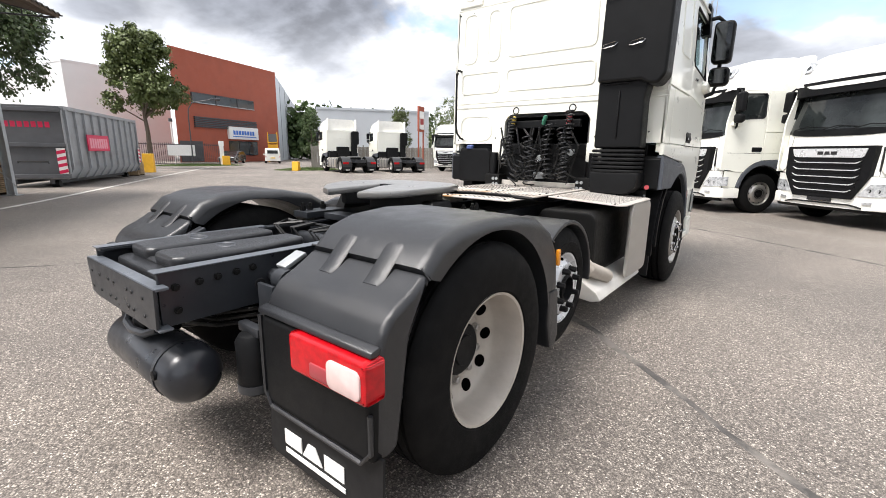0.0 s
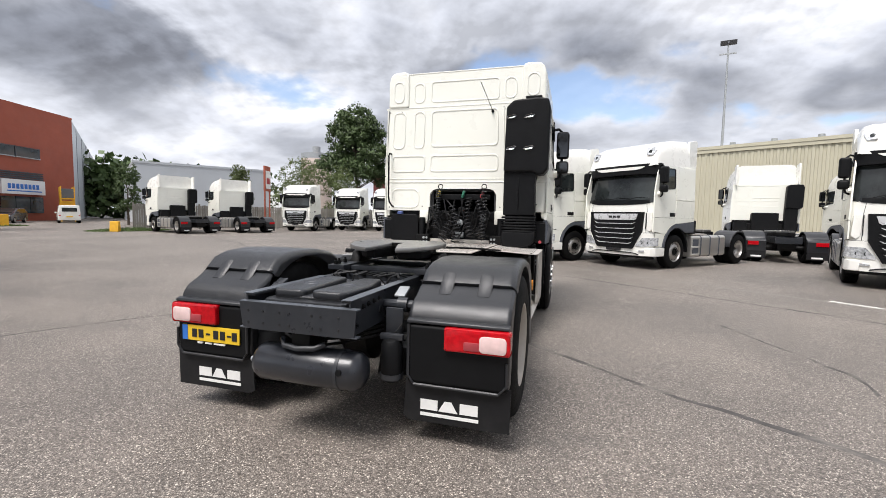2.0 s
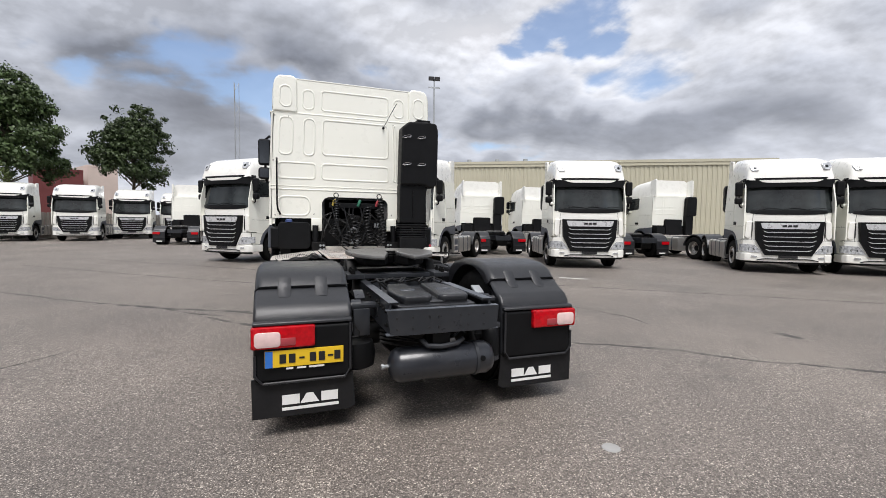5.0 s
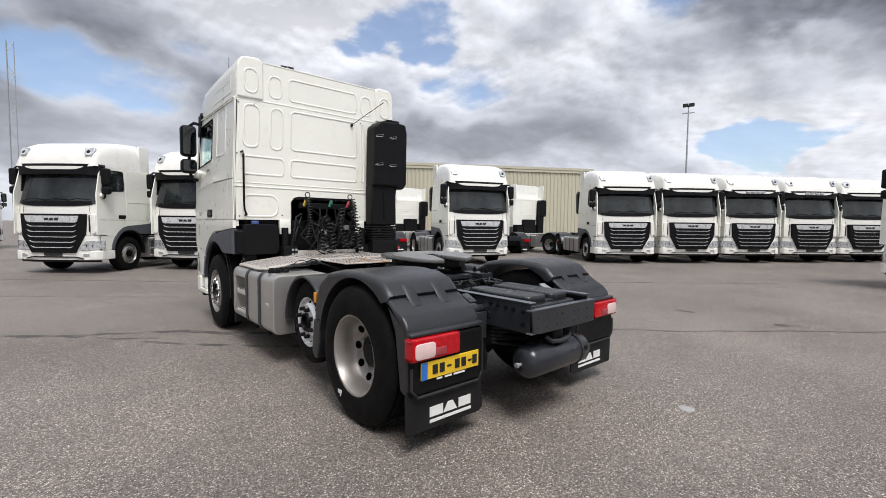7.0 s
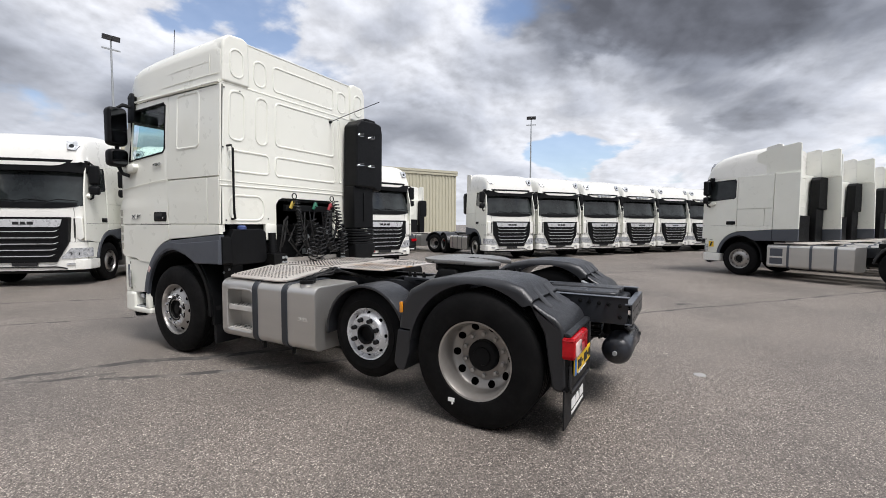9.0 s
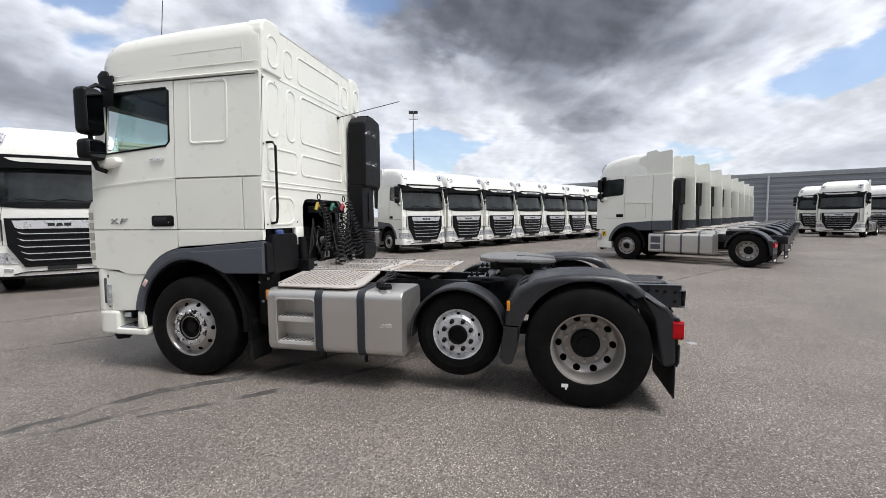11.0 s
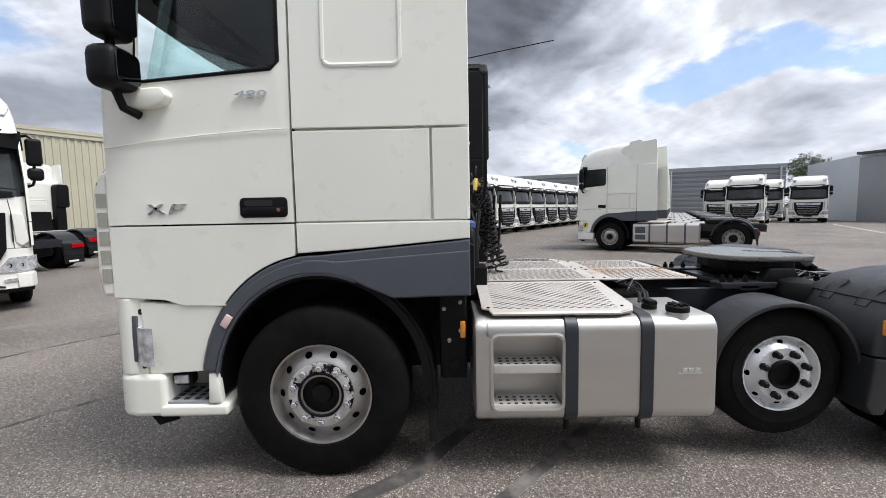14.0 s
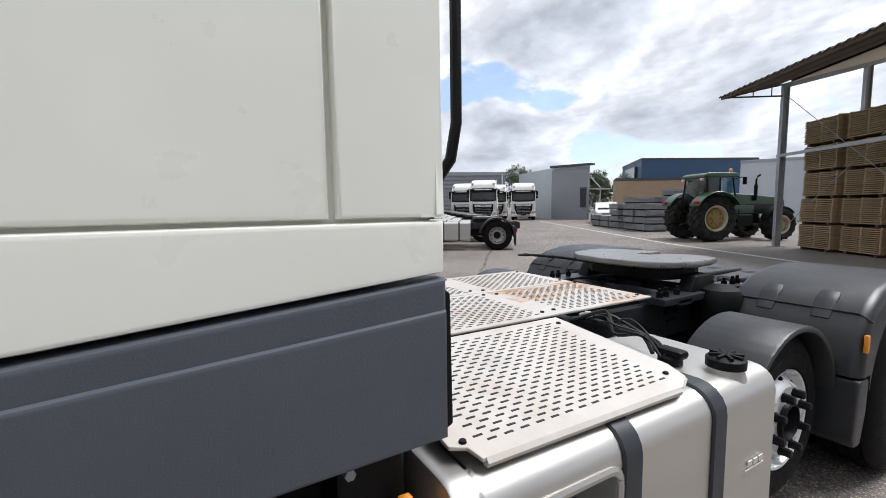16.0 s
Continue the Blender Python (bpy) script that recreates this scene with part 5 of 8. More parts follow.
def build_hero():
    cab = part("cab_floor", box(-1.1, 1.1, 3.22, 5.0, 1.42, 1.55, 0.02), BLACK, hero)
    for s in (-1, 1):
        cab_side(hero, s, 0.0, True, True)
    cab_front(hero, 0.0, False, False, GLASS, 3.03)
    cab_back(hero, 0.0, True)
    space_roof(hero, 0.0)
    snorkel(hero, 0.0)
    part("headliner", box(-1.12, 1.12, 3.24, 4.98, 3.06, 3.085), CAB_INSIDE, hero)
    part("bunk_wall", box(-1.15, 1.15, 3.24, 3.30, 1.56, 3.02), CAB_INSIDE, hero)
    dash = part("dashboard", prism([(4.75, 1.6), (5.15, 1.6), (5.15, 2.12), (5.05, 2.22), (4.85, 2.2), (4.72, 2.05)], "x", -1.12, 1.12, 0.03), CAB_INSIDE, hero)
    part("steering_wheel", moved(lathe([(0.0, 0.235), (0.016, 0.22), (0.0, 0.205), (-0.016, 0.22), (0.0, 0.235)], "z", (0, 0, 0), 32), Matrix.Translation((-0.62, 4.62, 2.24)) @ pose(0, 0, 0, 35, 0, 0)), BLACK, hero)
    part("wheel_spokes", moved(merged(rod((-0.2, 0, 0), (0.2, 0, 0), 0.02), rod((0, 0, 0), (0, -0.2, 0), 0.02), lathe([(-0.05, 0.07), (0.02, 0.07), (0.03, 0)], "z", (0, 0, 0), 16)), Matrix.Translation((-0.62, 4.62, 2.24)) @ pose(0, 0, 0, 35, 0, 0)), BLACK, hero)
    for s in (-1, 1):
        seat = part("seat", box(s * 0.62 - 0.25, s * 0.62 + 0.25, 3.75, 4.25, 1.85, 2.02, 0.06, 3), CAB_INSIDE, hero)
        part("backrest", moved(box(-0.25, 0.25, -0.07, 0.07, 0, 0.72, 0.06, 3), Matrix.Translation((s * 0.62, 3.80, 1.98)) @ pose(0, 0, 0, 12, 0, 0)), CAB_INSIDE, seat)
    # badges on the doors
    num = text_mesh("480", 0.085, 0.006)
    for s in (-1, 1):
        bm = num.copy()
        m = Matrix.Translation((s * 1.2505, 4.40, 2.262)) @ Matrix(((0, 0, s, 0), (s, 0, 0, 0), (0, 1, 0, 0), (0, 0, 0, 1)))
        part("power_badge", moved(moved(bm, Matrix(((1.45, 0.25, 0, 0), (0, 0.62, 0, 0), (0, 0, 1, 0), (0, 0, 0, 1)))), m), CHROME, hero, "chrome number badge")
        for q in ([(5.03, 1.615), (5.005, 1.615), (4.93, 1.672), (4.955, 1.672)], [(4.945, 1.615), (4.92, 1.615), (5.0, 1.672), (5.025, 1.672)],
                  [(4.905, 1.615), (4.885, 1.615), (4.86, 1.672), (4.88, 1.672)], [(4.87, 1.66), (4.80, 1.66), (4.795, 1.672), (4.87, 1.672)], [(4.88, 1.637), (4.825, 1.637), (4.82, 1.648), (4.876, 1.648)]):
            part("model_badge", prism(q, "x", s * 1.25, s * 1.257), CHROME, hero)
    num.free()
    # front lower corners, entry step, side fairing strips
    for s in (-1, 1):
        corner = part("bumper_corner", prism([(s * 1.0, 5.00), (s * 1.262, 5.00), (s * 1.268, 5.19), (s * 1.24, 5.27), (s * 1.16, 5.33), (s * 1.0, 5.36)], "z", 0.40, 0.66, 0.035, 4), PAINT, hero)
        part("corner_column", prism([(s * 1.05, 5.09), (s * 1.225, 5.11), (s * 1.238, 5.15), (s * 1.255, 5.20), (s * 1.24, 5.26), (s * 1.15, 5.33), (s * 1.05, 5.35)], "z", 0.655, 1.13, 0.022, 3), PAINT, corner)
        part("column_slot", moved(box(-0.008, 0.008, -0.018, 0.018, -0.14, 0.14, 0.006), Matrix.Translation((s * 1.243, 5.168, 0.88)) @ pose(0, 0, 0, 4, 0, s * 14)), GREY_TRIM, corner)
        for z in (0.71, 1.04):
            part("fixing_hole", lathe([(0, 0.018), (s * 0.004, 0.016), (s * 0.004, 0)], "x", (s * 1.232, 5.135, z), 12), INK, corner)
        part("sill", prism([(4.63, 0.405), (5.05, 0.40), (5.05, 0.475), (4.63, 0.475)], "x", s * 0.95, s * 1.264, 0.02, 3), PAINT, corner)
        part("step_well", box(s * 0.93, s * 0.96, 4.68, 5.06, 0.47, 0.66), PAINT, corner)
        tread = part("step_tread", prism([(s * 0.96, 4.70), (s * 1.245, 4.70), (s * 1.245, 5.0), (s * 1.12, 5.06), (s * 0.96, 5.06)], "z", 0.474, 0.492, 0.004), GALV, corner, "grey step tread with slots")
        slots = [box(s * (1.02 + 0.055 * j), s * (1.055 + 0.055 * j), 4.76 + 0.065 * i, 4.79 + 0.065 * i, 0.492, 0.495) for i in range(4) for j in range(4)]
        tagged(part("tread_pattern", merged(*slots), INK, tread), kind="stuff")
        part("step_guard", prism([(4.665, 0.48), (4.745, 0.48), (4.735, 0.67), (4.685, 0.67)], "x", s * 1.20, s * 1.262, 0.012), PAINT, corner)
        lampb = part("step_lamp", box(s * 1.12, s * 1.20, 4.87, 5.00, 0.565, 0.655, 0.03, 3), BLACK, corner)
        part("lamp_lens", box(s * 1.19, s * 1.208, 4.89, 4.98, 0.585, 0.638, 0.008), HEADLAMP, lampb)
        col = part("door_edge_fairing", prism([(5.262, 1.14), (5.335, 1.14), (5.36, 1.3), (5.35, 1.75), (5.30, 1.86), (5.258, 1.86)], "x", s * 1.12, s * 1.242, 0.02, 3), PAINT, hero)
        # flat plates coloured as the shaded openings between the fins
        for k in range(5):
            part("fairing_slot_shade", box(s * 1.243, s * 1.247, 5.272, 5.328, 1.22 + 0.11 * k, 1.30 + 0.11 * k), SLOT_SHADE, col)
        # behind the front wheel
        guard = part("front_mudguard", prism(oval(0.68, 0.72, 128, 178, 10) + [(3.38, 0.40), (3.43, 0.40)] + oval(0.635, 0.67, 178, 128, 10), "x", s * 0.86, s * 1.20, 0.01), BLACK, hero)
        part("front_flap", prism([(3.385, 0.18), (3.43, 0.18), (3.44, 0.62), (3.39, 0.62)], "x", s * 0.86, s * 1.18, 0.01), FLAP, guard)
        br = part("cab_support", box(s * 0.95, s * 1.10, 3.19, 3.36, 0.55, 1.10, 0.02), STEEL_DARK, hero)
        for dy, dz in ((0.03, 1.04), (0.13, 1.0), (0.03, 0.86), (0.1, 0.8)):
            part("bolt", lathe([(0, 0.014), (s * 0.014, 0.013), (s * 0.018, 0)], "x", (s * 1.10, 3.2 + dy, dz), 6), GALV, br)
        part("side_marker", box(s * 1.13, s * 1.160, 3.200, 3.232, 0.83, 0.93, 0.006), AMBER, br)
        part("work_lamp", lathe([(0, 0.045), (s * 0.05, 0.045), (s * 0.055, 0.03), (s * 0.055, 0)], "x", (s * 1.06, 3.26, 0.63), 14), BLACK, br)
        part("panel_end", prism([(3.142, 1.12), (3.19, 1.10), (3.19, 1.43), (3.146, 1.40)], "x", s * 0.98, s * 1.235, 0.006), BLACK, hero)
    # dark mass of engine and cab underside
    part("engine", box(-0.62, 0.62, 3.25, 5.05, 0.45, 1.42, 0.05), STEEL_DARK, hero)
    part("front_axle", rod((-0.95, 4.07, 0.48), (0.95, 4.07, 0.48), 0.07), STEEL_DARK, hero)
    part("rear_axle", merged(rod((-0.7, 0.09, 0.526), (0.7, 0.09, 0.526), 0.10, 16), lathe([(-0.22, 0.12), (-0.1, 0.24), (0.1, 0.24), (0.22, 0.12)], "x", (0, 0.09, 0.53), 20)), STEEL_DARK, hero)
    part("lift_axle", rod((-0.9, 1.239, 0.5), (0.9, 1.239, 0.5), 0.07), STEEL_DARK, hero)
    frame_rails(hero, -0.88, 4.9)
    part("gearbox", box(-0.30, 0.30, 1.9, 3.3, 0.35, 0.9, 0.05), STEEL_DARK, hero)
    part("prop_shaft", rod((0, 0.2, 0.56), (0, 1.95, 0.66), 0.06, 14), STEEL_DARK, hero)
    for y in (1.0, 1.75, 0.62):
        part("cross_member", box(-0.31, 0.31, y - 0.04, y + 0.04, 0.76, 0.93, 0.01), FRAME, hero)
    for s in (-1, 1):
        wheel(hero, s, 1.255 if s < 0 else 1.29, 4.07, HUB_Z, 0.526, "front")
        wheel(hero, s, 1.10 if s < 0 else 1.135, 1.239, 0.556, 0.405, "small")
        wheel(hero, s, 1.248 if s < 0 else 1.285, 0.09, HUB_Z, 0.526, "drive", rim_mat=RIM_DULL if s < 0 else RIM_DUSTY)
        fender_shell(hero, s, FENDER)
        mid = arc(1.239, 0.548, 0.465, -4, 172, 24) + arc(1.239, 0.548, 0.435, 172, -4, 24)
        guard = part("lift_axle_mudguard", prism(mid, "x", s * 0.80, s * 1.15, 0.012, 2), FENDER, hero)
        # inner wall added to close the gap behind the wheel and block light
        part("guard_web", prism(arc(1.239, 0.548, 0.445, -4, 172, 24), "x", s * 0.79, s * 0.805), BLACK, guard)
        part("air_bag", lathe([(0, 0.09), (0.02, 0.13), (0.12, 0.14), (0.2, 0.13), (0.235, 0.11), (0.26, 0.05), (0.265, 0)], "z", (s * 0.53, 0.72, 0.80), 20), BLACK, hero)
        part("air_bag", lathe([(0, 0.09), (0.02, 0.13), (0.12, 0.14), (0.2, 0.12), (0.22, 0)], "z", (s * 0.52, -0.42, 0.40), 20), BLACK, hero)
        part("spring_hanger", box(s * 0.42, s * 0.60, -0.50, 0.70, 0.45, 0.56, 0.02), STEEL_DARK, hero)
        st = part("mudguard_stay", tube([(s * 0.38, -0.40, 0.86), (s * 0.52, -0.44, 0.87), (s * 0.70, -0.44, 0.87)], 0.032, 10), FRAME, hero)
        part("stay_collar", lathe([(0, 0.05), (s * 0.07, 0.05), (s * 0.07, 0.033), (0, 0.033)], "x", (s * 0.50, -0.44, 0.87), 16), FRAME, st)
        part("stay_bracket", moved(box(-0.038, 0.038, -0.06, 0.06, -0.010, 0.010, 0.005), Matrix.Translation((s * 0.50, -0.38, 0.945)) @ pose(0, 0, 0, 24, 0, 0)), GALV if s > 0 else FRAME, st)
        part("stay_bracket", box(s * 0.44, s * 0.56, -0.52, -0.50, 0.66, 0.86, 0.005), FRAME, st)
        part("wire_loop", tube([(s * 0.56, -0.53, 0.76), (s * 0.52, -0.55, 0.70), (s * 0.53, -0.55, 0.665), (s * 0.60, -0.57, 0.665)], 0.006, 6), CABLE, st)
        bolt = mesh_of("frame_bolt", lathe([(0, 0.017), (s * 0.005, 0.017), (s * 0.006, 0.011), (s * 0.017, 0.011), (s * 0.019, 0)], "x", (0, 0, 0), 8), STEEL_DARK)
        for y, z in ((-0.82, 0.895), (-0.73, 0.90), (-0.655, 0.905), (-0.575, 0.91), (-0.50, 0.915), (-0.82, 0.80), (-0.2, 0.9), (-0.1, 0.9), (0.95, 0.9), (1.05, 0.9)):
            o = part("frame_bolt", bolt, None, hero)
            o.location = (s * 0.376, y, z)
        part("frame_hole", lathe([(0, 0.026), (s * 0.003, 0.024), (s * 0.003, 0)], "x", (s * 0.376, -0.47, 0.83), 14), INK, hero)
    part("tyre_label", merged(box(-1.262, -1.256, 0.245, 0.30, 0.185, 0.215), box(-1.262, -1.256, 0.255, 0.27, 0.165, 0.185)), WHITE_MARK, hero, "small white label on the tyre")
    # rear end
    cm = part("rear_cross_member", prism([(-0.375, 0.755), (-0.30, 0.74), (0.34, 0.74), (0.415, 0.755), (0.43, 0.915), (-0.40, 0.915)], "y", -0.915, -0.90, 0.003), FRAME, hero, "dark grey drilled rear cross member")
    part("cross_member_lip", merged(box(-0.40, 0.43, -0.91, -0.86, 0.905, 0.917, 0.003), box(-0.40, 0.43, -0.91, -0.86, 0.742, 0.752, 0.003)), FLANGE, cm)
    for i, x in enumerate((-0.36, -0.25, -0.13, -0.06, 0.10, 0.16, 0.28)):
        for z in (0.785, 0.86):
            part("bolt_hole", lathe([(0, 0.008), (-0.003, 0.007), (-0.003, 0)], "y", (x + 0.03, -0.916, z), 10), INK, cm)
    cover = part("suspension_cover", prism([(-0.30, -0.80), (-0.27, -0.83), (0.27, -0.83), (0.30, -0.80), (0.30, -0.05), (-0.30, -0.05)], "z", 0.86, 0.925, 0.02, 2), FENDER, hero, "moulded black plastic cover between the rails")
    for s in (-1, 1):
        part("cover_ridge", prism([(s * 0.022, -0.74), (s * 0.05, -0.775), (s * 0.235, -0.775), (s * 0.265, -0.73), (s * 0.285, -0.42), (s * 0.225, -0.12), (s * 0.07, -0.12)], "z", 0.925, 0.984, 0.020, 3), FENDER, cover)
        part("rail_flange", box(s * 0.315, s * 0.384, -0.89, -0.02, 0.961, 0.966, 0.002), FLANGE, hero, "frame rail edge lightened for its sky sheen")
        part("embossed_ring", moved(lathe([(0, 0.058), (0.004, 0.054), (0.0, 0.050)], "z", (0, 0, 0), 28), Matrix.Translation((s * 0.145, -0.50, 0.9845)) @ Matrix.Diagonal((1.05, 0.7, 1, 1))), GREY_TRIM, cover)
        if s < 0:
            continue
        dry = part("air_dryer", lathe([(0, 0.0), (0.0, 0.05), (0.02, 0.068), (0.05, 0.072), (0.24, 0.072), (0.27, 0.055), (0.29, 0.0)], "z", (s * 0.52, -0.60, 0.40), 20), BLACK, hero)
        part("dryer_clamp", lathe([(0.02, 0.071), (0.02, 0.076), (0.055, 0.076), (0.055, 0.071)], "z", (s * 0.52, -0.60, 0.40), 20), FRAME, dry)
        part("dryer_bracket", box(s * 0.44, s * 0.60, -0.62, -0.58, 0.67, 0.71, 0.006), FRAME, dry)
    part("cover_hump", prism([(-0.245, -0.77), (0.245, -0.77), (0.265, -0.40), (0.20, -0.11), (-0.20, -0.11), (-0.265, -0.40)], "z", 0.915, 0.946, 0.018, 3), FENDER, cover)
    air = part("air_tank", merged(lathe([(-0.40, 0), (-0.395, 0.05), (-0.37, 0.10), (-0.33, 0.122), (0.33, 0.122), (0.37, 0.10), (0.395, 0.05), (0.40, 0)], "x", (0.04, -0.79, 0.505), 28)), TANK_PAINT, hero, "dark grey cylindrical compressed-air tank")
    part("drain_valve", merged(lathe([(0, 0.012), (-0.03, 0.012), (-0.035, 0.02), (-0.05, 0.018), (-0.052, 0)], "x", (-0.36, -0.79, 0.50), 10)), GALV, air)
    part("tank_port", lathe([(0, 0.02), (-0.012, 0.02), (-0.014, 0.0)], "y", (0.31, -0.908, 0.53), 12), BLACK, air)
    part("tank_band", merged(*[lathe([(-0.012, 0.123), (-0.012, 0.127), (0.012, 0.127), (0.012, 0.123)], "x", (0.04 + dx, -0.79, 0.505), 28) for dx in (0.24,)]), FRAME, air)
    part("tow_pin_housing", box(-0.06, 0.08, -0.86, -0.70, 0.60, 0.745, 0.02), STEEL_DARK, hero)
    part("tow_hook", tube([(-0.13, -0.84, 0.68), (-0.10, -0.87, 0.645), (0.0, -0.88, 0.635), (0.12, -0.87, 0.645), (0.18, -0.84, 0.67)], 0.018, 8), FRAME, hero)
    part("brake_chamber", lathe([(0, 0.0), (0, 0.07), (0.03, 0.1), (0.10, 0.1), (0.14, 0.06), (0.22, 0.055), (0.22, 0)], "y", (0.52, -0.42, 0.55), 18), STEEL_DARK, hero)
    part("brake_chamber", lathe([(0, 0.0), (0, 0.07), (0.03, 0.1), (0.10, 0.1), (0.14, 0.06), (0.22, 0.055), (0.22, 0)], "y", (-0.50, -0.42, 0.55), 18), STEEL_DARK, hero)
    part("shock_absorber", rod((0.44, -0.55, 0.42), (0.40, -0.30, 0.85), 0.04, 12), STEEL_DARK, hero)
    rng = random.Random(4)
    for k in range(9):
        x = rng.uniform(-0.28, 0.28)
        part("hose", tube([(x, 0.02, 0.90), (x + rng.uniform(-0.1, 0.1), 0.0, 0.98), (x + rng.uniform(-0.15, 0.15), 0.10, 1.0), (x + rng.uniform(-0.2, 0.2), 0.30, 0.94)], 0.010, 6), CABLE, hero)
    for k in range(5):
        z = 0.60 + 0.03 * k
        part("brake_line", tube([(-0.36, -0.5, z), (-0.1, -0.62, z - 0.04 + 0.02 * (k % 2)), (0.2, -0.60, z + 0.02), (0.42, -0.35, z + 0.05)], 0.010, 6), CABLE, hero)
    # number plate with its characters as plain bars
    plate = part("number_plate", box(-1.165, -0.648, -0.642, -0.632, 0.516, 0.632, 0.004), YELLOW, hero, "yellow number plate")
    part("plate_band", box(-1.163, -1.115, -0.645, -0.640, 0.518, 0.630), BLUE, plate)
    for k, x in enumerate((-1.06, -1.0, -0.94, -0.865, -0.805, -0.75, -0.70)):
        part("plate_mark", box(x - 0.012, x + 0.030, -0.646, -0.640, 0.543, 0.605) if k not in (2, 5) else box(x - 0.005, x + 0.03, -0.646, -0.640, 0.567, 0.580), INK, plate)
    for x0, x1 in ((-1.03, -0.985), (-0.96, -0.90), (-0.88, -0.78)):
        part("plate_mark", box(x0, x1, -0.64, -0.632, 0.498, 0.509), WHITE_MARK, plate)
    fifth_wheel(hero, 0.77, True)
    part("cross_tube", rod((-0.32, 0.22, 0.86), (0.32, 0.22, 0.86), 0.05, 14), FRAME, hero)
    part("cross_plate", box(-0.31, 0.31, 0.29, 0.31, 0.70, 0.955, 0.004), FRAME, hero)
    # tanks and walkway
    tank = fuel_tank(hero, -1, 1.735, 3.15, True, ALU, z1=0.965)
    for y in (2.585, 2.145):
        part("tank_strap", prism(rrect(-1.272, -0.61, 0.325, 0.975, 0.095, 5), "y", y - 0.04, y + 0.04, 0.006, 1, True), STRAP, tank)
        part("strap_foot", rod((-1.15, y, 0.33), (-1.15, y, 0.25), 0.018, 8), STEEL_DARK, tank)
    part("filler_neck", lathe([(0, 0.07), (0.03, 0.062), (0.05, 0.06)], "z", (-1.17, 1.93, 0.935), 20), ALU, tank)
    cap = lathe([(0.045, 0.066), (0.075, 0.066), (0.082, 0.056), (0.084, 0.0)], "z", (-1.17, 1.93, 0.935), 24)
    cap = part("filler_cap", cap, BLACK, tank, "ribbed black fuel cap")
    part("cap_ribs", merged(*[moved(box(-0.006, 0.006, -0.058, 0.058, 0, 0.012, 0.003), Matrix.Translation((-1.17, 1.93, 1.016)) @ pose(0, 0, 0, 0, 0, a)) for a in (0, 45, 90, 135)]), BLACK, cap)
    part("breather", lathe([(0, 0.045), (0.03, 0.045), (0.04, 0.035), (0.04, 0)], "z", (-1.02, 2.03, 0.96), 16), BLACK, tank)
    for k in range(3):
        a = 1.84 + 0.037 * k
        part("emblem_block", box(-1.264, -1.268, a, a + 0.028, 0.642, 0.662), ALU_DULL, tank)
    part("emblem_bar", box(-1.264, -1.268, 1.83, 1.96, 0.628, 0.634), ALU_DULL, tank)
    for k in range(7):
        way = [(-1.02 + 0.02 * (k % 3), 2.03 + 0.01 * k, 1.0), (-0.93 + rng.uniform(-0.03, 0.03), 2.0 + 0.01 * k, 1.02 + rng.uniform(0, 0.03)), (-0.82 + rng.uniform(-0.05, 0.05), 2.01 + rng.uniform(-0.06, 0.07), 1.03 + rng.uniform(0, 0.07)), (-0.70, 2.03 + rng.uniform(-0.06, 0.06), 1.04 + rng.uniform(0, 0.06)), (-0.58, 2.02 + rng.uniform(-0.08, 0.06), 1.04), (-0.42, 1.92 - 0.05 * k, 0.97)]
        part("sensor_cable", tube(eased(way), 0.0042 + 0.002 * (k % 3), 6), CABLE, tank)
    part("cable_coupling", moved(merged(lathe([(0, 0.022), (0.03, 0.026), (0.05, 0.022), (0.09, 0.018), (0.09, 0)], "x", (0, 0, 0), 12), lathe([(0.03, 0.030), (0.036, 0.032), (0.044, 0.030)], "x", (0, 0, 0), 12)), Matrix.Translation((-0.64, 2.03, 1.075)) @ pose(0, 0, 0, 0, 12, 28) @ Matrix.Diagonal((0.6, 0.6, 0.6, 1))), GALV, tank, "grey metal cable coupling")
    part("plug_cap", box(-1.08, -0.97, 2.0, 2.06, 0.99, 1.025, 0.015), BLACK, tank)

    def sloped(bm, fall):
        """Lets the outer plates fall away towards the truck's side."""
        for v in bm.verts:
            v.co.z -= fall * max(0.0, abs(v.co.x) - 0.585) / 0.63
        return bm

    def deck_plate(poly, z, holes_box, name_label, fall=0.0):
        d = part("walkway_plate", sloped(prism(poly, "z", z - 0.012, z, 0.004), fall), DECK_RUSTY if "rust" in name_label else DECK, hero, name_label)
        x0, x1, y0, y1 = holes_box
        bms = []
        nx, ny = int((x1 - x0) / 0.0235), int((y1 - y0) / 0.053)
        bm = bmesh.new()
        for i in range(nx):
            for j in range(ny):
                x = x0 + 0.0235 * (i + 0.5)
                y = y0 + 0.053 * (j + 0.5 + (0.5 if i % 2 else 0))
                if y + 0.02 > y1:
                    continue
                vs = [bm.verts.new((x + dx * 0.0030, y + dy * 0.0135, z + 0.0015)) for dx, dy in ((-1, -1), (1, -1), (1, 1), (-1, 1))]
                ws = [bm.verts.new((x + dx * 0.0040, y + dy * 0.0147, z - 0.002)) for dx, dy in ((-1, -1), (1, -1), (1, 1), (-1, 1))]
                bm.faces.new(vs)
                for q in range(4):
                    bm.faces.new((ws[q], ws[(q + 1) % 4], vs[(q + 1) % 4], vs[q]))
        tagged(part("slot_pattern", sloped(bm, fall), INK, d, smooth=5), kind="stuff")
        for cx, cy in ((x0 + 0.03, y0 - 0.02), (x1 - 0.03, y0 - 0.02), (x0 + 0.03, y1 + 0.02), (x1 - 0.03, y1 + 0.02)):
            part("deck_screw", lathe([(0, 0.011), (0.006, 0.009), (0.007, 0)], "z", (cx, cy, z - fall * max(0.0, abs(cx) - 0.585) / 0.63), 8), STEEL_DARK, d)
        return d

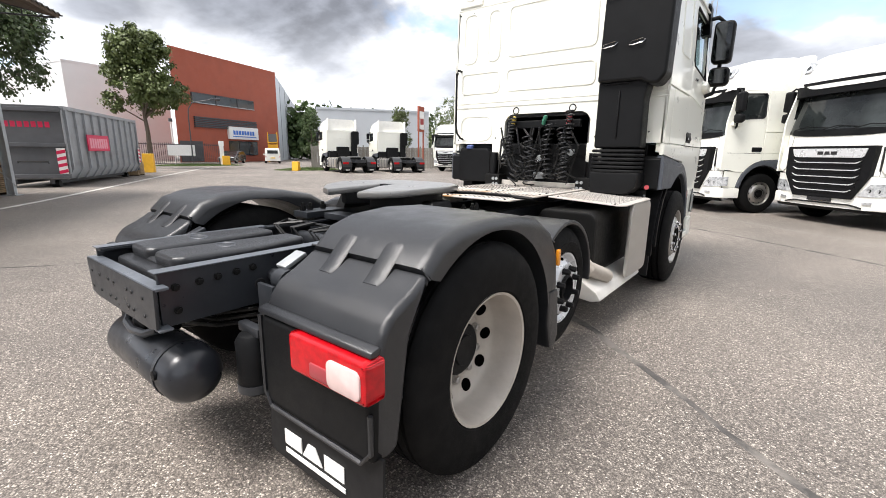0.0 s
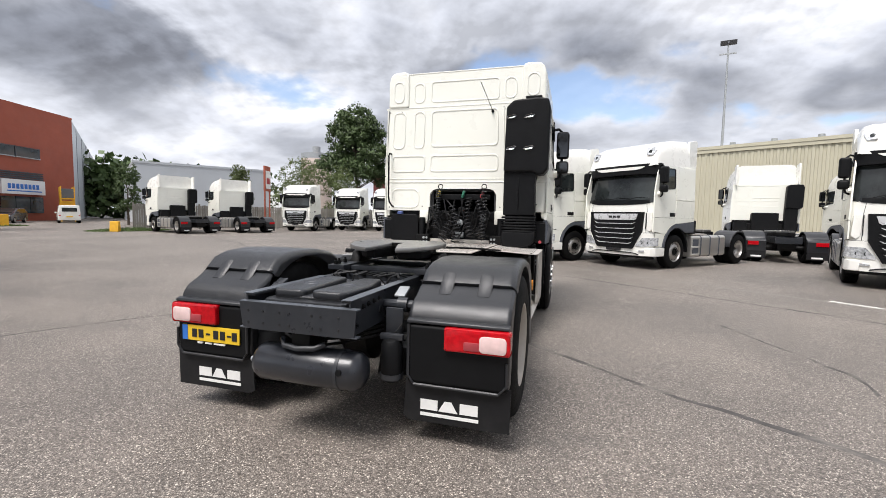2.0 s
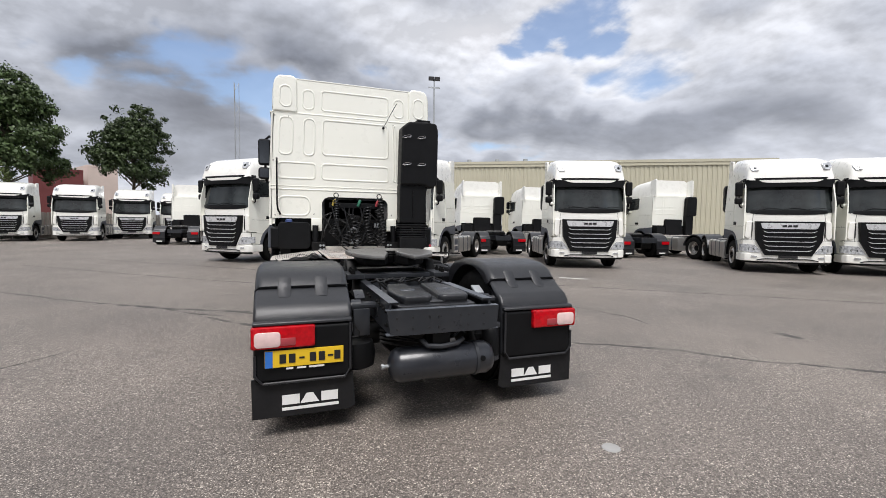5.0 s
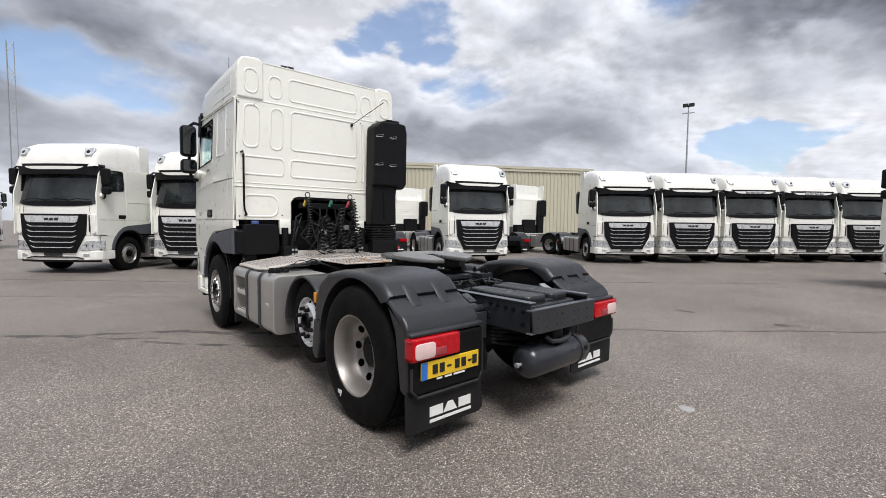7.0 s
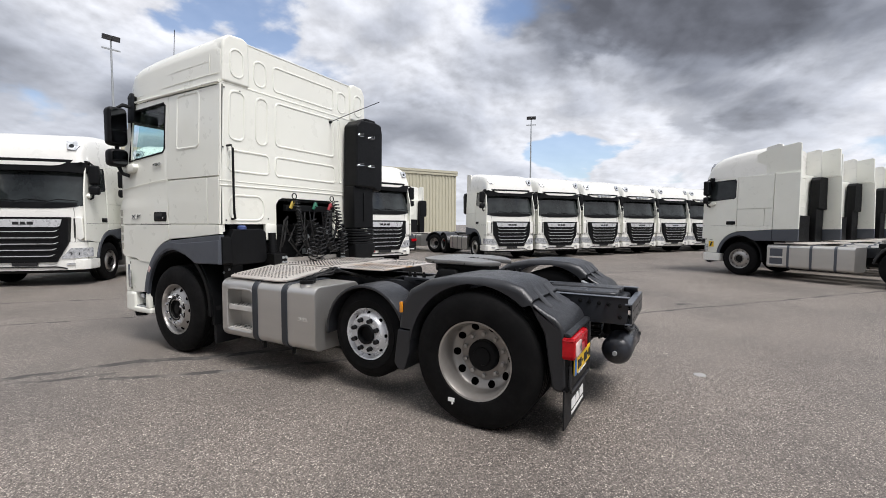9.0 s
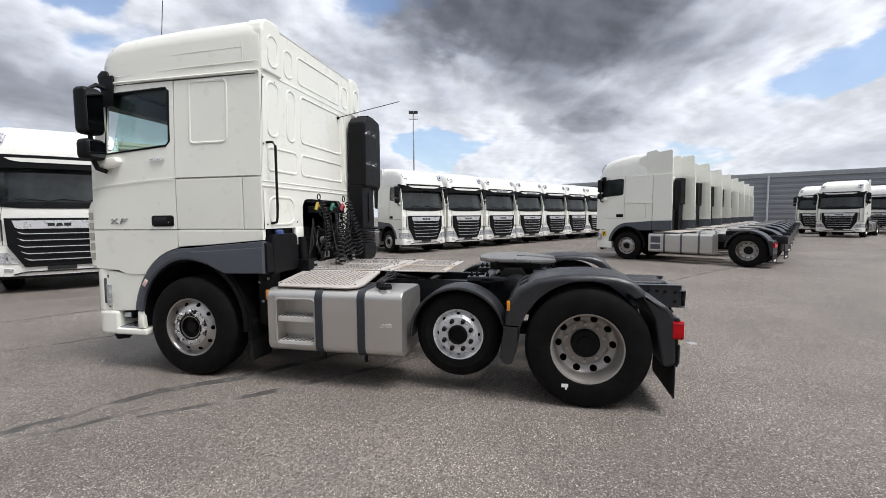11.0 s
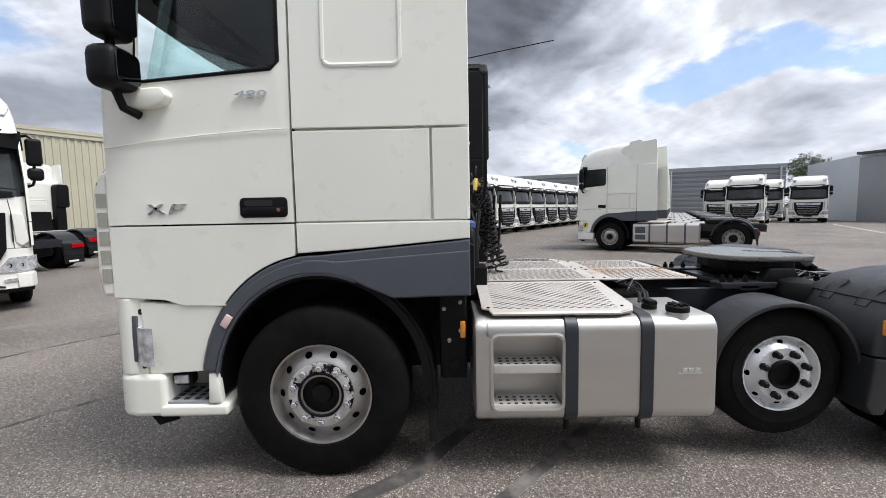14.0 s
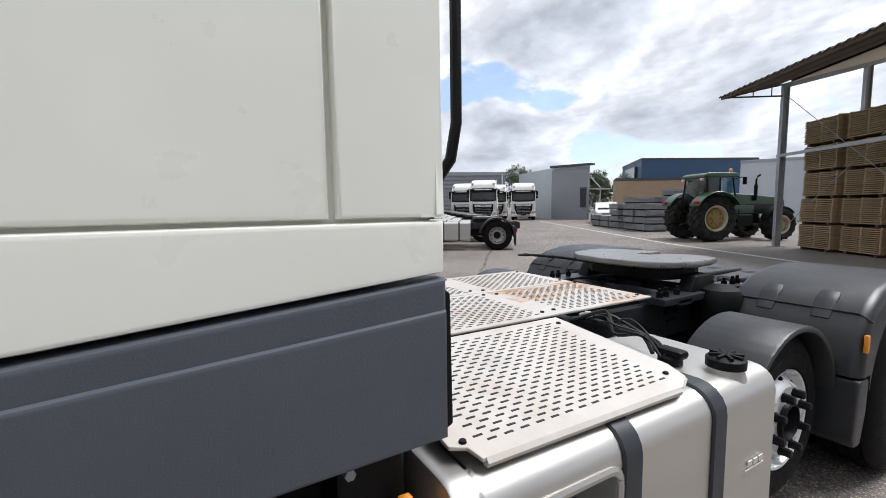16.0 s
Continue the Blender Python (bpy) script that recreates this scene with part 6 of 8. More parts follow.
    left = deck_plate([(-1.22, 2.28), (-1.18, 2.20), (-1.10, 2.17), (-0.585, 2.20), (-0.585, 3.10), (-1.14, 3.10), (-1.16, 3.06), (-1.21, 3.05)], 1.075, (-1.17, -0.62, 2.27, 3.04), "perforated aluminium walkway plate over the tank", 0.075)
    part("plate_rim", sloped(tube([(-0.60, 2.21, 1.062), (-1.10, 2.182, 1.062), (-1.178, 2.21, 1.062), (-1.212, 2.29, 1.062), (-1.205, 3.04, 1.062)], 0.014, 6), 0.075), DECK, left)
    deck_plate([(-0.575, 2.17), (0.0, 2.17), (0.0, 3.10), (-0.575, 3.10)], 1.085, (-0.55, -0.03, 2.24, 3.04), "perforated aluminium walkway plate")
    deck_plate([(0.01, 2.17), (0.58, 2.17), (0.58, 3.10), (0.01, 3.10)], 1.085, (0.04, 0.55, 2.24, 3.04), "perforated aluminium walkway plate")
    deck_plate([(-0.56, 1.47), (0.0, 1.47), (0.0, 2.16), (-0.56, 2.16)], 1.08, (-0.53, -0.03, 1.53, 2.11), "rust-stained perforated walkway plate")
    deck_plate([(0.01, 1.47), (0.56, 1.47), (0.56, 2.16), (0.01, 2.16)], 1.08, (0.04, 0.53, 1.53, 2.11), "perforated aluminium walkway plate")
    right = deck_plate([(0.59, 2.10), (1.18, 2.16), (1.22, 2.24), (1.22, 3.02), (1.16, 3.08), (0.59, 3.08)], 1.075, (0.62, 1.17, 2.2, 3.02), "perforated aluminium walkway plate over the silencer", 0.04)
    part("plate_kerb", moved(box(-0.6, 0.6, -0.01, 0.01, 0, 0.05, 0.006), Matrix.Translation((0.0, 3.10, 1.085))), DECK, left)
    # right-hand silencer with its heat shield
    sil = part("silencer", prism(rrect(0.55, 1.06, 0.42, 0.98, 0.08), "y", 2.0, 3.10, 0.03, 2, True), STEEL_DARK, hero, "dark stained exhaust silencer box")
    part("heat_shield", prism(rrect(2.46, 3.08, 0.36, 1.02, 0.07), "x", 1.18, 1.215, 0.010, 2, True), ALU, sil)
    part("lower_shield", prism([(0.72, 0.60), (0.76, 0.62), (1.16, 0.37), (1.20, 0.31), (1.12, 0.285), (0.68, 0.34)], "y", 1.85, 3.0, 0.012), ALU_DULL, sil)
    part("exhaust_pipe", tube([(0.85, 1.98, 0.72), (0.95, 1.86, 0.66), (1.06, 1.92, 0.54), (1.12, 2.2, 0.43)], 0.06, 14), RIM_DUSTY, sil)
    # behind the cab
    bx = part("battery_box", prism([(-1.13, 1.09), (-0.70, 1.09), (-0.66, 1.14), (-0.67, 1.46), (-0.72, 1.50), (-1.11, 1.50), (-1.14, 1.42)], "y", 3.135, 3.46, 0.025, 2), BLACK, hero, "black plastic box behind the cab")
    part("box_cap", lathe([(0, 0.05), (0.03, 0.05), (0.045, 0.03), (0.045, 0)], "z", (-0.98, 3.17, 1.495), 16), BLUE_CAP, bx)
    # black board stands in for the shade of the open hose cavity
    part("notch_shade_board", box(-0.47, 0.49, 3.24, 3.30, 1.12, 1.86, 0.01), BLACK, hero)
    rack = part("hose_rack", box(-0.40, 0.44, 3.10, 3.17, 1.72, 1.80, 0.01), BLACK, hero)
    for x, mat in ((-0.33, YELLOW_PART), (0.05, GREEN_PART), (0.33, RED_PART)):
        part("air_coupling", moved(merged(lathe([(-0.05, 0.02), (0.03, 0.024), (0.05, 0.016), (0.05, 0)], "z", (0, 0, 0), 12), rod((0, 0, 0), (0, -0.04, 0.01), 0.014)), Matrix.Translation((x, 3.08, 1.80)) @ pose(0, 0, 0, 12, 20, 0)), mat, rack)
    for x in (-0.30, 0.36):
        part("hose_eye", tube([(x + 0.035 * math.cos(a), 3.07, 1.91 + 0.035 * math.sin(a)) for a in [math.tau * i / 14 for i in range(14)]], 0.007, 6, True), CABLE, rack)
    for k, (x0, z0, x1, z1, r, n, sg) in enumerate(((-0.31, 1.86, -0.36, 1.30, 0.036, 15, 0.03), (0.36, 1.88, 0.30, 1.20, 0.040, 15, 0.05), (-0.10, 1.62, -0.02, 1.10, 0.062, 10, 0.05), (0.17, 1.74, 0.22, 1.18, 0.055, 11, -0.05), (0.30, 1.70, 0.38, 1.16, 0.050, 11, 0.04), (0.02, 1.5, -0.20, 1.12, 0.06, 8, -0.05))):
        part("coiled_hose", coil((x0, 3.03 - 0.02 * k, z0), (x1, 2.95 - 0.02 * k, z1), r, 0.0085, n, sg, 12), HOSE, rack, "black coiled air hose")
    for k, (x0, x1, z1) in enumerate(((-0.33, -0.05, 1.28), (0.05, 0.34, 1.22), (-0.2, 0.2, 1.16), (-0.38, 0.1, 1.2))):
        y = 2.98 - 0.03 * k
        part("hose", tube([(x0 + (x1 - x0) * i / 10, y, z1 + (1.72 - z1) * (2 * i / 10 - 1) ** 2) for i in range(11)], 0.010, 6), HOSE, rack)
    for x, z, w in ((-0.22, 1.50, 0.09), (0.02, 1.56, 0.12), (0.22, 1.40, 0.08), (-0.05, 1.30, 0.10)):
        part("valve_body", box(x - w / 2, x + w / 2, 3.12, 3.24, z - 0.05, z + 0.05, 0.015), STEEL_DARK, rack)
    part("exhaust_nut", lathe([(0, 0.022), (-0.02, 0.020), (-0.022, 0.0)], "y", (-0.02, 3.12, 1.36), 8), CHROME, rack)
    for k in range(10):
        x = rng.uniform(-0.4, 0.42)
        part("hose", tube([(x, 3.12, rng.uniform(1.55, 1.75)), (x + rng.uniform(-0.2, 0.2), 3.06, rng.uniform(1.3, 1.6)), (x + rng.uniform(-0.2, 0.2), 3.10, rng.uniform(1.1, 1.3))], 0.012, 6), CABLE, rack)
    part("socket", box(0.30, 0.38, 3.14, 3.18, 1.42, 1.49, 0.008), GALV, rack)
    part("relay_valve", lathe([(0, 0.05), (-0.04, 0.05), (-0.05, 0.03), (-0.05, 0)], "y", (-0.02, 3.20, 1.38), 14), GALV, rack)
    part("valve_block", box(-0.08, 0.05, 3.13, 3.2, 1.16, 1.24, 0.01), GALV, rack)
    for s in (-1, 1):
        mount = part("cab_mount", box(s * 0.46, s * 0.66, 3.02, 3.20, 0.98, 1.20, 0.015), STEEL_DARK, hero)
        part("damper", rod((s * 0.60, 3.11, 1.08), (s * 0.60, 3.13, 1.45), 0.045, 12), BLACK, mount)
        for dx in (0.49, 0.535):
            for z in (1.09, 1.15):
                part("bolt", lathe([(0, 0.018), (-0.012, 0.017), (-0.014, 0)], "y", (s * dx, 3.018, z), 8), GALV, mount)
    part("grab_rail", tube([(-1.14, 3.17, 2.42), (-1.14, 3.10, 2.42), (-1.14, 3.07, 2.38), (-1.14, 3.07, 1.76), (-1.13, 3.08, 1.68), (-1.10, 3.11, 1.62), (-1.10, 3.17, 1.61)], 0.013, 8), BLACK, hero, "black grab rail")
    ant = part("aerial_foot", lathe([(0, 0.02), (-0.02, 0.02), (-0.028, 0.01), (-0.028, 0)], "y", (0.44, 3.168, 2.995), 12), BLACK, hero)
    part("aerial", tube([(0.44, 3.15, 3.0), (0.44, 2.75, 3.075), (0.44, 2.29, 3.155)], 0.005, 5), BLACK, ant, "thin black whip aerial")
    part("beacon", box(-0.05, 0.05, 4.95, 5.02, 3.58, 3.68, 0.01), BLACK, hero)
    part("whip_aerial", tube([(-0.9, 4.6, 3.55), (-0.9, 4.55, 4.05)], 0.004, 5), BLACK, hero)
    part("warning_tag", lathe([(0, 0.022), (-0.004, 0.022), (-0.004, 0)], "y", (1.18, 2.98, 1.14), 14), RED_PART, hero)
    # sun visors over the side windows
    for s in (-1, 1):
        part("window_visor", tapered(prism([(4.95, 3.03), (5.10, 2.98), (5.16, 3.20), (5.10, 3.26), (5.02, 3.24)], "x", s * 1.06, s * 1.25, 0.02)), BLACK, hero)


build_hero()

# ---------- parked trucks ----------
PARK_DY = -0.27


def build_parked(label, lamps, marked=False, faired=False):
    """A two-axle tractor as it stands in the rows; origin under the drive axle."""
    t = thing("parked_truck", label, "truck", "parked trucks in rows")
    dy = PARK_DY
    part("cab_floor", box(-1.15, 1.15, 3.22 + dy, 5.0 + dy, 1.3, 1.55), BLACK, t)
    for s in (-1, 1):
        cab_side(t, s, dy, False, False)
        part("bumper_corner", prism([(s * 1.0, 4.66 + dy), (s * 1.262, 4.66 + dy), (s * 1.262, 5.12 + dy), (s * 1.18, 5.26 + dy), (s * 1.0, 5.30 + dy)], "z", 0.40, 0.66, 0.03, 2), PAINT_WHITE, t)
        wheel(t, s, 1.22, 3.80, 0.52, 0.52, "front", False, 28)
        wheel(t, s, 1.24, 0.0, 0.52, 0.52, "drive", False, 28)
        mg = arc(0, 0.52, 0.64, 8, 150, 12) + [(-0.60, 0.86), (-0.66, 0.80), (-0.66, 0.42), (-0.60, 0.42)] + arc(0, 0.52, 0.58, 152, 8, 12)
        part("mudguard", prism(mg, "x", s * 0.60, s * 1.25, 0.02), FENDER, t)
        lamp = part("tail_lamp", box(s * 0.84, s * 1.24, -0.70, -0.655, 0.64, 0.78, 0.012), RED_LENS, t)
        part("mud_flap", box(s * 0.60, s * 1.25, -0.655, -0.64, 0.16, 0.46), FLAP, t)
        part("emblem_bar", box(s * 0.74, s * 1.06, -0.660, -0.654, 0.20, 0.26), WHITE_MARK, t)
        fuel_tank(t, s, 0.95, 3.0, False, ALU)
        for y in (1.35, 1.9, 2.45):
            part("tank_strap", prism(rrect(min(s * 0.61, s * 1.272), max(s * 0.61, s * 1.272), 0.325, 1.015, 0.095, 3), "y", y - 0.03, y + 0.03), GREY_TRIM, t)
    part("step_recess", box(-1.272, -1.2, 2.58, 2.92, 0.42, 0.90, 0.02), GREY_TRIM, t)
    for z in (0.44, 0.67):
        part("step_tread", box(-1.278, -1.2, 2.56, 2.94, z - 0.05, z, 0.005), ALU_DULL, t)
    cab_front(t, dy, lamps, False, None, 2.98)
    cab_back(t, dy, False)
    high_roof(t, dy, lamps)
    snorkel_bm = merged(prism([(0.66, 2.10), (1.12, 2.06), (1.20, 2.06), (1.26, 2.14), (1.27, 2.95), (1.22, 3.07), (0.78, 3.07), (0.68, 2.98)], "y", 2.87 + dy, 3.13 + dy, 0.03), prism([(0.66, 1.06), (1.10, 1.06), (1.12, 2.12), (0.66, 2.12)], "y", 2.92 + dy, 3.14 + dy, 0.03))
    part("air_intake", snorkel_bm, BLACK, t, "black air intake")
    # black block put in for the shade inside the hose notch
    part("notch_shade_board", box(-0.47, 0.49, 3.0 + dy, 3.26 + dy, 1.06, 1.87, 0.01), BLACK, t)
    part("battery_box", box(-1.15, -0.66, 2.85 + dy, 3.13 + dy, 1.06, 1.48, 0.02), BLACK, t)
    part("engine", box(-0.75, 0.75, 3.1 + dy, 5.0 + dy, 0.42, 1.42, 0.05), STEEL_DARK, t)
    part("walkway", box(-1.2, 1.2, 2.0, 2.85, 1.03, 1.06, 0.008), DECK, t)
    part("frame", merged(box(-0.40, -0.33, -0.85, 4.6, 0.72, 0.96, 0.005), box(0.33, 0.40, -0.85, 4.6, 0.72, 0.96, 0.005), box(-0.40, 0.40, -0.88, -0.84, 0.72, 0.94, 0.005)), FRAME, t)
    part("rear_axle", merged(rod((-0.7, 0, 0.52), (0.7, 0, 0.52), 0.11, 12), box(-0.3, 0.3, -0.7, 2.8, 0.45, 0.8, 0.08)), STEEL_DARK, t)
    plate = [(-0.45, -0.15), (-0.2, -0.45), (-0.05, -0.05), (0.05, -0.05), (0.2, -0.45), (0.45, -0.15), (0.42, 0.25), (0.0, 0.42), (-0.42, 0.25)]
    part("coupling_plate", prism([(a, b + 0.45) for a, b in plate], "z", 1.10, 1.17, 0.01), PLATE_STEEL, t)
    part("coupling_bed", box(-0.44, 0.44, 0.1, 0.8, 0.96, 1.10, 0.03), STEEL_DARK, t)
    if faired:
        for s in (-1, 1):
            part("side_deflector", tapered(prism(shifted([(2.50, 1.46), (3.16, 1.446), (3.16, 3.09), (2.52, 3.09)], dy), "x", s * 1.19, s * 1.245, 0.012)), PAINT, t)
            part("side_deflector", prism(shifted([(2.54, 3.09), (3.7, 3.09), (3.7, 3.72), (3.5, 3.80), (3.2, 3.86), (2.62, 3.93), (2.56, 3.90)], dy), "x", s * 1.09, s * 1.15, 0.012), PAINT, t)
            part("deflector_skirt", prism(shifted([(2.50, 1.12), (3.16, 1.11), (3.16, 1.44), (2.50, 1.452)], dy), "x", s * 1.19, s * 1.255, 0.01), GREY_TRIM, t)
    if marked:
        stick = part("door_sticker", box(-1.252, -1.262, 4.87 + dy, 5.03 + dy, 0.86, 1.04), YELLOW, t)
        part("sticker_mark", moved(box(-0.002, 0.002, -0.025, 0.025, -0.07, 0.07), Matrix.Translation((-1.263, 4.95 + dy, 0.95)) @ pose(0, 0, 0, 20, 0, 0)), INK, stick)
    return t


FRONT = 5.335 + PARK_DY


def park_at(src, u, v, turn):
    """Stands a truck with its grille at yard (u, v); turn 0 faces across the yard, 180 back."""
    return copy_thing(src, yard(u, v, 0, turn) @ Matrix.Translation((0, -FRONT, 0)))


def park_world(src, x, y, bearing):
    """Stands a truck with its drive axle at (x, y), facing a bearing clockwise from +y."""
    return copy_thing(src, pose(x, y, 0, 0, 0, -bearing))


plain = build_parked("white high-roof tractor truck parked in a row on asphalt", False)
spots = build_parked("white high-roof tractor truck with four spot lamps above windscreen", True)
marked = build_parked("white high-roof tractor truck with yellow sticker below the door", False, True, True)
faired = build_parked("white high-roof tractor truck with side deflectors, parked in a row", False, False, True)
plain.matrix_basis = pose(6.26, 15.2, 0, 0, 0, 137.9)
for x, y, bearing in ((3.62, 16.17, -133.3), (0.30, 17.45, -136.6), (10.74, 13.33, -157.9)):
    park_world(plain, x, y, bearing)
# the long row before the warehouse
spots.matrix_basis = pose(17.40 + 2.49 * 2, 9.66 - 1.54 * 2, 0, 0, 0, 142)
for k in (0, 1, 3, 4, 5, 6, 7, 8, 9, 10, 11):
    park_world(spots if k in (3, 5, 6, 7, 9) else plain, 17.40 + 2.49 * k, 9.66 - 1.54 * k, -142)
# the row side by side in the east
marked.matrix_basis = pose(11.24, -6.48, 0, 0, 0, -34.2)
faired.matrix_basis = pose(11.24 + 3.12, -6.48 - 1.59, 0, 0, 0, -34.2)
for k in range(2, 8):
    park_world(faired, 11.24 + 3.12 * k, -6.48 - 1.59 * k, 34.2)
for x, y, bearing in ((33.94, -22.68, -50), (36.63, -29.75, -50), (40.7, -29.2, -50), (39.66, -24.25, -50), (-21.2, 32.9, 172), (-18.6, 37.3, 175), (-14.92, 37.58, 175), (-12.75, 41.57, 175), (-10.3, 44.6, 175),
                      (-22.72, 20.12, -70.1), (-20.83, 23.41, -66.2), (-7.3, 27.5, 4), (9.13, 16.1, 8.0), (14.26, 17.9, 5.0), (14.95, 12.8, 7.5), (17.91, 11.0, 7.5)):
    park_world(plain, x, y, bearing)

# ---------- yard markings ----------
strip_line("trim", [(29.5, -25.8), (8.5, -12.8), (1.4, -9.4), (-14.0, 1.2), (-26.0, 8.6), (-40.0, 17.7)], 0.12, LINE_PAINT, "worn white edge line along the yard")


def uv(u, v):
    p = UDIR * u + VDIR * v
    return (p.x, p.y)


strip_line("trim", [uv(-20, 1.9), uv(-12.1, 1.68), uv(-10.35, 1.6), uv(-7.7, 1.59), uv(-6.8, 1.62)], 0.06, TAR, "old tar-filled joint in the asphalt", 0.003, 0.02)
strip_line("trim", [uv(-6.8, 1.62), uv(-5.1, 1.78), uv(-3.9, 2.05), uv(-3.2, 1.94), uv(-1.8, 2.1)], 0.10, TAR, "wide tar-filled crack in the asphalt", 0.003, 0.02)
strip_line("trim", [uv(-1.8, 2.1), uv(-0.4, 2.25), uv(0.4, 2.22), uv(1.45, 2.22), uv(2.3, 2.36), uv(3.4, 2.22), uv(4.0, 2.3), uv(5.6, 2.28), uv(9.3, 2.37), uv(16, 2.3)], 0.055, TAR, "old tar-filled joint in the asphalt", 0.003, 0.03)
strip_line("trim", [uv(-5.2, 1.72), uv(-4.5, 1.62), uv(-4.0, 1.66)], 0.05, TAR, "short tar-filled crack in the asphalt", 0.003, 0.015)
strip_line("trim", [uv(-4.1, 1.5), uv(-3.8, 1.44), uv(-3.1, 1.36), uv(-2.4, 1.32), uv(-1.0, 1.36)], 0.075, TAR, "short tar-filled crack in the asphalt", 0.003, 0.015)
strip_line("trim", [uv(-16, 7.3), uv(-5.6, 7.05), uv(-4.3, 7.3), uv(-1.65, 7.48), uv(0.85, 7.59), uv(9, 7.75)], 0.05, TAR, "old tar-filled joint in the asphalt", 0.003, 0.02)
strip_line("trim", [uv(-16, 4.9), uv(-8, 4.7), uv(-3, 4.9)], 0.04, TAR, "thin tar-filled joint in the asphalt", 0.003, 0.02)
strip_line("trim", [uv(0.4, 5.3), uv(1.3, 4.7), uv(2.03, 4.23), uv(2.33, 3.78)], 0.035, TAR, "thin tar-filled crack in the asphalt", 0.003, 0.03)
strip_line("trim", [uv(4.0, 3.88), uv(4.2, 3.62)], 0.12, TAR, "small dark tar patch in the asphalt", 0.003)
strip_line("trim", [uv(4.9, 2.7), uv(5.25, 2.62)], 0.16, TAR, "small dark tar patch in the asphalt", 0.003)
strip_line("trim", [(-6.5, -2.2), (-5.0, -0.6), (-4.2, 1.0), (-3.3, 2.4)], 0.02, TAR, "thin tar-filled crack in the asphalt", 0.003, 0.03)
strip_line("trim", [uv(0.5, 9.28), uv(1.3, 9.22)], 0.10, LINE_PAINT, "scrap of worn white line")
strip_line("trim", [uv(-20, 8.9), uv(6, 9.2), uv(20, 9.0)], 0.05, FAINT_PAINT, "faint worn white bay line", 0.002)
pebble = lathe([(0, 0.062), (0.006, 0.058), (0.009, 0.03), (0.009, 0)], "z", (1.03, -1.43, 0), 14)
solo("survey_disc", pebble, CONCRETE, "small pale round disc set in the asphalt", "disc")

# ---------- far buildings ----------


def slab_block(name, label, pts, height, mat, roof_mat, category="building", m=None):
    """A building over a plan outline."""
    b = thing(name, label, category, m=m)
    part("wall", prism(pts, "z", 0, height), mat, b)
    cx, cy = sum(p[0] for p in pts) / len(pts), sum(p[1] for p in pts) / len(pts)
    part("roof", prism([(cx + (x - cx) * 1.006, cy + (y - cy) * 1.006) for x, y in pts], "z", height, height + 0.25), roof_mat, b, "metal roof edge")
    return b


def on_facade(a, b, along, up, w, h, proud=0.08, depth=0.3):
    """A box lying on a facade that runs from a to b, seen from its right-hand side."""
    a, b = Vector((*a, 0)), Vector((*b, 0))
    d = (b - a).normalized()
    n = Vector((d.y, -d.x, 0))
    m = Matrix(((d.x, n.x, 0, 0), (d.y, n.y, 0, 0), (0, 0, 1, 0), (0, 0, 0, 1)))
    return moved(box(along, along + w, -depth, proud, up, up + h, 0.01), Matrix.Translation(a) @ m)


DARK_RED = material("dark_red_sheet", (0.16, 0.04, 0.04), 0.7, vary=0.08, scale=0.5)
PALE_PLASTER = material("pale_pink_plaster", (0.62, 0.52, 0.46), 0.8, vary=0.06, scale=0.5)
FA, FB = (-55.2, 19.3), (-61.5, 38.0)
red = slab_block("office_building", "rust-red office block with grey sheet hall behind", [(-55.94, 21.16), FB, (-72, 37.0), (-64.5, 26.2)], 13.0, BRICK_RED, BRICK_RED)
part("hall_wing", prism([FB, (-110.0, 74.5), (-122, 60), (-71.5, 32.5)], "z", 0, 12.9), LIGHT_SHEET, red, "light grey sheet-clad hall")
for k in range(5):
    part("wall_joint", on_facade(FB, (-110.0, 74.5), 6 + 10 * k, 0.3, 0.15, 12.4, 0.06), GREY_SHEET, red)
for k, (a0, w0) in enumerate(((4.5, 3.5), (8.1, 3.5), (11.7, 3.1))):
    win = part("window", on_facade(FA, FB, a0, 7.3, w0, 1.1, 0.05), WINDOW, red)
    part("window_frame", on_facade(FA, FB, a0 - 0.08, 7.25, 0.12, 1.2, 0.12), DARK_FRAME, win)
    part("window_frame", on_facade(FA, FB, a0, 8.38, w0, 0.1, 0.12), DARK_FRAME, win)
    part("window_frame", on_facade(FA, FB, a0, 7.22, w0, 0.1, 0.12), GALV, win)
for k in range(6):
    part("canopy_slat", on_facade(FA, FB, 4.5, 4.35 + 0.22 * k, 10.5, 0.16, 0.15), DARK_FRAME, red)
sign = part("sign_board", on_facade(FA, FB, 9.6, 3.05, 5.4, 1.65, 0.3), WHITE_MARK, red, "white company sign with blue bars")
for k in range(8):
    part("sign_bar", on_facade(FA, FB, 10.3 + 0.5 * k, 3.65, 0.34, 0.55, 0.34, 0.0), BLUE, sign)
part("sign_line", on_facade(FA, FB, 10.2, 3.35, 4.3, 0.12, 0.34, 0.0), BLUE, sign)
for k in range(3):
    part("window", on_facade(FA, FB, 9.7 + 1.78 * k, 0.9, 1.7, 1.9, 0.05), WINDOW, red)
part("door", on_facade(FA, FB, 2.2, 0.1, 3.2, 2.5, 0.05), DARK_FRAME, red)
slab_block("white_hall", "plain white hall behind the trees", [(-66.2, 13.5), (-68.5, 25.5), (-88, 26), (-86, 9)], 11.4, WHITE_WALL, WHITE_WALL)
slab_block("grey_hall", "light grey flat-roofed hall behind parked trucks", [(-45.8, 33.8), (-37.1, 45.5), (-57.0, 60.0), (-66.0, 48.0)], 6.8, LIGHT_SHEET, LIGHT_SHEET)
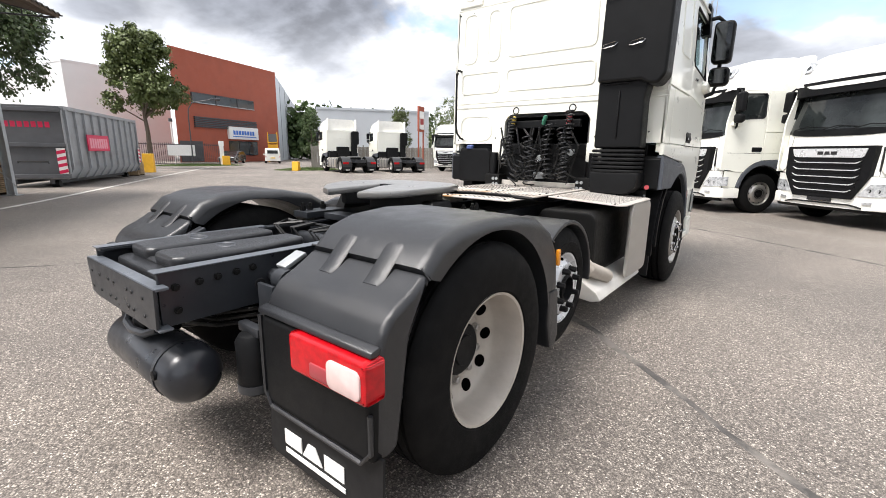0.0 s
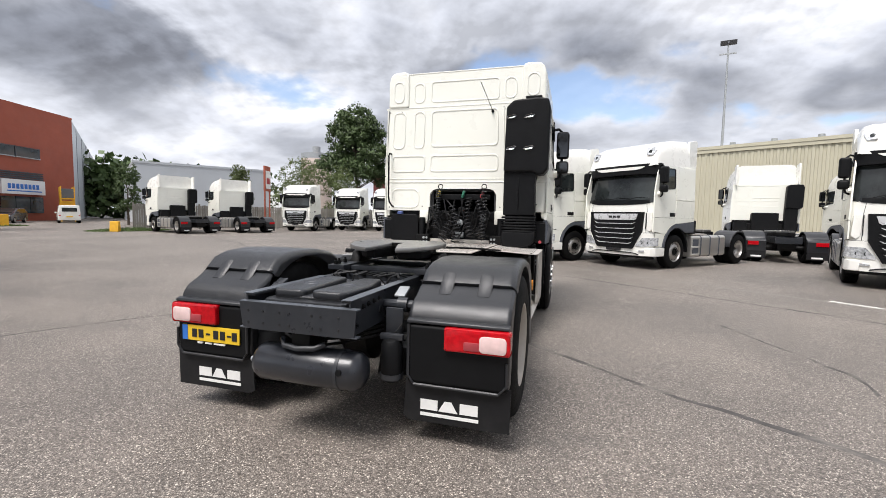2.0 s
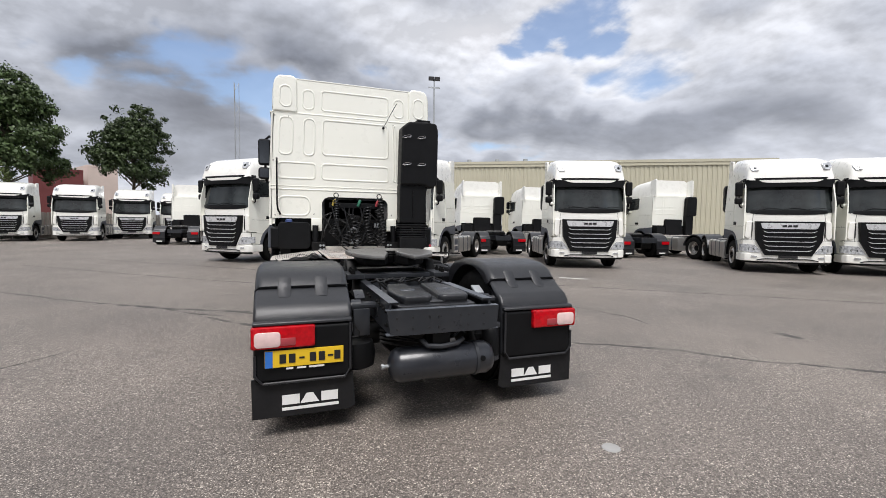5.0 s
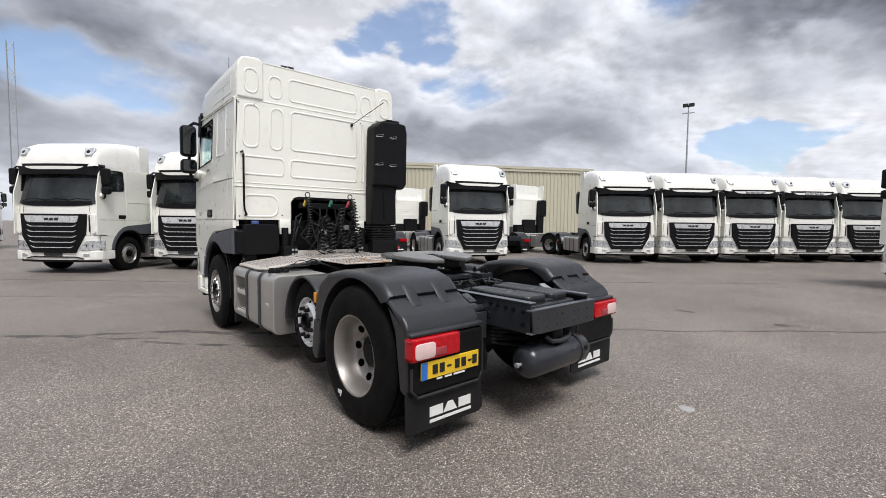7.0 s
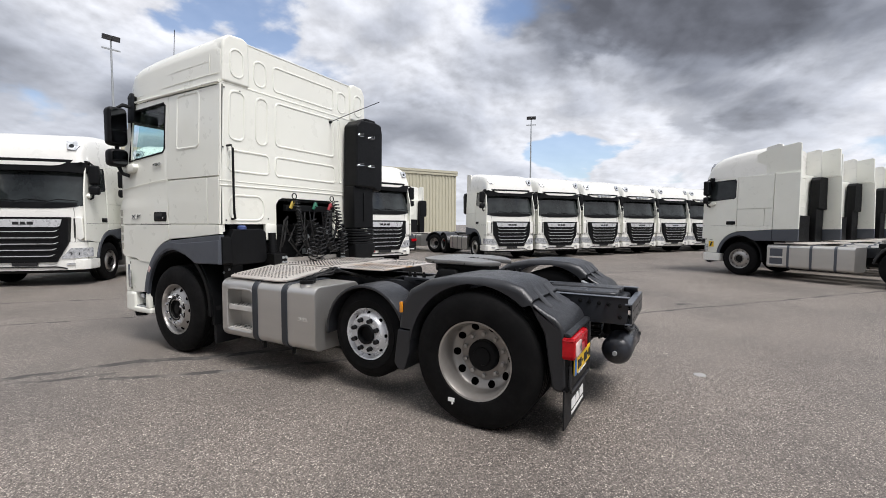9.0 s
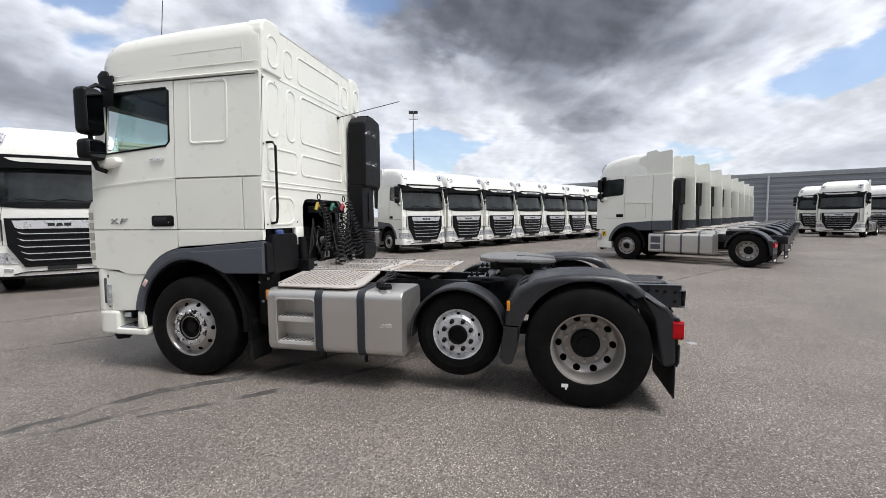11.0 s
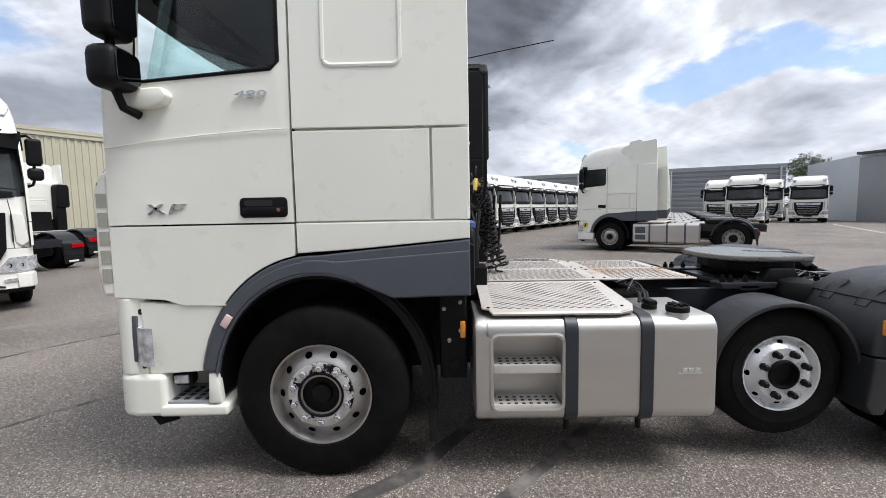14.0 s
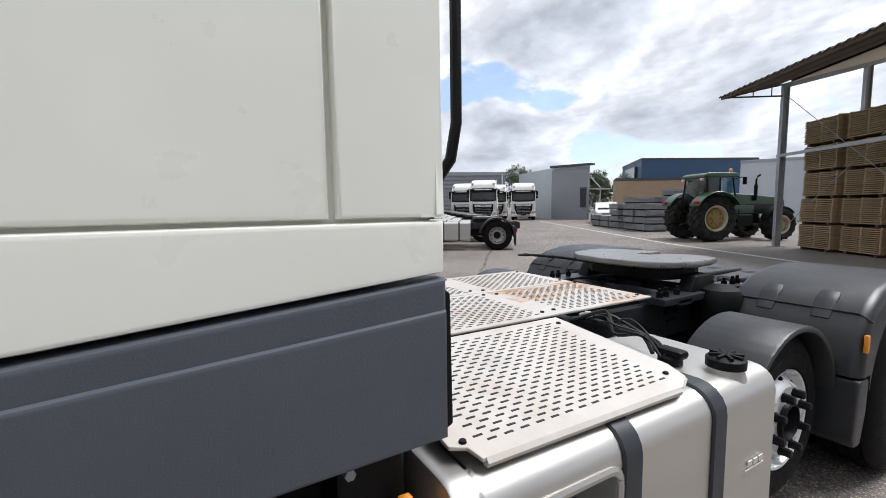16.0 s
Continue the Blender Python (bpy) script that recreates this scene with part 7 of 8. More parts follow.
slab_block("brick_shed", "low red brick building behind the trees", [(-24.6, 51.1), (-21.0, 52.5), (-24, 60), (-28, 58)], 6.4, DARK_RED, DARK_RED)
slab_block("plaster_house", "pale pinkish plastered building behind the trees", [(-22.6, 58.3), (-20.0, 59.3), (-23, 67), (-27, 65)], 7.6, PALE_PLASTER, PALE_PLASTER)
silo = thing("silo", "tall pale storage silo beyond the yard", "silo")
part("silo_body", lathe([(0, 2.7), (11.2, 2.7), (12.6, 0.5), (12.6, 0)], "z", (-43.4, 66.4, 0), 28), PALE_PLASTER, silo)
part("silo_cap", lathe([(12.5, 0.7), (13.5, 0.7), (13.5, 0)], "z", (-43.4, 66.4, 0), 12), GALV, silo)
part("roof_rail", lathe([(11.2, 2.68), (12.2, 2.68), (12.2, 2.64), (11.2, 2.64)], "z", (-43.4, 66.4, 0), 28), GALV, silo)

# southern edge: shed, blue hall, brown workshop
SC, SR, SL = (33.7, -31.5), (29.6, -32.7), (43.0, -34.6)
sh = slab_block("store_shed", "pale grey sheet shed with flat dark roof", [SL, SC, SR, (38.9, -35.8)], 5.35, LIGHT_SHEET, LIGHT_SHEET)
part("front_wall", on_facade(SR, SC, 0.02, 0.0, 4.2, 5.3, 0.06), GREY_SHEET, sh, "grey profiled gable wall")
part("flat_roof", on_facade(SR, SC, -0.4, 5.60, 4.75, 0.2, 0.35, 0.5), DARK_FRAME, sh, "flat overhanging dark roof")
part("door", on_facade(SR, SC, 0.15, 1.25, 0.75, 2.1, 0.10), DARK_FRAME, sh)
landing = part("landing", on_facade(SR, SC, -0.5, 1.1, 1.6, 0.12, 0.9), GALV, sh)
for k in range(6):
    part("stair_tread", on_facade(SR, SC, 1.15 + 0.24 * k, 0.95 - 0.17 * k, 0.24, 0.05, 0.9, -0.1), GALV, landing)
for k in range(5):
    part("stair_post", on_facade(SR, SC, -0.45 + 0.62 * k, 0.0, 0.05, 2.1 - (0.0 if k < 3 else 0.45 * (k - 2)), 0.92, -0.87), GALV, landing)
part("awning", prism([SR, (28.4, -33.0), (29.6, -36.0), (30.7, -35.6)], "z", 3.15, 3.25), GALV, sh)
part("awning_stay", rod((29.4, -32.6, 4.4), (28.4, -33.0, 3.25), 0.04, 6), GALV, sh)
part("awning_post", rod((28.45, -33.0, 0.0), (28.45, -33.0, 3.2), 0.05, 6), GALV, sh)
bl = slab_block("blue_hall", "long dark blue sheet hall", [(28.0, -38.9), (22.0, -50.6), (31.0, -56.0), (36.0, -46.3)], 6.2, BLUE_SHEET, DARK_FRAME)
part("window", on_facade((28.0, -38.9), (36.0, -46.3), 2.0, 3.3, 5.5, 2.4, 0.1), WINDOW, bl)
slab_block("workshop", "low tan brick workshop with flat roof", [(23.9, -29.5), (20.0, -35.6), (22.6, -38.6), (26.5, -32.5)], 3.6, BROWN_WALL, DARK_FRAME)
slab_block("grey_annex", "low pale grey annex beside the workshop", [(17.6, -37.6), (8.0, -41.0), (12, -50), (20, -46)], 4.9, LIGHT_SHEET, GALV)

# ---------- masts ----------


def light_mast(x, y, h, turn, label):
    m = thing("light_mast", label, "lamp post", "yard light masts", m=pose(x, y, 0, 0, 0, turn))
    part("pole", rod((0, 0, 0), (0, 0, h), 0.14, 12, 0.06), GALV, m)
    part("cross_arm", box(-0.6, 0.6, -0.05, 0.05, h - 0.9, h - 0.8), GALV, m)
    for s in (-1, 1):
        part("floodlight", moved(box(-0.28, 0.28, -0.1, 0.12, -0.2, 0.2, 0.03), Matrix.Translation((s * 0.3, -0.1, h)) @ pose(0, 0, 0, 20, 0, 0)), DARK_FRAME, m)
    return m


light_mast(13.24, 38.8, 16.1, -10, "tall grey yard light mast with floodlights")
light_mast(50.4, 16.9, 15.2, -70, "tall grey yard light mast with floodlights")
lat = thing("lattice_mast", "thin lattice radio mast behind the yard", "mast", m=pose(-6.8, 58, 0))
for a in range(3):
    c, s_ = math.cos(math.tau * a / 3) * 0.35, math.sin(math.tau * a / 3) * 0.35
    part("mast_leg", rod((c, s_, 0), (c, s_, 19), 0.04, 6), GALV, lat)
for k in range(18):
    a0, a1 = math.tau * (k % 3) / 3, math.tau * ((k + 1) % 3) / 3
    part("brace", rod((math.cos(a0) * 0.35, math.sin(a0) * 0.35, k * 1.05), (math.cos(a1) * 0.35, math.sin(a1) * 0.35, k * 1.05 + 1.05), 0.025, 5), GALV, lat)
sg = thing("pylon_sign", "red and white advertising sign on steel posts", "sign", m=pose(-23.5, 28.2, 0, 0, 0, 108))
for s in (-1, 1):
    part("post", rod((s * 0.52, 0, 0), (s * 0.52, 0, 5.4), 0.07, 8), BRICK_RED, sg)
part("board", box(-0.6, 0.6, -0.08, 0.08, 3.3, 5.4, 0.02), BRICK_RED, sg)
part("board_face", box(-0.5, 0.5, -0.1, -0.078, 3.5, 5.0), WHITE_MARK, sg)
part("board_mark", box(-0.35, 0.35, -0.106, -0.098, 3.9, 4.4), RED_PART, sg)

# ---------- trees ----------
BARK = material("grey_brown_bark", (0.10, 0.08, 0.06), 0.9, vary=0.25, scale=6, bump=0.6, bump_scale=25)
LEAF = material("maple_leaves", (0.048, 0.078, 0.022), 0.6, vary=0.3, scale=0.8, random_tone=0.45)
LEAF_PALE = material("pale_green_leaves", (0.095, 0.125, 0.034), 0.6, vary=0.3, scale=0.8, random_tone=0.4)


def tree(x, y, h, width, seed, label, mat=None, leaves=3600, base=0.28, lobes=9):
    """A broadleaf tree: tapered trunk, limbs, and a crown of leaf clumps round them."""
    rng = random.Random(seed)
    t = thing("tree", label, "tree", "trees round the yard", m=pose(x, y, 0))
    trunk_top = h * 0.62
    pts = [(rng.uniform(-0.15, 0.15) * i / 5, rng.uniform(-0.15, 0.15) * i / 5, trunk_top * i / 5) for i in range(6)]
    bms = []
    for i in range(5):
        bms.append(rod(pts[i], pts[i + 1], 0.26 * (1 - i / 7) * h / 14, 8, 0.26 * (1 - (i + 1) / 7) * h / 14))
    part("trunk", merged(*bms), BARK, t)
    centres = [(Vector((0, 0, h * 0.80)), width * 0.34), (Vector((0.06 * width, -0.05 * width, h * 0.60)), width * 0.38), (Vector((-0.08 * width, 0.05 * width, h * 0.70)), width * 0.38), (Vector((0.05 * width, 0.08 * width, h * 0.72)), width * 0.36)]
    limbs = []
    for k in range(lobes):
        a = math.tau * k / lobes + rng.uniform(-0.3, 0.3)
        z = h * rng.uniform(base + 0.14, 0.84)
        reach = width * 0.5 * rng.uniform(0.45, 0.78) * (1.0 if z < h * 0.7 else 0.6)
        c = Vector((math.cos(a) * reach, math.sin(a) * reach, z))
        centres.append((c, width * rng.uniform(0.15, 0.25)))
        limbs.append(rod((0, 0, z * 0.72), c, 0.07 * h / 14, 6, 0.02))
    for limb in limbs:
        part("limb", limb, BARK, t)
    # each lobe carries many small tufts on its outside
    tufts = []
    for c, r in centres:
        for k in range(max(7, int(26 * (r / width) / 0.3))):
            d = Vector((rng.gauss(0, 1), rng.gauss(0, 1), rng.gauss(0.25, 1))).normalized()
            tufts.append((c + Vector((d.x, d.y, d.z * 0.9)) * r * rng.uniform(0.70, 1.10), width * rng.uniform(0.045, 0.095)))
    verts, faces = [], []
    for i in range(int(leaves * 3.4)):
        c, r = tufts[rng.randrange(len(tufts))] if rng.random() < 0.82 else centres[rng.randrange(len(centres))]
        d = Vector((rng.gauss(0, 1), rng.gauss(0, 1), rng.gauss(0, 1))).normalized()
        p = c + Vector((d.x, d.y, d.z * 0.75)) * r * (rng.random() ** 0.4) * rng.uniform(0.8, 1.25)
        size = rng.uniform(0.09, 0.18) * h / 14
        n = (d + Vector((rng.uniform(-0.7, 0.7), rng.uniform(-0.7, 0.7), rng.uniform(-0.2, 0.9)))).normalized()
        s = n.cross(Vector((rng.random(), rng.random(), 0.3))).normalized() * size
        w = n.cross(s).normalized() * size * 0.75
        k0 = len(verts)
        verts += [p - s, p + w * 0.9, p + s, p - w * 0.9]
        faces.append((k0, k0 + 1, k0 + 2, k0 + 3))
    me = bpy.data.meshes.new("crown")
    me.from_pydata([tuple(v) for v in verts], [], faces)
    me.materials.append(mat or LEAF)
    part("crown", me, None, t, "dense green foliage")
    return t


tree(-22.3, 42.0, 13.9, 7.4, 3, "tall dark green broadleaf tree behind the trucks", leaves=9000, lobes=20)
tree(-14.8, 46.0, 13.0, 6.3, 4, "rounded dark green broadleaf tree behind the trucks", leaves=7000, lobes=17)
tree(-37.4, 11.8, 11.1, 5.3, 5, "full green maple beside the drive", LEAF_PALE, leaves=7000, lobes=17)
tree(-30.5, 2.3, 11.0, 7.5, 6, "green tree behind the grey container", LEAF, leaves=4500, lobes=10)
tree(-25.0, 35.0, 6.9, 5.5, 7, "loose pale green shrubby tree behind the fence", LEAF_PALE, leaves=3000, base=0.05)
tree(-31.0, 33.5, 7.0, 2.4, 8, "young slim green tree", LEAF_PALE, leaves=1500, base=0.15)
tree(-39.9, 28.6, 6.6, 2.4, 9, "dense green tree beside the grey hall", LEAF, leaves=3200, base=0.08)
tree(-22.0, 37.5, 6.4, 4.5, 10, "loose pale green shrubby tree behind the fence", LEAF_PALE, leaves=2600, base=0.05)
tree(51.5, -41.5, 7.6, 5.5, 11, "dark green tree beyond the grey warehouse", leaves=3000, base=0.1)
tree(46.5, -53.6, 6.6, 6.0, 12, "dark green tree beyond the sheds", leaves=10000, base=0.02, lobes=22)
tree(42.5, -57.0, 6.4, 6.0, 13, "dark green tree beyond the sheds", leaves=10000, base=0.02, lobes=22)
tree(37.0, -60.0, 6.2, 6.0, 15, "dark green tree beyond the sheds", leaves=10000, base=0.02, lobes=22)


def treeline(name, a, b, h, seed, n):
    rng = random.Random(seed)
    verts, faces = [], []
    a, b = Vector((*a, 0)), Vector((*b, 0))
    for i in range(n):
        t = rng.random()
        p = a.lerp(b, t) + Vector((rng.uniform(-3, 3), rng.uniform(-3, 3), 0))
        top = h * (0.75 + 0.25 * math.sin(t * 37 + seed) * math.sin(t * 11))
        p.z = top * rng.random() ** 0.6
        size = rng.uniform(0.4, 0.9)
        n_ = Vector((rng.uniform(-1, 1), rng.uniform(-1, 1), rng.uniform(0, 1))).normalized()
        s = n_.cross(Vector((rng.random(), rng.random(), 0.3))).normalized() * size
        w = n_.cross(s).normalized() * size * 0.8
        k0 = len(verts)
        verts += [tuple(p - s), tuple(p + w), tuple(p + s), tuple(p - w)]
        faces.append((k0, k0 + 1, k0 + 2, k0 + 3))
    me = bpy.data.meshes.new(name)
    me.from_pydata(verts, [], faces)
    me.materials.append(LEAF)
    return tagged(new(name, me), "far belt of dark green trees", "trees", kind="stuff")


treeline("far_trees", (-150, 112), (-85, 108), 15, 2, 2600)
treeline("far_trees", (-80, 49), (-68, 64), 11.5, 3, 3200)

# ---------- open timber store along the southern edge ----------
STORE = Matrix(((-0.818, -0.575, 0, 5.27), (0.575, -0.818, 0, -14.36), (0, 0, 1, 0), (0, 0, 0, 1)))
SOFFIT = material("cream_roof_lining", (0.70, 0.65, 0.53), 0.8, vary=0.06, scale=1)
ROOF_DARK = material("dark_fibre_cement_sheet", (0.055, 0.048, 0.042), 0.85, vary=0.2, scale=3, dirt=(0.12, 0.11, 0.08), dirt_amount=0.5, dirt_scale=2)
WOOD = material("brown_treated_boards", (0.36, 0.255, 0.145), 0.8, vary=0.25, scale=9, random_tone=0.25, bump=0.3, bump_scale=60, stretch=(0.4, 1, 4))
WOOD_DARK = material("damp_dark_timber", (0.075, 0.05, 0.03), 0.85, vary=0.2, scale=6)
WRAP = material("grey_foil_wrap", (0.17, 0.18, 0.19), 0.42, vary=0.2, scale=4, bump=0.6, bump_scale=9, random_tone=0.2)
SLAB = material("grey_concrete_elements", (0.20, 0.205, 0.21), 0.75, vary=0.15, scale=5, random_tone=0.2)
LEAF_GREEN = material("tractor_green_paint", (0.014, 0.056, 0.022), 0.35, vary=0.12, scale=4, coat=0.3, dirt=(0.05, 0.065, 0.04), dirt_amount=0.2, dirt_scale=5)
HUB_YELLOW = material("dusty_yellow_rim_paint", (0.26, 0.18, 0.04), 0.55, vary=0.15, scale=6, dirt=(0.30, 0.25, 0.17), dirt_amount=0.5, dirt_scale=5)
RIM_CREAM = material("pale_rim_edge", (0.52, 0.45, 0.33), 0.6, vary=0.1, scale=6)
CONT_GREY = material("grey_container_paint", (0.30, 0.315, 0.33), 0.55, vary=0.08, scale=2, dirt=(0.20, 0.17, 0.14), dirt_amount=0.4, dirt_scale=3)
CONT_DARK = material("dark_grey_container_paint", (0.10, 0.105, 0.115), 0.55, vary=0.1, scale=3)
SIGN_RED = material("sign_red", (0.60, 0.02, 0.08), 0.45, vary=0.05)
SIGN_PINK = material("faded_sign_pink", (0.72, 0.30, 0.36), 0.5, vary=0.1, scale=8)
ORANGE = material("yellow_painted_concrete", (0.75, 0.40, 0.02), 0.6, vary=0.1, scale=5)
GRASS = material("verge_grass", (0.07, 0.11, 0.03), 0.8, vary=0.4, scale=9, random_tone=0.4)


def eave(y):
    return 5.26 + 0.235 * (y + 1.9)


def build_canopy():
    c = thing("timber_canopy", "open steel canopy with sloping dark sheet roof over timber", "canopy", m=STORE)
    bays = [0.0, 6.7, 13.4, 20.0, 26.6]
    for s in bays:
        for y in (0.0, 2.6, 6.4):
            h = eave(y) - 0.16
            web = merged(box(s - 0.075, s + 0.075, y - 0.10, y - 0.085, 0.02, h), box(s - 0.075, s + 0.075, y + 0.085, y + 0.10, 0.02, h), box(s - 0.006, s + 0.006, y - 0.1, y + 0.1, 0.02, h))
            p = part("post", web, GALV, c)
            part("base_plate", box(s - 0.19, s + 0.19, y - 0.19, y + 0.19, 0.0, 0.025), GALV, p)
        part("roof_beam", prism([(-0.1, eave(-0.1) - 0.24), (7.5, eave(7.5) - 0.24), (7.5, eave(7.5) - 0.08), (-0.1, eave(-0.1) - 0.08)], "x", s - 0.06, s + 0.06), GALV, c)
        arm = merged(rod((s, -0.1, 5.20), (s, -1.85, 5.20), 0.028, 6), rod((s, -0.1, eave(-0.1) - 0.1), (s, -1.85, 5.23), 0.028, 6), rod((s, -1.05, 5.20), (s, -1.05, 5.38), 0.018, 6), rod((s, -0.45, 5.20), (s, -0.45, 5.51), 0.018, 6))
        part("eave_bracket", arm, DARK_FRAME, c)
    for y in (-1.7, -0.9, 0.4, 1.8, 3.2, 4.6, 6.0, 7.3):
        part("purlin", box(-0.3, 26.5, y - 0.04, y + 0.04, eave(y) - 0.08, eave(y) + 0.005), WOOD_DARK, c)
    # waved sheets, one strip a sheet, each lapping the next
    n = 24
    for k in range(n):
        s0, s1 = -0.4 + 27.1 * k / n, -0.4 + 27.1 * (k + 1) / n
        prof = []
        for i in range(13):
            s = s0 + (s1 - s0 + 0.03) * i / 12
            prof.append((s, 0.028 * math.sin(i * math.pi / 1.5)))
        bm = bmesh.new()
        a = [bm.verts.new((s, -1.98, eave(-1.98) + 0.06 + w + 0.006 * (k % 2))) for s, w in prof]
        b = [bm.verts.new((s, 7.7, eave(7.7) + 0.06 + w + 0.006 * (k % 2))) for s, w in prof]
        a2 = [bm.verts.new(v.co - Vector((0, 0, 0.035))) for v in a]
        b2 = [bm.verts.new(v.co - Vector((0, 0, 0.035))) for v in b]
        for i in range(12):
            bm.faces.new((a[i], a[i + 1], b[i + 1], b[i]))
            bm.faces.new((a2[i], b2[i], b2[i + 1], a2[i + 1]))
            bm.faces.new((a[i], a2[i], a2[i + 1], a[i + 1]))
        part("roof_sheet", bm, ROOF_DARK, c)
    part("soffit", prism([(0.15, eave(0.15) - 0.10), (7.4, eave(7.4) - 0.10), (7.4, eave(7.4) - 0.085), (0.15, eave(0.15) - 0.085)], "x", -0.2, 26.5), SOFFIT, c, "pale cream roof lining")
    part("fascia", prism([(-1.95, 5.18), (-0.2, 5.59), (-0.2, 5.67), (-1.95, 5.28)], "x", -0.3, 26.6), WOOD_DARK, c, "dark weathered eave boards")
    part("rail", box(-0.05, 26.65, -0.15, -0.11, 3.12, 3.22), GALV, c)
    for s0, s1 in zip(bays, bays[1:]):
        part("cable", rod((s0, -0.12, 5.35), (s1, -0.12, 0.3), 0.011, 5), GALV, c)
        part("cable", rod((s0, -0.125, 0.3), (s1, -0.125, 5.35), 0.011, 5), GALV, c)


build_canopy()


def bundle(m, seed, deep=1.9, wide=1.36):
    rng = random.Random(seed)
    t = thing("timber_bundle", "bundle of thin brown fence boards stacked under canopy", "timber", "timber bundles under the canopy", m=m)
    for k in range(2):
        x = 0.12 + (wide - 0.34) * k
        part("bearer", box(x, x + 0.1, 0.02, deep - 0.02, 0.0, 0.085), WOOD_DARK, t)
    for k in range(13):
        o = part("board_layer", BOARD, None, t)
        o.location = (rng.uniform(-0.014, 0.014), rng.uniform(-0.015, 0.015), 0.088 + k * 0.0575)
    return t


BOARD = mesh_of("board_layer", merged(box(0.0, 1.36, 0, 1.9, 0.0, 0.026), box(0.02, 0.07, 0.015, 1.88, 0.026, 0.0575), box(0.66, 0.71, 0.015, 1.88, 0.026, 0.0575), box(1.29, 1.34, 0.015, 1.88, 0.026, 0.0575)), WOOD)
rng_b = random.Random(4)
for s0 in (0.72, 2.18, 3.64, 5.10, 21.4, 22.86, 24.32, 25.78):
    for k in range(5):
        bundle(STORE @ pose(s0 + rng_b.uniform(-0.02, 0.02), 0.25 + 0.10 * (s0 - 0.8 if s0 < 10 else 0) + rng_b.uniform(-0.02, 0.02), k * 0.838, 0, 0, rng_b.uniform(-0.5, 0.5)), int(s0 * 100) + k)


# ---------- farm tractor ----------
def build_tractor():
    t = thing("farm_tractor", "dark green farm tractor with dusty yellow wheel hubs", "tractor", m=pose(8.5, -15.2, 0, 0, 0, 154.7) @ Matrix.Diagonal((1.03, 1.05, 1.10, 1)))

    def agri_wheel(s, out, y, R, width, rim_r, lugs):
        c = (s * out, y, R)
        w2 = width / 2
        fl = lambda pr: [(s * a, r) for a, r in pr]
        w = part("wheel", lathe(fl([(-0.02, rim_r), (0.02, rim_r + 0.012), (0.02, rim_r - 0.03), (-0.03, rim_r - 0.06), (-0.12, rim_r - 0.08)]), "x", c, 40), RIM_CREAM, t, "pale worn wheel rim")
        part("disc", lathe(fl([(-0.12, rim_r - 0.075), (-0.10, rim_r * 0.72), (-0.03, rim_r * 0.66), (-0.02, rim_r * 0.42), (0.03, rim_r * 0.34), (0.04, 0.06), (0.03, 0.0)]), "x", c, 32), HUB_YELLOW, w, "dusty yellow wheel disc")
        part("tyre", lathe(fl([(0.0, rim_r - 0.01), (0.045, rim_r + 0.03), (0.07, R * 0.78), (0.05, R * 0.90), (0.0, R * 0.945), (-w2, R * 0.955), (-width, R * 0.945), (-width - 0.05, R * 0.9), (-width - 0.07, R * 0.78), (-width, rim_r)]), "x", c, 48), RUBBER_TREAD, w)
        lug = []
        for k in range(lugs):
            a = math.tau * k / lugs
            for side in (0, 1):
                aa = a + side * math.pi / lugs
                bm = bmesh.new()
                ring = []
                for u, da, top in ((0.03, 0.0, 0.99), (0.0, 0.02, 1.0), (-w2 * 0.95, 0.20, 1.0)):
                    for dd in (-0.045, 0.045):
                        for rr in (0.90 if u > 0.01 else 0.94, top):
                            x = s * (u if side == 0 else -width - u)
                            ang = aa + da + dd * (1.25 if rr < 0.95 else 0.8) * (0.8 / R)
                            ring.append(bm.verts.new((c[0] + x, c[1] + math.cos(ang) * R * rr, c[2] + math.sin(ang) * R * rr)))
                for i in (0, 4):
                    q = ring[i:i + 8]
                    for f in ((0, 1, 5, 4), (2, 6, 7, 3), (1, 3, 7, 5)):
                        bm.faces.new([q[j] for j in f])
                bm.faces.new((ring[0], ring[2], ring[3], ring[1]))
                bm.faces.new((ring[8], ring[9], ring[11], ring[10]))
                lug.append(bm)
        part("tread_lugs", merged(*lug), RUBBER_TREAD, w)
        for k in range(8):
            a = math.tau * k / 8
            part("wheel_nut", rod((c[0] + s * -0.03, c[1] + math.cos(a) * rim_r * 0.52, c[2] + math.sin(a) * rim_r * 0.52), (c[0] + s * 0.0, c[1] + math.cos(a) * rim_r * 0.52, c[2] + math.sin(a) * rim_r * 0.52), 0.018, 6), STEEL_DARK, w)
        return w

    for s in (1, -1):
        agri_wheel(s, 1.04, 0.0, 0.86, 0.50, 0.47, 20)
        agri_wheel(s, 1.05, 2.72, 0.60, 0.38, 0.34, 16)
    part("rear_axle", rod((-0.8, 0, 0.86), (0.8, 0, 0.86), 0.16, 14), STEEL_DARK, t)
    part("front_axle", merged(rod((-0.75, 2.72, 0.60), (0.75, 2.72, 0.60), 0.09, 10), box(-0.16, 0.16, 2.5, 2.95, 0.5, 0.82, 0.03)), LEAF_GREEN, t)
    part("gearbox", box(-0.3, 0.3, -0.35, 2.4, 0.62, 1.05, 0.06), STEEL_DARK, t)
    hood = prism([(1.05, 1.05), (3.35, 0.95), (3.42, 1.05), (3.40, 1.50), (3.25, 1.62), (2.2, 1.72), (1.05, 1.80)], "x", -0.40, 0.40, 0.07, 3)
    bon = part("bonnet", hood, LEAF_GREEN, t, "green sloping bonnet")
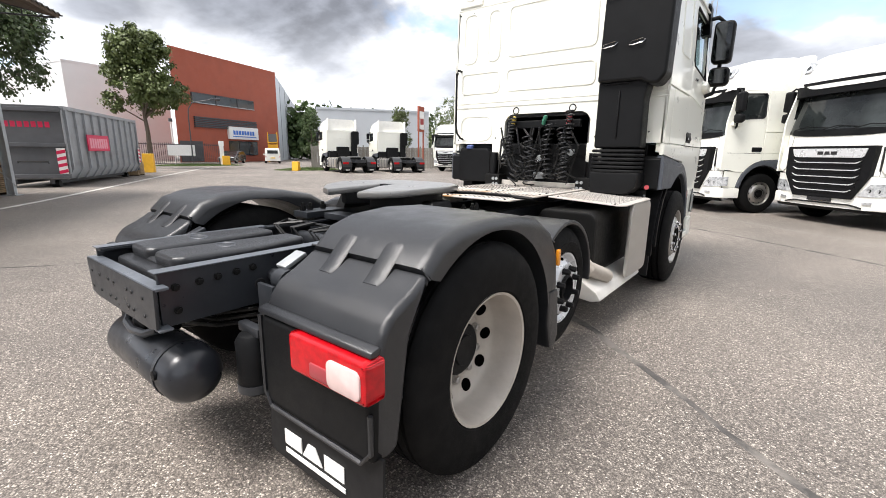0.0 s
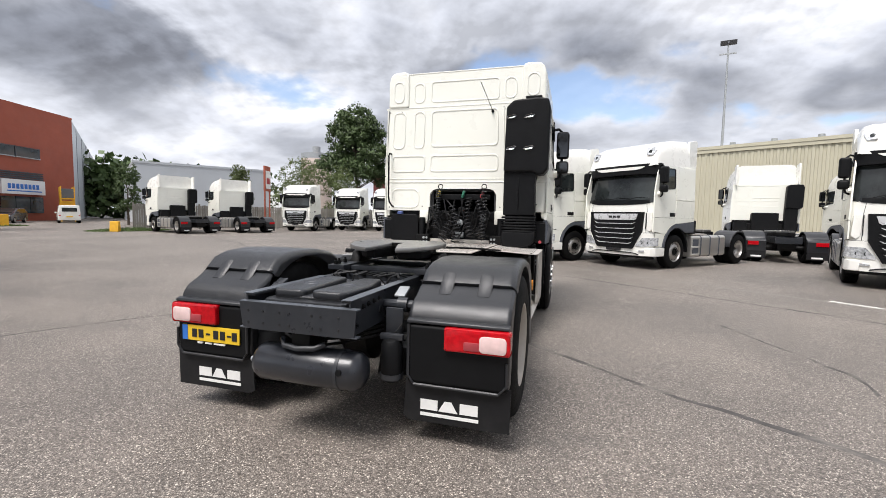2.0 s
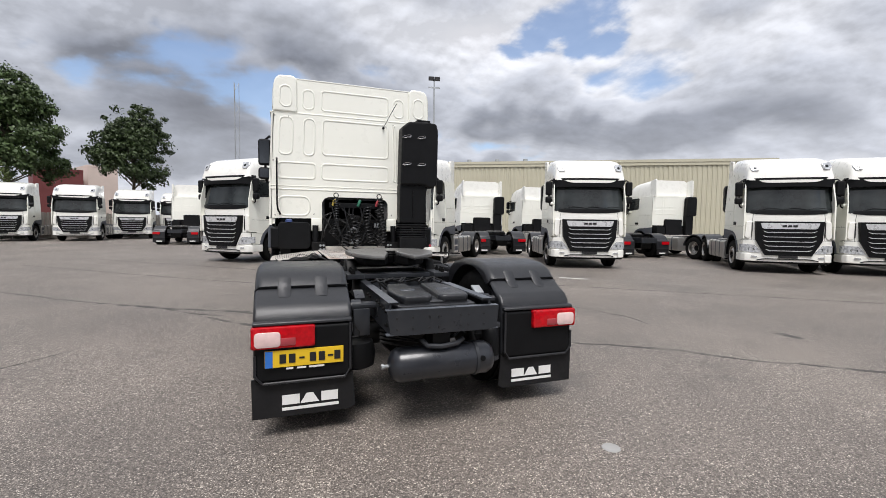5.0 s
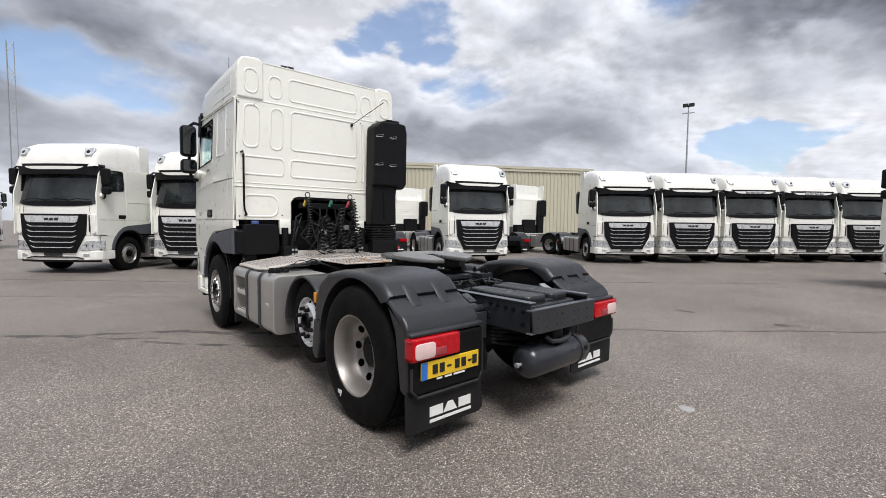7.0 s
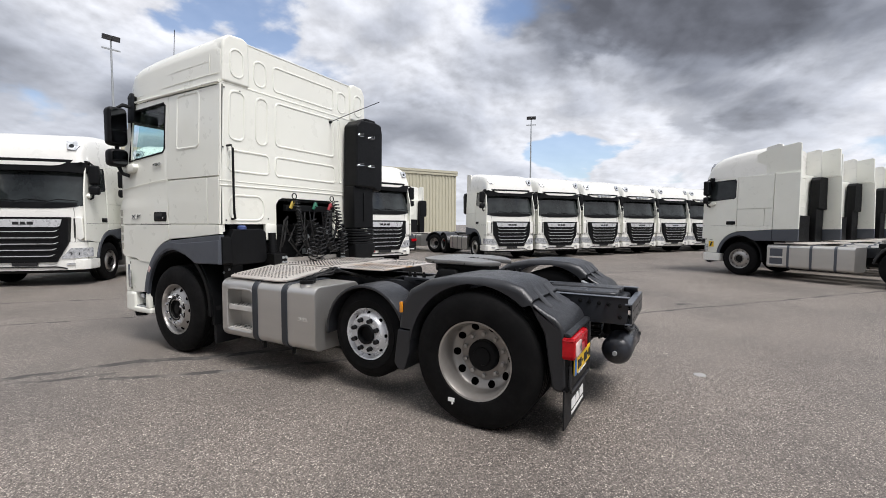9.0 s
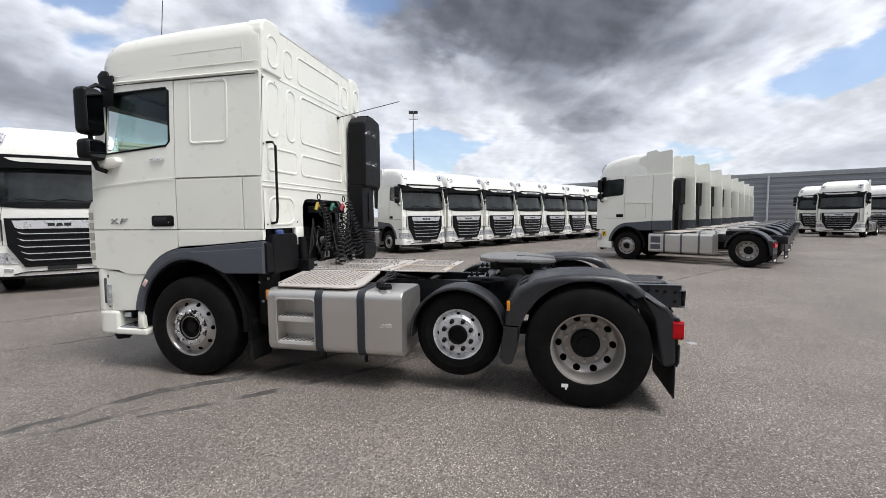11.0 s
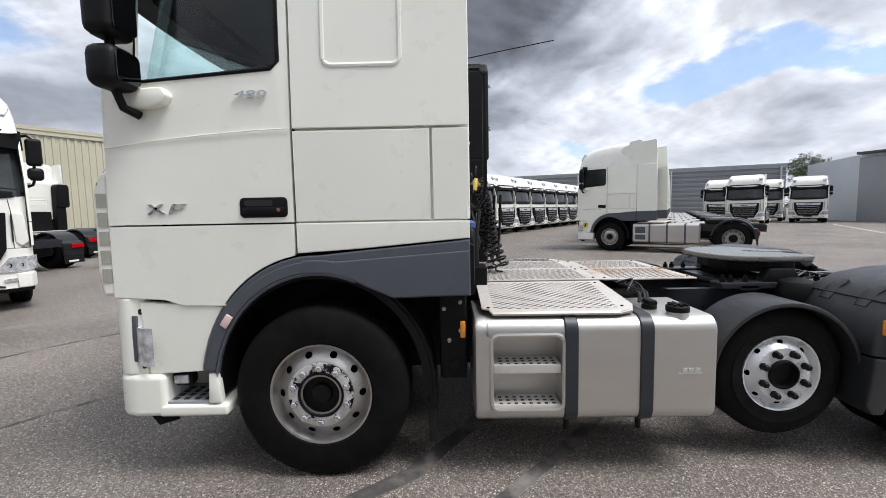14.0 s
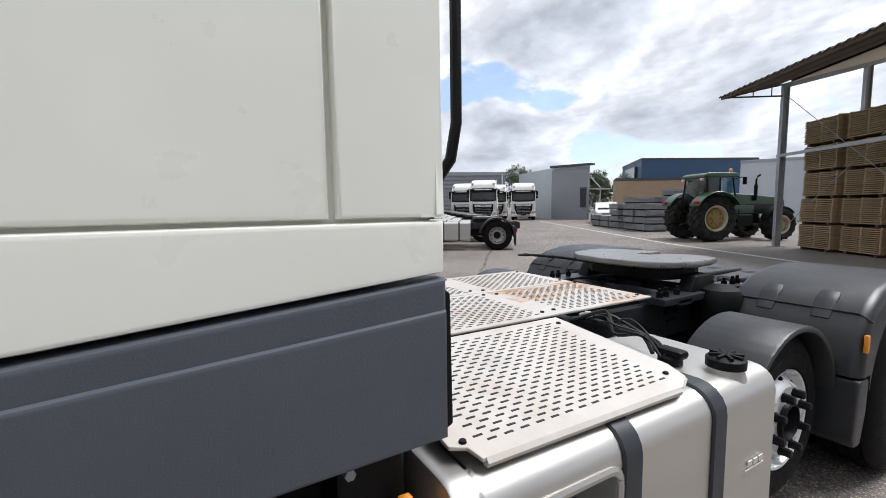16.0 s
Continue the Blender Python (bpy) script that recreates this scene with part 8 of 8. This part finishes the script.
    for k in range(5):
        part("grille_slat", box(-0.30, 0.30, 3.415, 3.435, 1.05 + k * 0.075, 1.09 + k * 0.075), INK, bon)
    part("side_grille", box(0.395, 0.412, 1.7, 2.9, 1.12, 1.38, 0.006), INK, bon)
    part("side_grille", box(-0.412, -0.395, 1.7, 2.9, 1.12, 1.38, 0.006), INK, bon)
    part("exhaust", merged(rod((0.46, 2.05, 1.5), (0.46, 2.05, 2.1), 0.065, 12), tube([(0.46, 2.05, 2.05), (0.46, 2.05, 2.3), (0.48, 2.1, 2.42), (0.5, 2.18, 2.46)], 0.035, 10)), BLACK, t, "black upright exhaust stack")
    cab = part("cab_body", merged(box(-0.62, 0.62, -0.35, 1.0, 1.0, 1.32, 0.04), box(-0.55, 0.55, -0.3, 0.2, 0.8, 1.05, 0.03)), LEAF_GREEN, t, "green cab base")
    cab.location = (0, 0.90, 0)
    posts = ((0.70, 0.98, 0.62), (0.72, 0.34, 0.66), (0.70, -0.20, 0.64))
    for s in (1, -1):
        for x, y, xt in posts:
            part("pillar", tube([(s * x, y, 1.28), (s * (x + 0.02), y - 0.01, 1.7), (s * xt, y + (-0.06 if y > 0.5 else 0.03), 2.36)], 0.032, 6), BLACK, cab)
        part("side_glass", prism([(-0.18, 1.36), (0.31, 1.36), (0.31, 2.32), (-0.15, 2.32)], "x", s * 0.675, s * 0.68), GLASS_DARK, cab)
        part("door_glass", prism([(0.37, 1.15), (0.94, 1.30), (0.90, 2.32), (0.37, 2.32)], "x", s * 0.685, s * 0.69), GLASS, cab)
    part("windscreen", box(-0.62, 0.62, 0.945, 0.95, 1.35, 2.32), GLASS, cab)
    part("rear_glass", box(-0.62, 0.62, -0.185, -0.18, 1.40, 2.32), GLASS_DARK, cab)
    rf = prism([(-0.30, 2.36), (1.1, 2.36), (1.14, 2.42), (1.0, 2.54), (-0.15, 2.55), (-0.33, 2.46)], "x", -0.74, 0.74, 0.05, 3)
    part("roof", rf, LEAF_GREEN, cab, "green rounded cab roof")
    part("seat", merged(box(-0.25, 0.25, 0.0, 0.45, 1.35, 1.48, 0.05), box(-0.24, 0.24, -0.06, 0.08, 1.45, 2.0, 0.05)), BLACK, cab)
    part("steering_wheel", tube([(0.18 * math.cos(a * 0.4), 0.62 + 0.1 * math.sin(a * 0.4), 1.72 + 0.14 * math.sin(a * 0.4)) for a in range(16)], 0.014, 6, True), BLACK, cab)
    bea = part("beacon", lathe([(0, 0.06), (0.11, 0.055), (0.14, 0.03), (0.15, 0)], "z", (0.45, 0.95, 2.56), 12), AMBER, t, "orange warning beacon")
    part("beacon_foot", rod((0.45, 0.95, 2.5), (0.45, 0.95, 2.57), 0.035, 8), BLACK, bea)
    for s in (1, -1):
        pts = [(0.98 * math.cos(radians(a)), 0.86 + 0.98 * math.sin(radians(a))) for a in range(28, 153, 8)]
        inner = [(0.94 * math.cos(radians(a)), 0.86 + 0.94 * math.sin(radians(a))) for a in range(152, 27, -8)]
        bm = prism(pts + inner, "x", s * 0.62, s * 1.22, 0.012, 1)
        part("rear_fender", bm, LEAF_GREEN, t, "green rear mudguard with dark lip")
        pts = [(2.72 + 0.68 * math.cos(radians(a)), 0.60 + 0.68 * math.sin(radians(a))) for a in range(40, 161, 10)]
        inner = [(2.72 + 0.65 * math.cos(radians(a)), 0.60 + 0.65 * math.sin(radians(a))) for a in range(160, 39, -10)]
        part("front_fender", prism(pts + inner, "x", s * 0.7, s * 1.06, 0.01, 1), BLACK, t)
        part("mirror_arm", tube([(s * 0.66, 0.95, 2.3), (s * 0.95, 1.05, 2.36), (s * 1.08, 1.05, 2.34)], 0.015, 6), BLACK, cab)
        part("mirror", box(s * 1.0, s * 1.18, 1.02, 1.07, 2.08, 2.36, 0.02), BLACK, cab)
        part("work_lamp", box(s * 0.5, s * 0.66, -0.37, -0.30, 2.26, 2.36, 0.015), CLEAR_LENS, cab)
        part("rear_lamp", box(s * 0.9, s * 1.15, -0.86, -0.80, 1.40, 1.5, 0.015), RED_LENS, t)
        for k in range(4):
            part("step", box(s * 0.70, s * 0.95, 0.62, 0.98, 0.42 + 0.22 * k, 0.45 + 0.22 * k, 0.006), BLACK, t)
        part("step_side", merged(box(s * 0.93, s * 0.95, 0.60, 0.64, 0.40, 1.2), box(s * 0.93, s * 0.95, 0.96, 1.0, 0.40, 1.2)), BLACK, t)
        part("fuel_tank", box(s * 0.42, s * 0.78, 1.05, 1.75, 0.55, 0.98, 0.06), BLACK, t)
        part("lift_arm", rod((s * 0.4, -0.3, 0.75), (s * 0.42, -1.05, 0.6), 0.04, 8), STEEL_DARK, t)


build_tractor()


# ---------- wrapped slab piles ----------
PILE = Matrix(((0.865, -0.50, 0, 13.2), (-0.50, -0.865, 0, -18.4), (0, 0, 1, 0), (0, 0, 0, 1)))
rng_p = random.Random(9)


def slab_pack(x, y, z, w, d, h, wrapped):
    m = PILE @ pose(x + rng_p.uniform(-0.03, 0.03), y + rng_p.uniform(-0.03, 0.03), z, 0, 0, rng_p.uniform(-1.2, 1.2))
    t = thing("slab_pack", "pack of grey concrete slabs partly wrapped in foil", "concrete slabs", "slab packs stored beside the tractor", m=m)
    for k in range(2):
        part("bearer", box(0.15 + (w - 0.42) * k, 0.27 + (w - 0.42) * k, 0.04, d - 0.04, 0, 0.07), WOOD_DARK, t)
    n = 4
    for k in range(n):
        z0 = 0.07 + (h - 0.07) * k / n
        part("slab", box(0.01 * (k % 2), w - 0.01 * (k % 2), 0, d, z0, z0 + (h - 0.07) / n - 0.012, 0.008, 1), SLAB, t)
    if wrapped:
        bm = box(-0.015, w * 0.72, -0.015, d + 0.015, 0.09, h + 0.012, 0.03, 2)
        bmesh.ops.subdivide_edges(bm, edges=bm.edges[:], cuts=3, use_grid_fill=True)
        for v in bm.verts:
            v.co += Vector((rng_p.uniform(-1, 1), rng_p.uniform(-1, 1), rng_p.uniform(-0.6, 0.3))) * 0.014
        part("foil", bm, WRAP, t, "crumpled grey foil", smooth=60)


for col in range(2):
    for k in range(4 if col == 0 else 5):
        slab_pack(1.52 * col, 0, 0.40 * k, 1.42, 1.3, 0.395, (k + col) % 2 == 0)
for col in range(2):
    for k in range(6 - col):
        slab_pack(1.52 * col + 0.3, 1.7, 0.40 * k, 1.42, 1.3, 0.395, (k + col) % 3 == 0)
for col in range(3):
    for k in range((4, 2, 2)[col]):
        slab_pack(3.5 + 1.6 * col, -0.1, 0.40 * k, 1.5, 1.2, 0.395, (k + col) % 2 == 1)


# ---------- roll-off container ----------
BIN = Matrix(((-0.84, -0.545, 0, -19.1), (0.545, -0.84, 0, 3.0), (0, 0, 1, 0), (0, 0, 0, 1)))


def hazard(parent, x0, x1, y0, y1, z0, z1, along):
    """A red and white striped plate, with slanting bars."""
    part("hazard_plate", box(x0, x1, y0, y1, z0, z1), WHITE_MARK, parent, "red and white hazard plate")
    n = 4
    for k in range(n):
        a = z0 + (z1 - z0) * k / n
        h = (z1 - z0) / n * 0.5
        if along == "y":
            bm = prism([(y0, a + h * 0.6), (y1, a), (y1, a + h), (y0, a + h * 1.6)], "x", x0 - 0.004, x0)
        else:
            bm = prism([(x0, a + h * 0.6), (x1, a), (x1, a + h), (x0, a + h * 1.6)], "y", y0 - 0.004, y0)
        part("hazard_stripe", bm, SIGN_RED, parent)


def build_container():
    L, W, Hh = 8.0, 2.5, 2.9
    t = thing("roll_off_container", "grey ribbed steel roll-off container with red signs", "container", m=BIN)
    body = part("body", prism([(0, 0.62), (0.22, 0.30), (W - 0.22, 0.30), (W, 0.62), (W, Hh), (W - 0.06, Hh), (W - 0.06, 0.66), (0.24, 0.4), (0.06, 0.66), (0.06, Hh), (0, Hh)], "x", 0.0, L), CONT_GREY, t)
    part("end_wall", box(-0.05, 0.02, 0.02, W - 0.02, 0.34, Hh - 0.02), CONT_DARK, body, "dark grey end door")
    part("end_wall", box(L - 0.02, L + 0.05, 0.02, W - 0.02, 0.34, Hh - 0.02), CONT_DARK, body)
    for z in (0.42, 1.55, Hh - 0.1):
        part("door_rail", box(-0.13, -0.05, 0.0, W, z - 0.07, z + 0.07, 0.012), CONT_DARK, body)
    part("top_rail", box(-0.02, L + 0.02, -0.07, 0.07, Hh - 0.08, Hh + 0.06, 0.015), CONT_GREY, body)
    part("top_rail", box(-0.02, L + 0.02, W - 0.07, W + 0.07, Hh - 0.08, Hh + 0.06, 0.015), CONT_GREY, body)
    part("top_rail", box(-0.1, 0.05, 0.07, W - 0.07, Hh - 0.08, Hh + 0.05, 0.015), CONT_DARK, body)
    for k in range(11):
        x = 0.08 + (L - 0.16) * k / 10
        for y, s in ((0, -1), (W, 1)):
            part("rib", prism([(y, 0.62), (y + s * 0.085, 0.70), (y + s * 0.085, Hh - 0.08), (y, Hh - 0.08)], "x", x - 0.045, x + 0.045), CONT_GREY, body)
        part("rib", prism([(0, 0.62), (-0.085, 0.70), (0.16, 0.28), (0.22, 0.30)], "x", x - 0.045, x + 0.045), CONT_GREY, body)
    part("skid", box(0.1, L - 0.1, 0.62, 0.76, 0.12, 0.32), CONT_DARK, t)
    part("skid", box(0.1, L - 0.1, W - 0.76, W - 0.62, 0.12, 0.32), CONT_DARK, t)
    for x in (0.25, L - 0.35):
        for y in (0.5, W - 0.62):
            part("roller", rod((x, y, 0.13), (x, y + 0.24, 0.13), 0.13, 16), STEEL_DARK, t)
    sg_ = part("sign_board", box(1.5, 3.7, -0.125, -0.085, 1.35, 2.0), SIGN_RED, t, "red company board with pale bar")
    for k in range(8):
        part("sign_bar", box(1.68 + 0.235 * k, 1.68 + 0.235 * k + 0.18, -0.129, -0.124, 1.46, 1.86), SIGN_PINK, sg_)
    for k in range(8):
        part("name_bar", box(-0.056, -0.05, 0.42 + 0.2 * k, 0.56 + 0.2 * k, 2.18, 2.38), SIGN_RED, t)
    hazard(t, -0.14, -0.13, 0.04, 0.32, 0.5, 1.45, "y")
    hazard(t, L - 0.32, L - 0.04, -0.10, -0.09, 0.75, 1.5, "x")
    lock = tube([(-0.12, 0.6, 0.9), (-0.16, 0.6, 0.95), (-0.16, 1.5, 0.95), (-0.12, 1.5, 0.9)], 0.025, 8)
    part("locking_bar", lock, STEEL_DARK, t)
    part("hinge", rod((-0.08, 0.0, 0.5), (-0.08, 0.0, 2.8), 0.035, 8), CONT_GREY, t)


build_container()
for k in range(2):
    bt = thing("timber_stack", "low stack of reddish brown boards beside the container", "timber", m=BIN @ pose(8.5, 0.25 + 0.1 * k, 0.72 * k))
    for j in range(2):
        part("bearer", box(0.1 + 0.9 * j, 0.2 + 0.9 * j, 0, 1.1, 0, 0.07), WOOD_DARK, bt)
    for j in range(11):
        o = part("board_layer", BOARD, None, bt)
        o.matrix_basis = pose(0.01 * (j % 3), 0, 0.072 + 0.0585 * j) @ Matrix.Diagonal((0.85, 0.6, 1, 1))


def barrier_block(x, y, turn, w=1.5, h=0.95):
    b = thing("barrier_block", "yellow painted concrete barrier block on the ground", "barrier", "yellow barrier blocks", m=pose(x, y, 0, 0, 0, turn))
    part("block", prism([(-0.35, 0), (0.35, 0), (0.30, 0.25), (0.22, h), (-0.22, h), (-0.30, 0.25)], "x", -w / 2, w / 2, 0.04, 2), ORANGE, b)
    part("lifting_eye", tube([(-0.1, 0, h - 0.02), (-0.07, 0, h + 0.08), (0.07, 0, h + 0.08), (0.1, 0, h - 0.02)], 0.015, 6), STEEL_DARK, b)


barrier_block(-30.6, 9.4, 60, 0.6, 1.2)
barrier_block(-28.2, 18.7, 40, 0.5, 0.7)

# ---------- gate, street lamp, vehicles by the red building ----------
GA, GB = Vector((-44.9, 15.1, 0)), Vector((-42.9, 20.0, 0))
gd = (GB - GA).normalized()
GATE = Matrix(((gd.x, -gd.y, 0, GA.x), (gd.y, gd.x, 0, GA.y), (0, 0, 1, 0), (0, 0, 0, 1)))
gate = thing("sliding_gate", "black barred steel gate with a pale banner", "gate", m=GATE)
part("gate_frame", merged(box(-3.0, 5.2, -0.03, 0.03, 0.12, 0.2), box(-3.0, 5.2, -0.03, 0.03, 1.95, 2.03)), DARK_FRAME, gate)
GATE_BAR = mesh_of("bar", box(-0.018, 0.018, -0.015, 0.015, 0.15, 2.15), DARK_FRAME)
for k in range(50):
    part("bar", GATE_BAR, None, gate).location = (-3.0 + 8.2 * k / 49, 0, 0)
part("banner", box(0.7, 3.0, -0.05, -0.04, 0.95, 1.95), WHITE_MARK, gate, "pale printed banner")
part("gate_post", merged(box(5.15, 5.5, -0.2, 0.2, 0, 2.35, 0.03), box(5.1, 5.55, -0.25, 0.25, 1.9, 2.4, 0.03)), WHITE_MARK, gate, "white gate post")
part("post_foot", box(5.3, 6.0, -0.4, 0.3, 0, 0.95, 0.05), ORANGE, gate, "yellow bump guard")
lamp = thing("street_lamp", "tall dark street lamp with a bent arm", "street lamp", m=pose(-43.8, 17.6, 0, 0, 0, 60))
part("pole", tube([(0, 0, 0), (0, 0, 4.6), (0.05, 0, 5.3), (0.4, 0, 5.9), (2.2, 0, 6.3)], 0.055, 8), DARK_FRAME, lamp)
part("lamp_head", box(2.0, 2.9, -0.14, 0.14, 6.24, 6.40, 0.04), DARK_FRAME, lamp)
pole = thing("camera_pole", "thin pale pole beside the gate", "pole", m=pose(-46.5, 17.0, 0))
part("pole", rod((0, 0, 0), (0, 0, 4.3), 0.06, 8), WHITE_MARK, pole)
part("camera_head", box(-0.15, 0.15, -0.15, 0.15, 4.2, 4.5, 0.03), DARK_FRAME, pole)


def road_vehicle(name, label, m, side, glass_poly, length_w, paint, wheels, r, category):
    """A small road vehicle: its side outline drawn across, with glass, wheels and lamps. +y is ahead."""
    v = thing(name, label, category, m=m)
    hw = length_w / 2
    bm = prism(side, "x", -hw, hw, 0.07, 3)
    for q in bm.verts:
        if q.co.z > 1.0:
            q.co.x *= 1 - 0.14 * (q.co.z - 1.0)
    part("body", bm, paint, v)
    for s in (1, -1):
        g = prism(glass_poly, "x", s * (hw - 0.045), s * (hw + 0.004))
        for q in g.verts:
            if q.co.z > 1.0:
                q.co.x *= 1 - 0.14 * (q.co.z - 1.0)
        part("side_window", g, GLASS_DARK, v)
        for y in wheels:
            w = part("wheel", lathe([(s * 0.0, 0.0), (s * 0.02, r * 0.3), (s * 0.01, r * 0.62)], "x", (s * hw, y, r), 18), RIM, v)
            part("tyre", lathe([(s * 0.01, r * 0.6), (s * 0.02, r * 0.8), (0, r), (-s * 0.2, r), (-s * 0.2, r * 0.6)], "x", (s * hw, y, r), 22), RUBBER, w)
        part("tail_lamp", box(s * (hw - 0.2), s * (hw - 0.05), side[0][0] - 0.012, side[0][0] + 0.05, 0.75, 1.1, 0.01), RED_LENS, v)
        part("headlamp", box(s * (hw - 0.4), s * (hw - 0.08), side[1][0] - 0.06, side[1][0] + 0.012, 0.62, 0.78, 0.01), HEADLAMP, v)
        part("door_mirror", box(s * hw, s * (hw + 0.18), 0.75, 0.9, 1.0, 1.15, 0.03), paint, v)
    return v


CAR_DARK = material("dark_car_paint", (0.02, 0.022, 0.026), 0.25, coat=0.6, vary=0.05)
car = road_vehicle("parked_car", "dark grey estate car parked before red building", pose(-51.5, 25.4, 0, 0, 0, 225),
                   [(-2.2, 0.25), (2.2, 0.25), (2.25, 0.7), (1.3, 0.98), (0.4, 1.42), (-1.5, 1.46), (-2.2, 1.0)], [(0.95, 1.0), (0.3, 1.36), (-1.4, 1.38), (-1.8, 1.02)], 1.8, CAR_DARK, (1.35, -1.35), 0.32, "car")
part("windscreen", prism([(1.22, 1.03), (0.46, 1.41), (0.42, 1.43), (1.26, 1.03)], "x", -0.68, 0.68), GLASS_DARK, car)
part("number_plate", box(-0.26, 0.26, 2.24, 2.27, 0.45, 0.56), YELLOW, car)
van = road_vehicle("delivery_van", "small white delivery van parked before red building", pose(-50.0, 29.8, 0, 0, 0, 60),
                   [(-2.1, 0.3), (2.1, 0.3), (2.15, 0.8), (1.35, 1.1), (0.7, 1.8), (-2.05, 1.85), (-2.12, 1.2)], [(1.15, 1.12), (0.66, 1.68), (-0.1, 1.68), (-0.1, 1.12)], 1.8, PAINT_WHITE, (1.3, -1.3), 0.32, "van")
part("rear_window", box(-0.6, 0.6, -2.15, -2.08, 1.2, 1.6), GLASS_DARK, van)
part("number_plate", box(-0.26, 0.26, -2.16, -2.11, 0.62, 0.74), YELLOW, van)
pick = road_vehicle("pickup", "white pickup truck parked by the slab packs", pose(22.6, -26.6, 0, 0, 0, 46),
                    [(-2.6, 0.4), (2.4, 0.4), (2.5, 0.95), (1.3, 1.1), (0.75, 1.7), (-0.5, 1.72), (-0.7, 1.1), (-2.6, 1.08)], [(1.1, 1.1), (0.7, 1.6), (-0.4, 1.6), (-0.55, 1.12)], 1.85, PAINT_WHITE, (1.5, -1.6), 0.36, "pickup")
part("windscreen", prism([(1.24, 1.12), (0.78, 1.66), (0.75, 1.68), (1.29, 1.12)], "x", -0.72, 0.72), GLASS_DARK, pick)
part("grille", box(-0.5, 0.5, 2.44, 2.50, 0.6, 0.85, 0.01), INK, pick)


# stored goods beside the red building
def goods_rack():
    g = thing("storage_rack", "steel rack of yellow and blue stored goods", "rack", m=pose(-54.5, 33.4, 0, 0, 0, 150))
    for x in (0, 2.1, 4.2):
        for y in (0, 1.2):
            part("upright", box(x - 0.05, x + 0.05, y - 0.05, y + 0.05, 0, 4.1), ORANGE, g)
    for z in (1.3, 2.6):
        part("shelf", box(-0.05, 4.25, -0.05, 1.25, z, z + 0.12), ORANGE, g)
    for x, z, w, h, mt in ((0.15, 0.02, 1.8, 1.1, WOOD_DARK), (2.3, 0.02, 1.8, 1.1, BLUE), (0.2, 1.43, 1.7, 1.0, ORANGE), (2.4, 1.43, 1.6, 0.9, WHITE_MARK), (0.2, 2.73, 1.6, 1.1, CONT_DARK), (2.35, 2.73, 1.7, 0.9, BLUE)):
        part("crate", box(x, x + w, 0.05, 1.15, z, z + h, 0.03), mt, g)


goods_rack()


def verge(x, y, rx, ry, n, seed, label):
    rng = random.Random(seed)
    verts, faces = [], []
    for i in range(n):
        a, r = rng.uniform(0, math.tau), math.sqrt(rng.random())
        px, py = x + rx * r * math.cos(a), y + ry * r * math.sin(a)
        h = rng.uniform(0.06, 0.30) * (1.25 - r)
        b = rng.uniform(0, math.pi)
        dx, dy = math.cos(b) * 0.03, math.sin(b) * 0.03
        lx, ly = rng.uniform(-0.1, 0.1), rng.uniform(-0.1, 0.1)
        k = len(verts)
        verts += [(px - dx, py - dy, 0), (px + dx, py + dy, 0), (px + lx, py + ly, h)]
        faces.append((k, k + 1, k + 2))
    me = bpy.data.meshes.new("verge_grass")
    me.from_pydata(verts, [], faces)
    me.materials.append(GRASS)
    tagged(new("verge_grass", me), label, "grass", kind="stuff")


verge(-43.5, 17.8, 2.2, 4.6, 4500, 3, "rough green grass verge along the gate")
verge(-29.2, 20.6, 1.8, 3.0, 3500, 5, "tufts of green weeds round the yellow block")

# board fence behind the parked rows
fence = thing("board_fence", "tall weathered grey board fence behind the trucks", "fence")
FENCE_GREY = material("weathered_grey_boards", (0.22, 0.205, 0.18), 0.9, vary=0.2, scale=5, random_tone=0.3, stretch=(1, 1, 0.2))
FP = [(-31.0, 22.2), (-28.5, 26.0), (-25.4, 30.3), (-20.8, 33.2), (-17.0, 36.2), (-11.0, 40.2)]
PLANK = mesh_of("plank", box(-0.07, 0.07, -0.012, 0.012, 0.05, 1.95, 0.004, 1), FENCE_GREY)
for (x0, y0), (x1, y1) in zip(FP, FP[1:]):
    run = math.hypot(x1 - x0, y1 - y0)
    ang = math.degrees(math.atan2(y1 - y0, x1 - x0))
    part("post", moved(box(-0.06, 0.06, 0.02, 0.14, 0, 2.1, 0.01), pose(x0, y0, 0, 0, 0, ang)), FENCE_GREY, fence)
    for z in (0.4, 1.6):
        part("rail", moved(box(0, run, 0.013, 0.06, z, z + 0.1), pose(x0, y0, 0, 0, 0, ang)), FENCE_GREY, fence)
    n = int(run / 0.155)
    for k in range(n):
        f = (k + 0.5) / n
        part("plank", PLANK, None, fence).matrix_basis = pose(x0 + (x1 - x0) * f, y0 + (y1 - y0) * f, 0.02 * ((k * 7) % 3), 0, 0, ang)
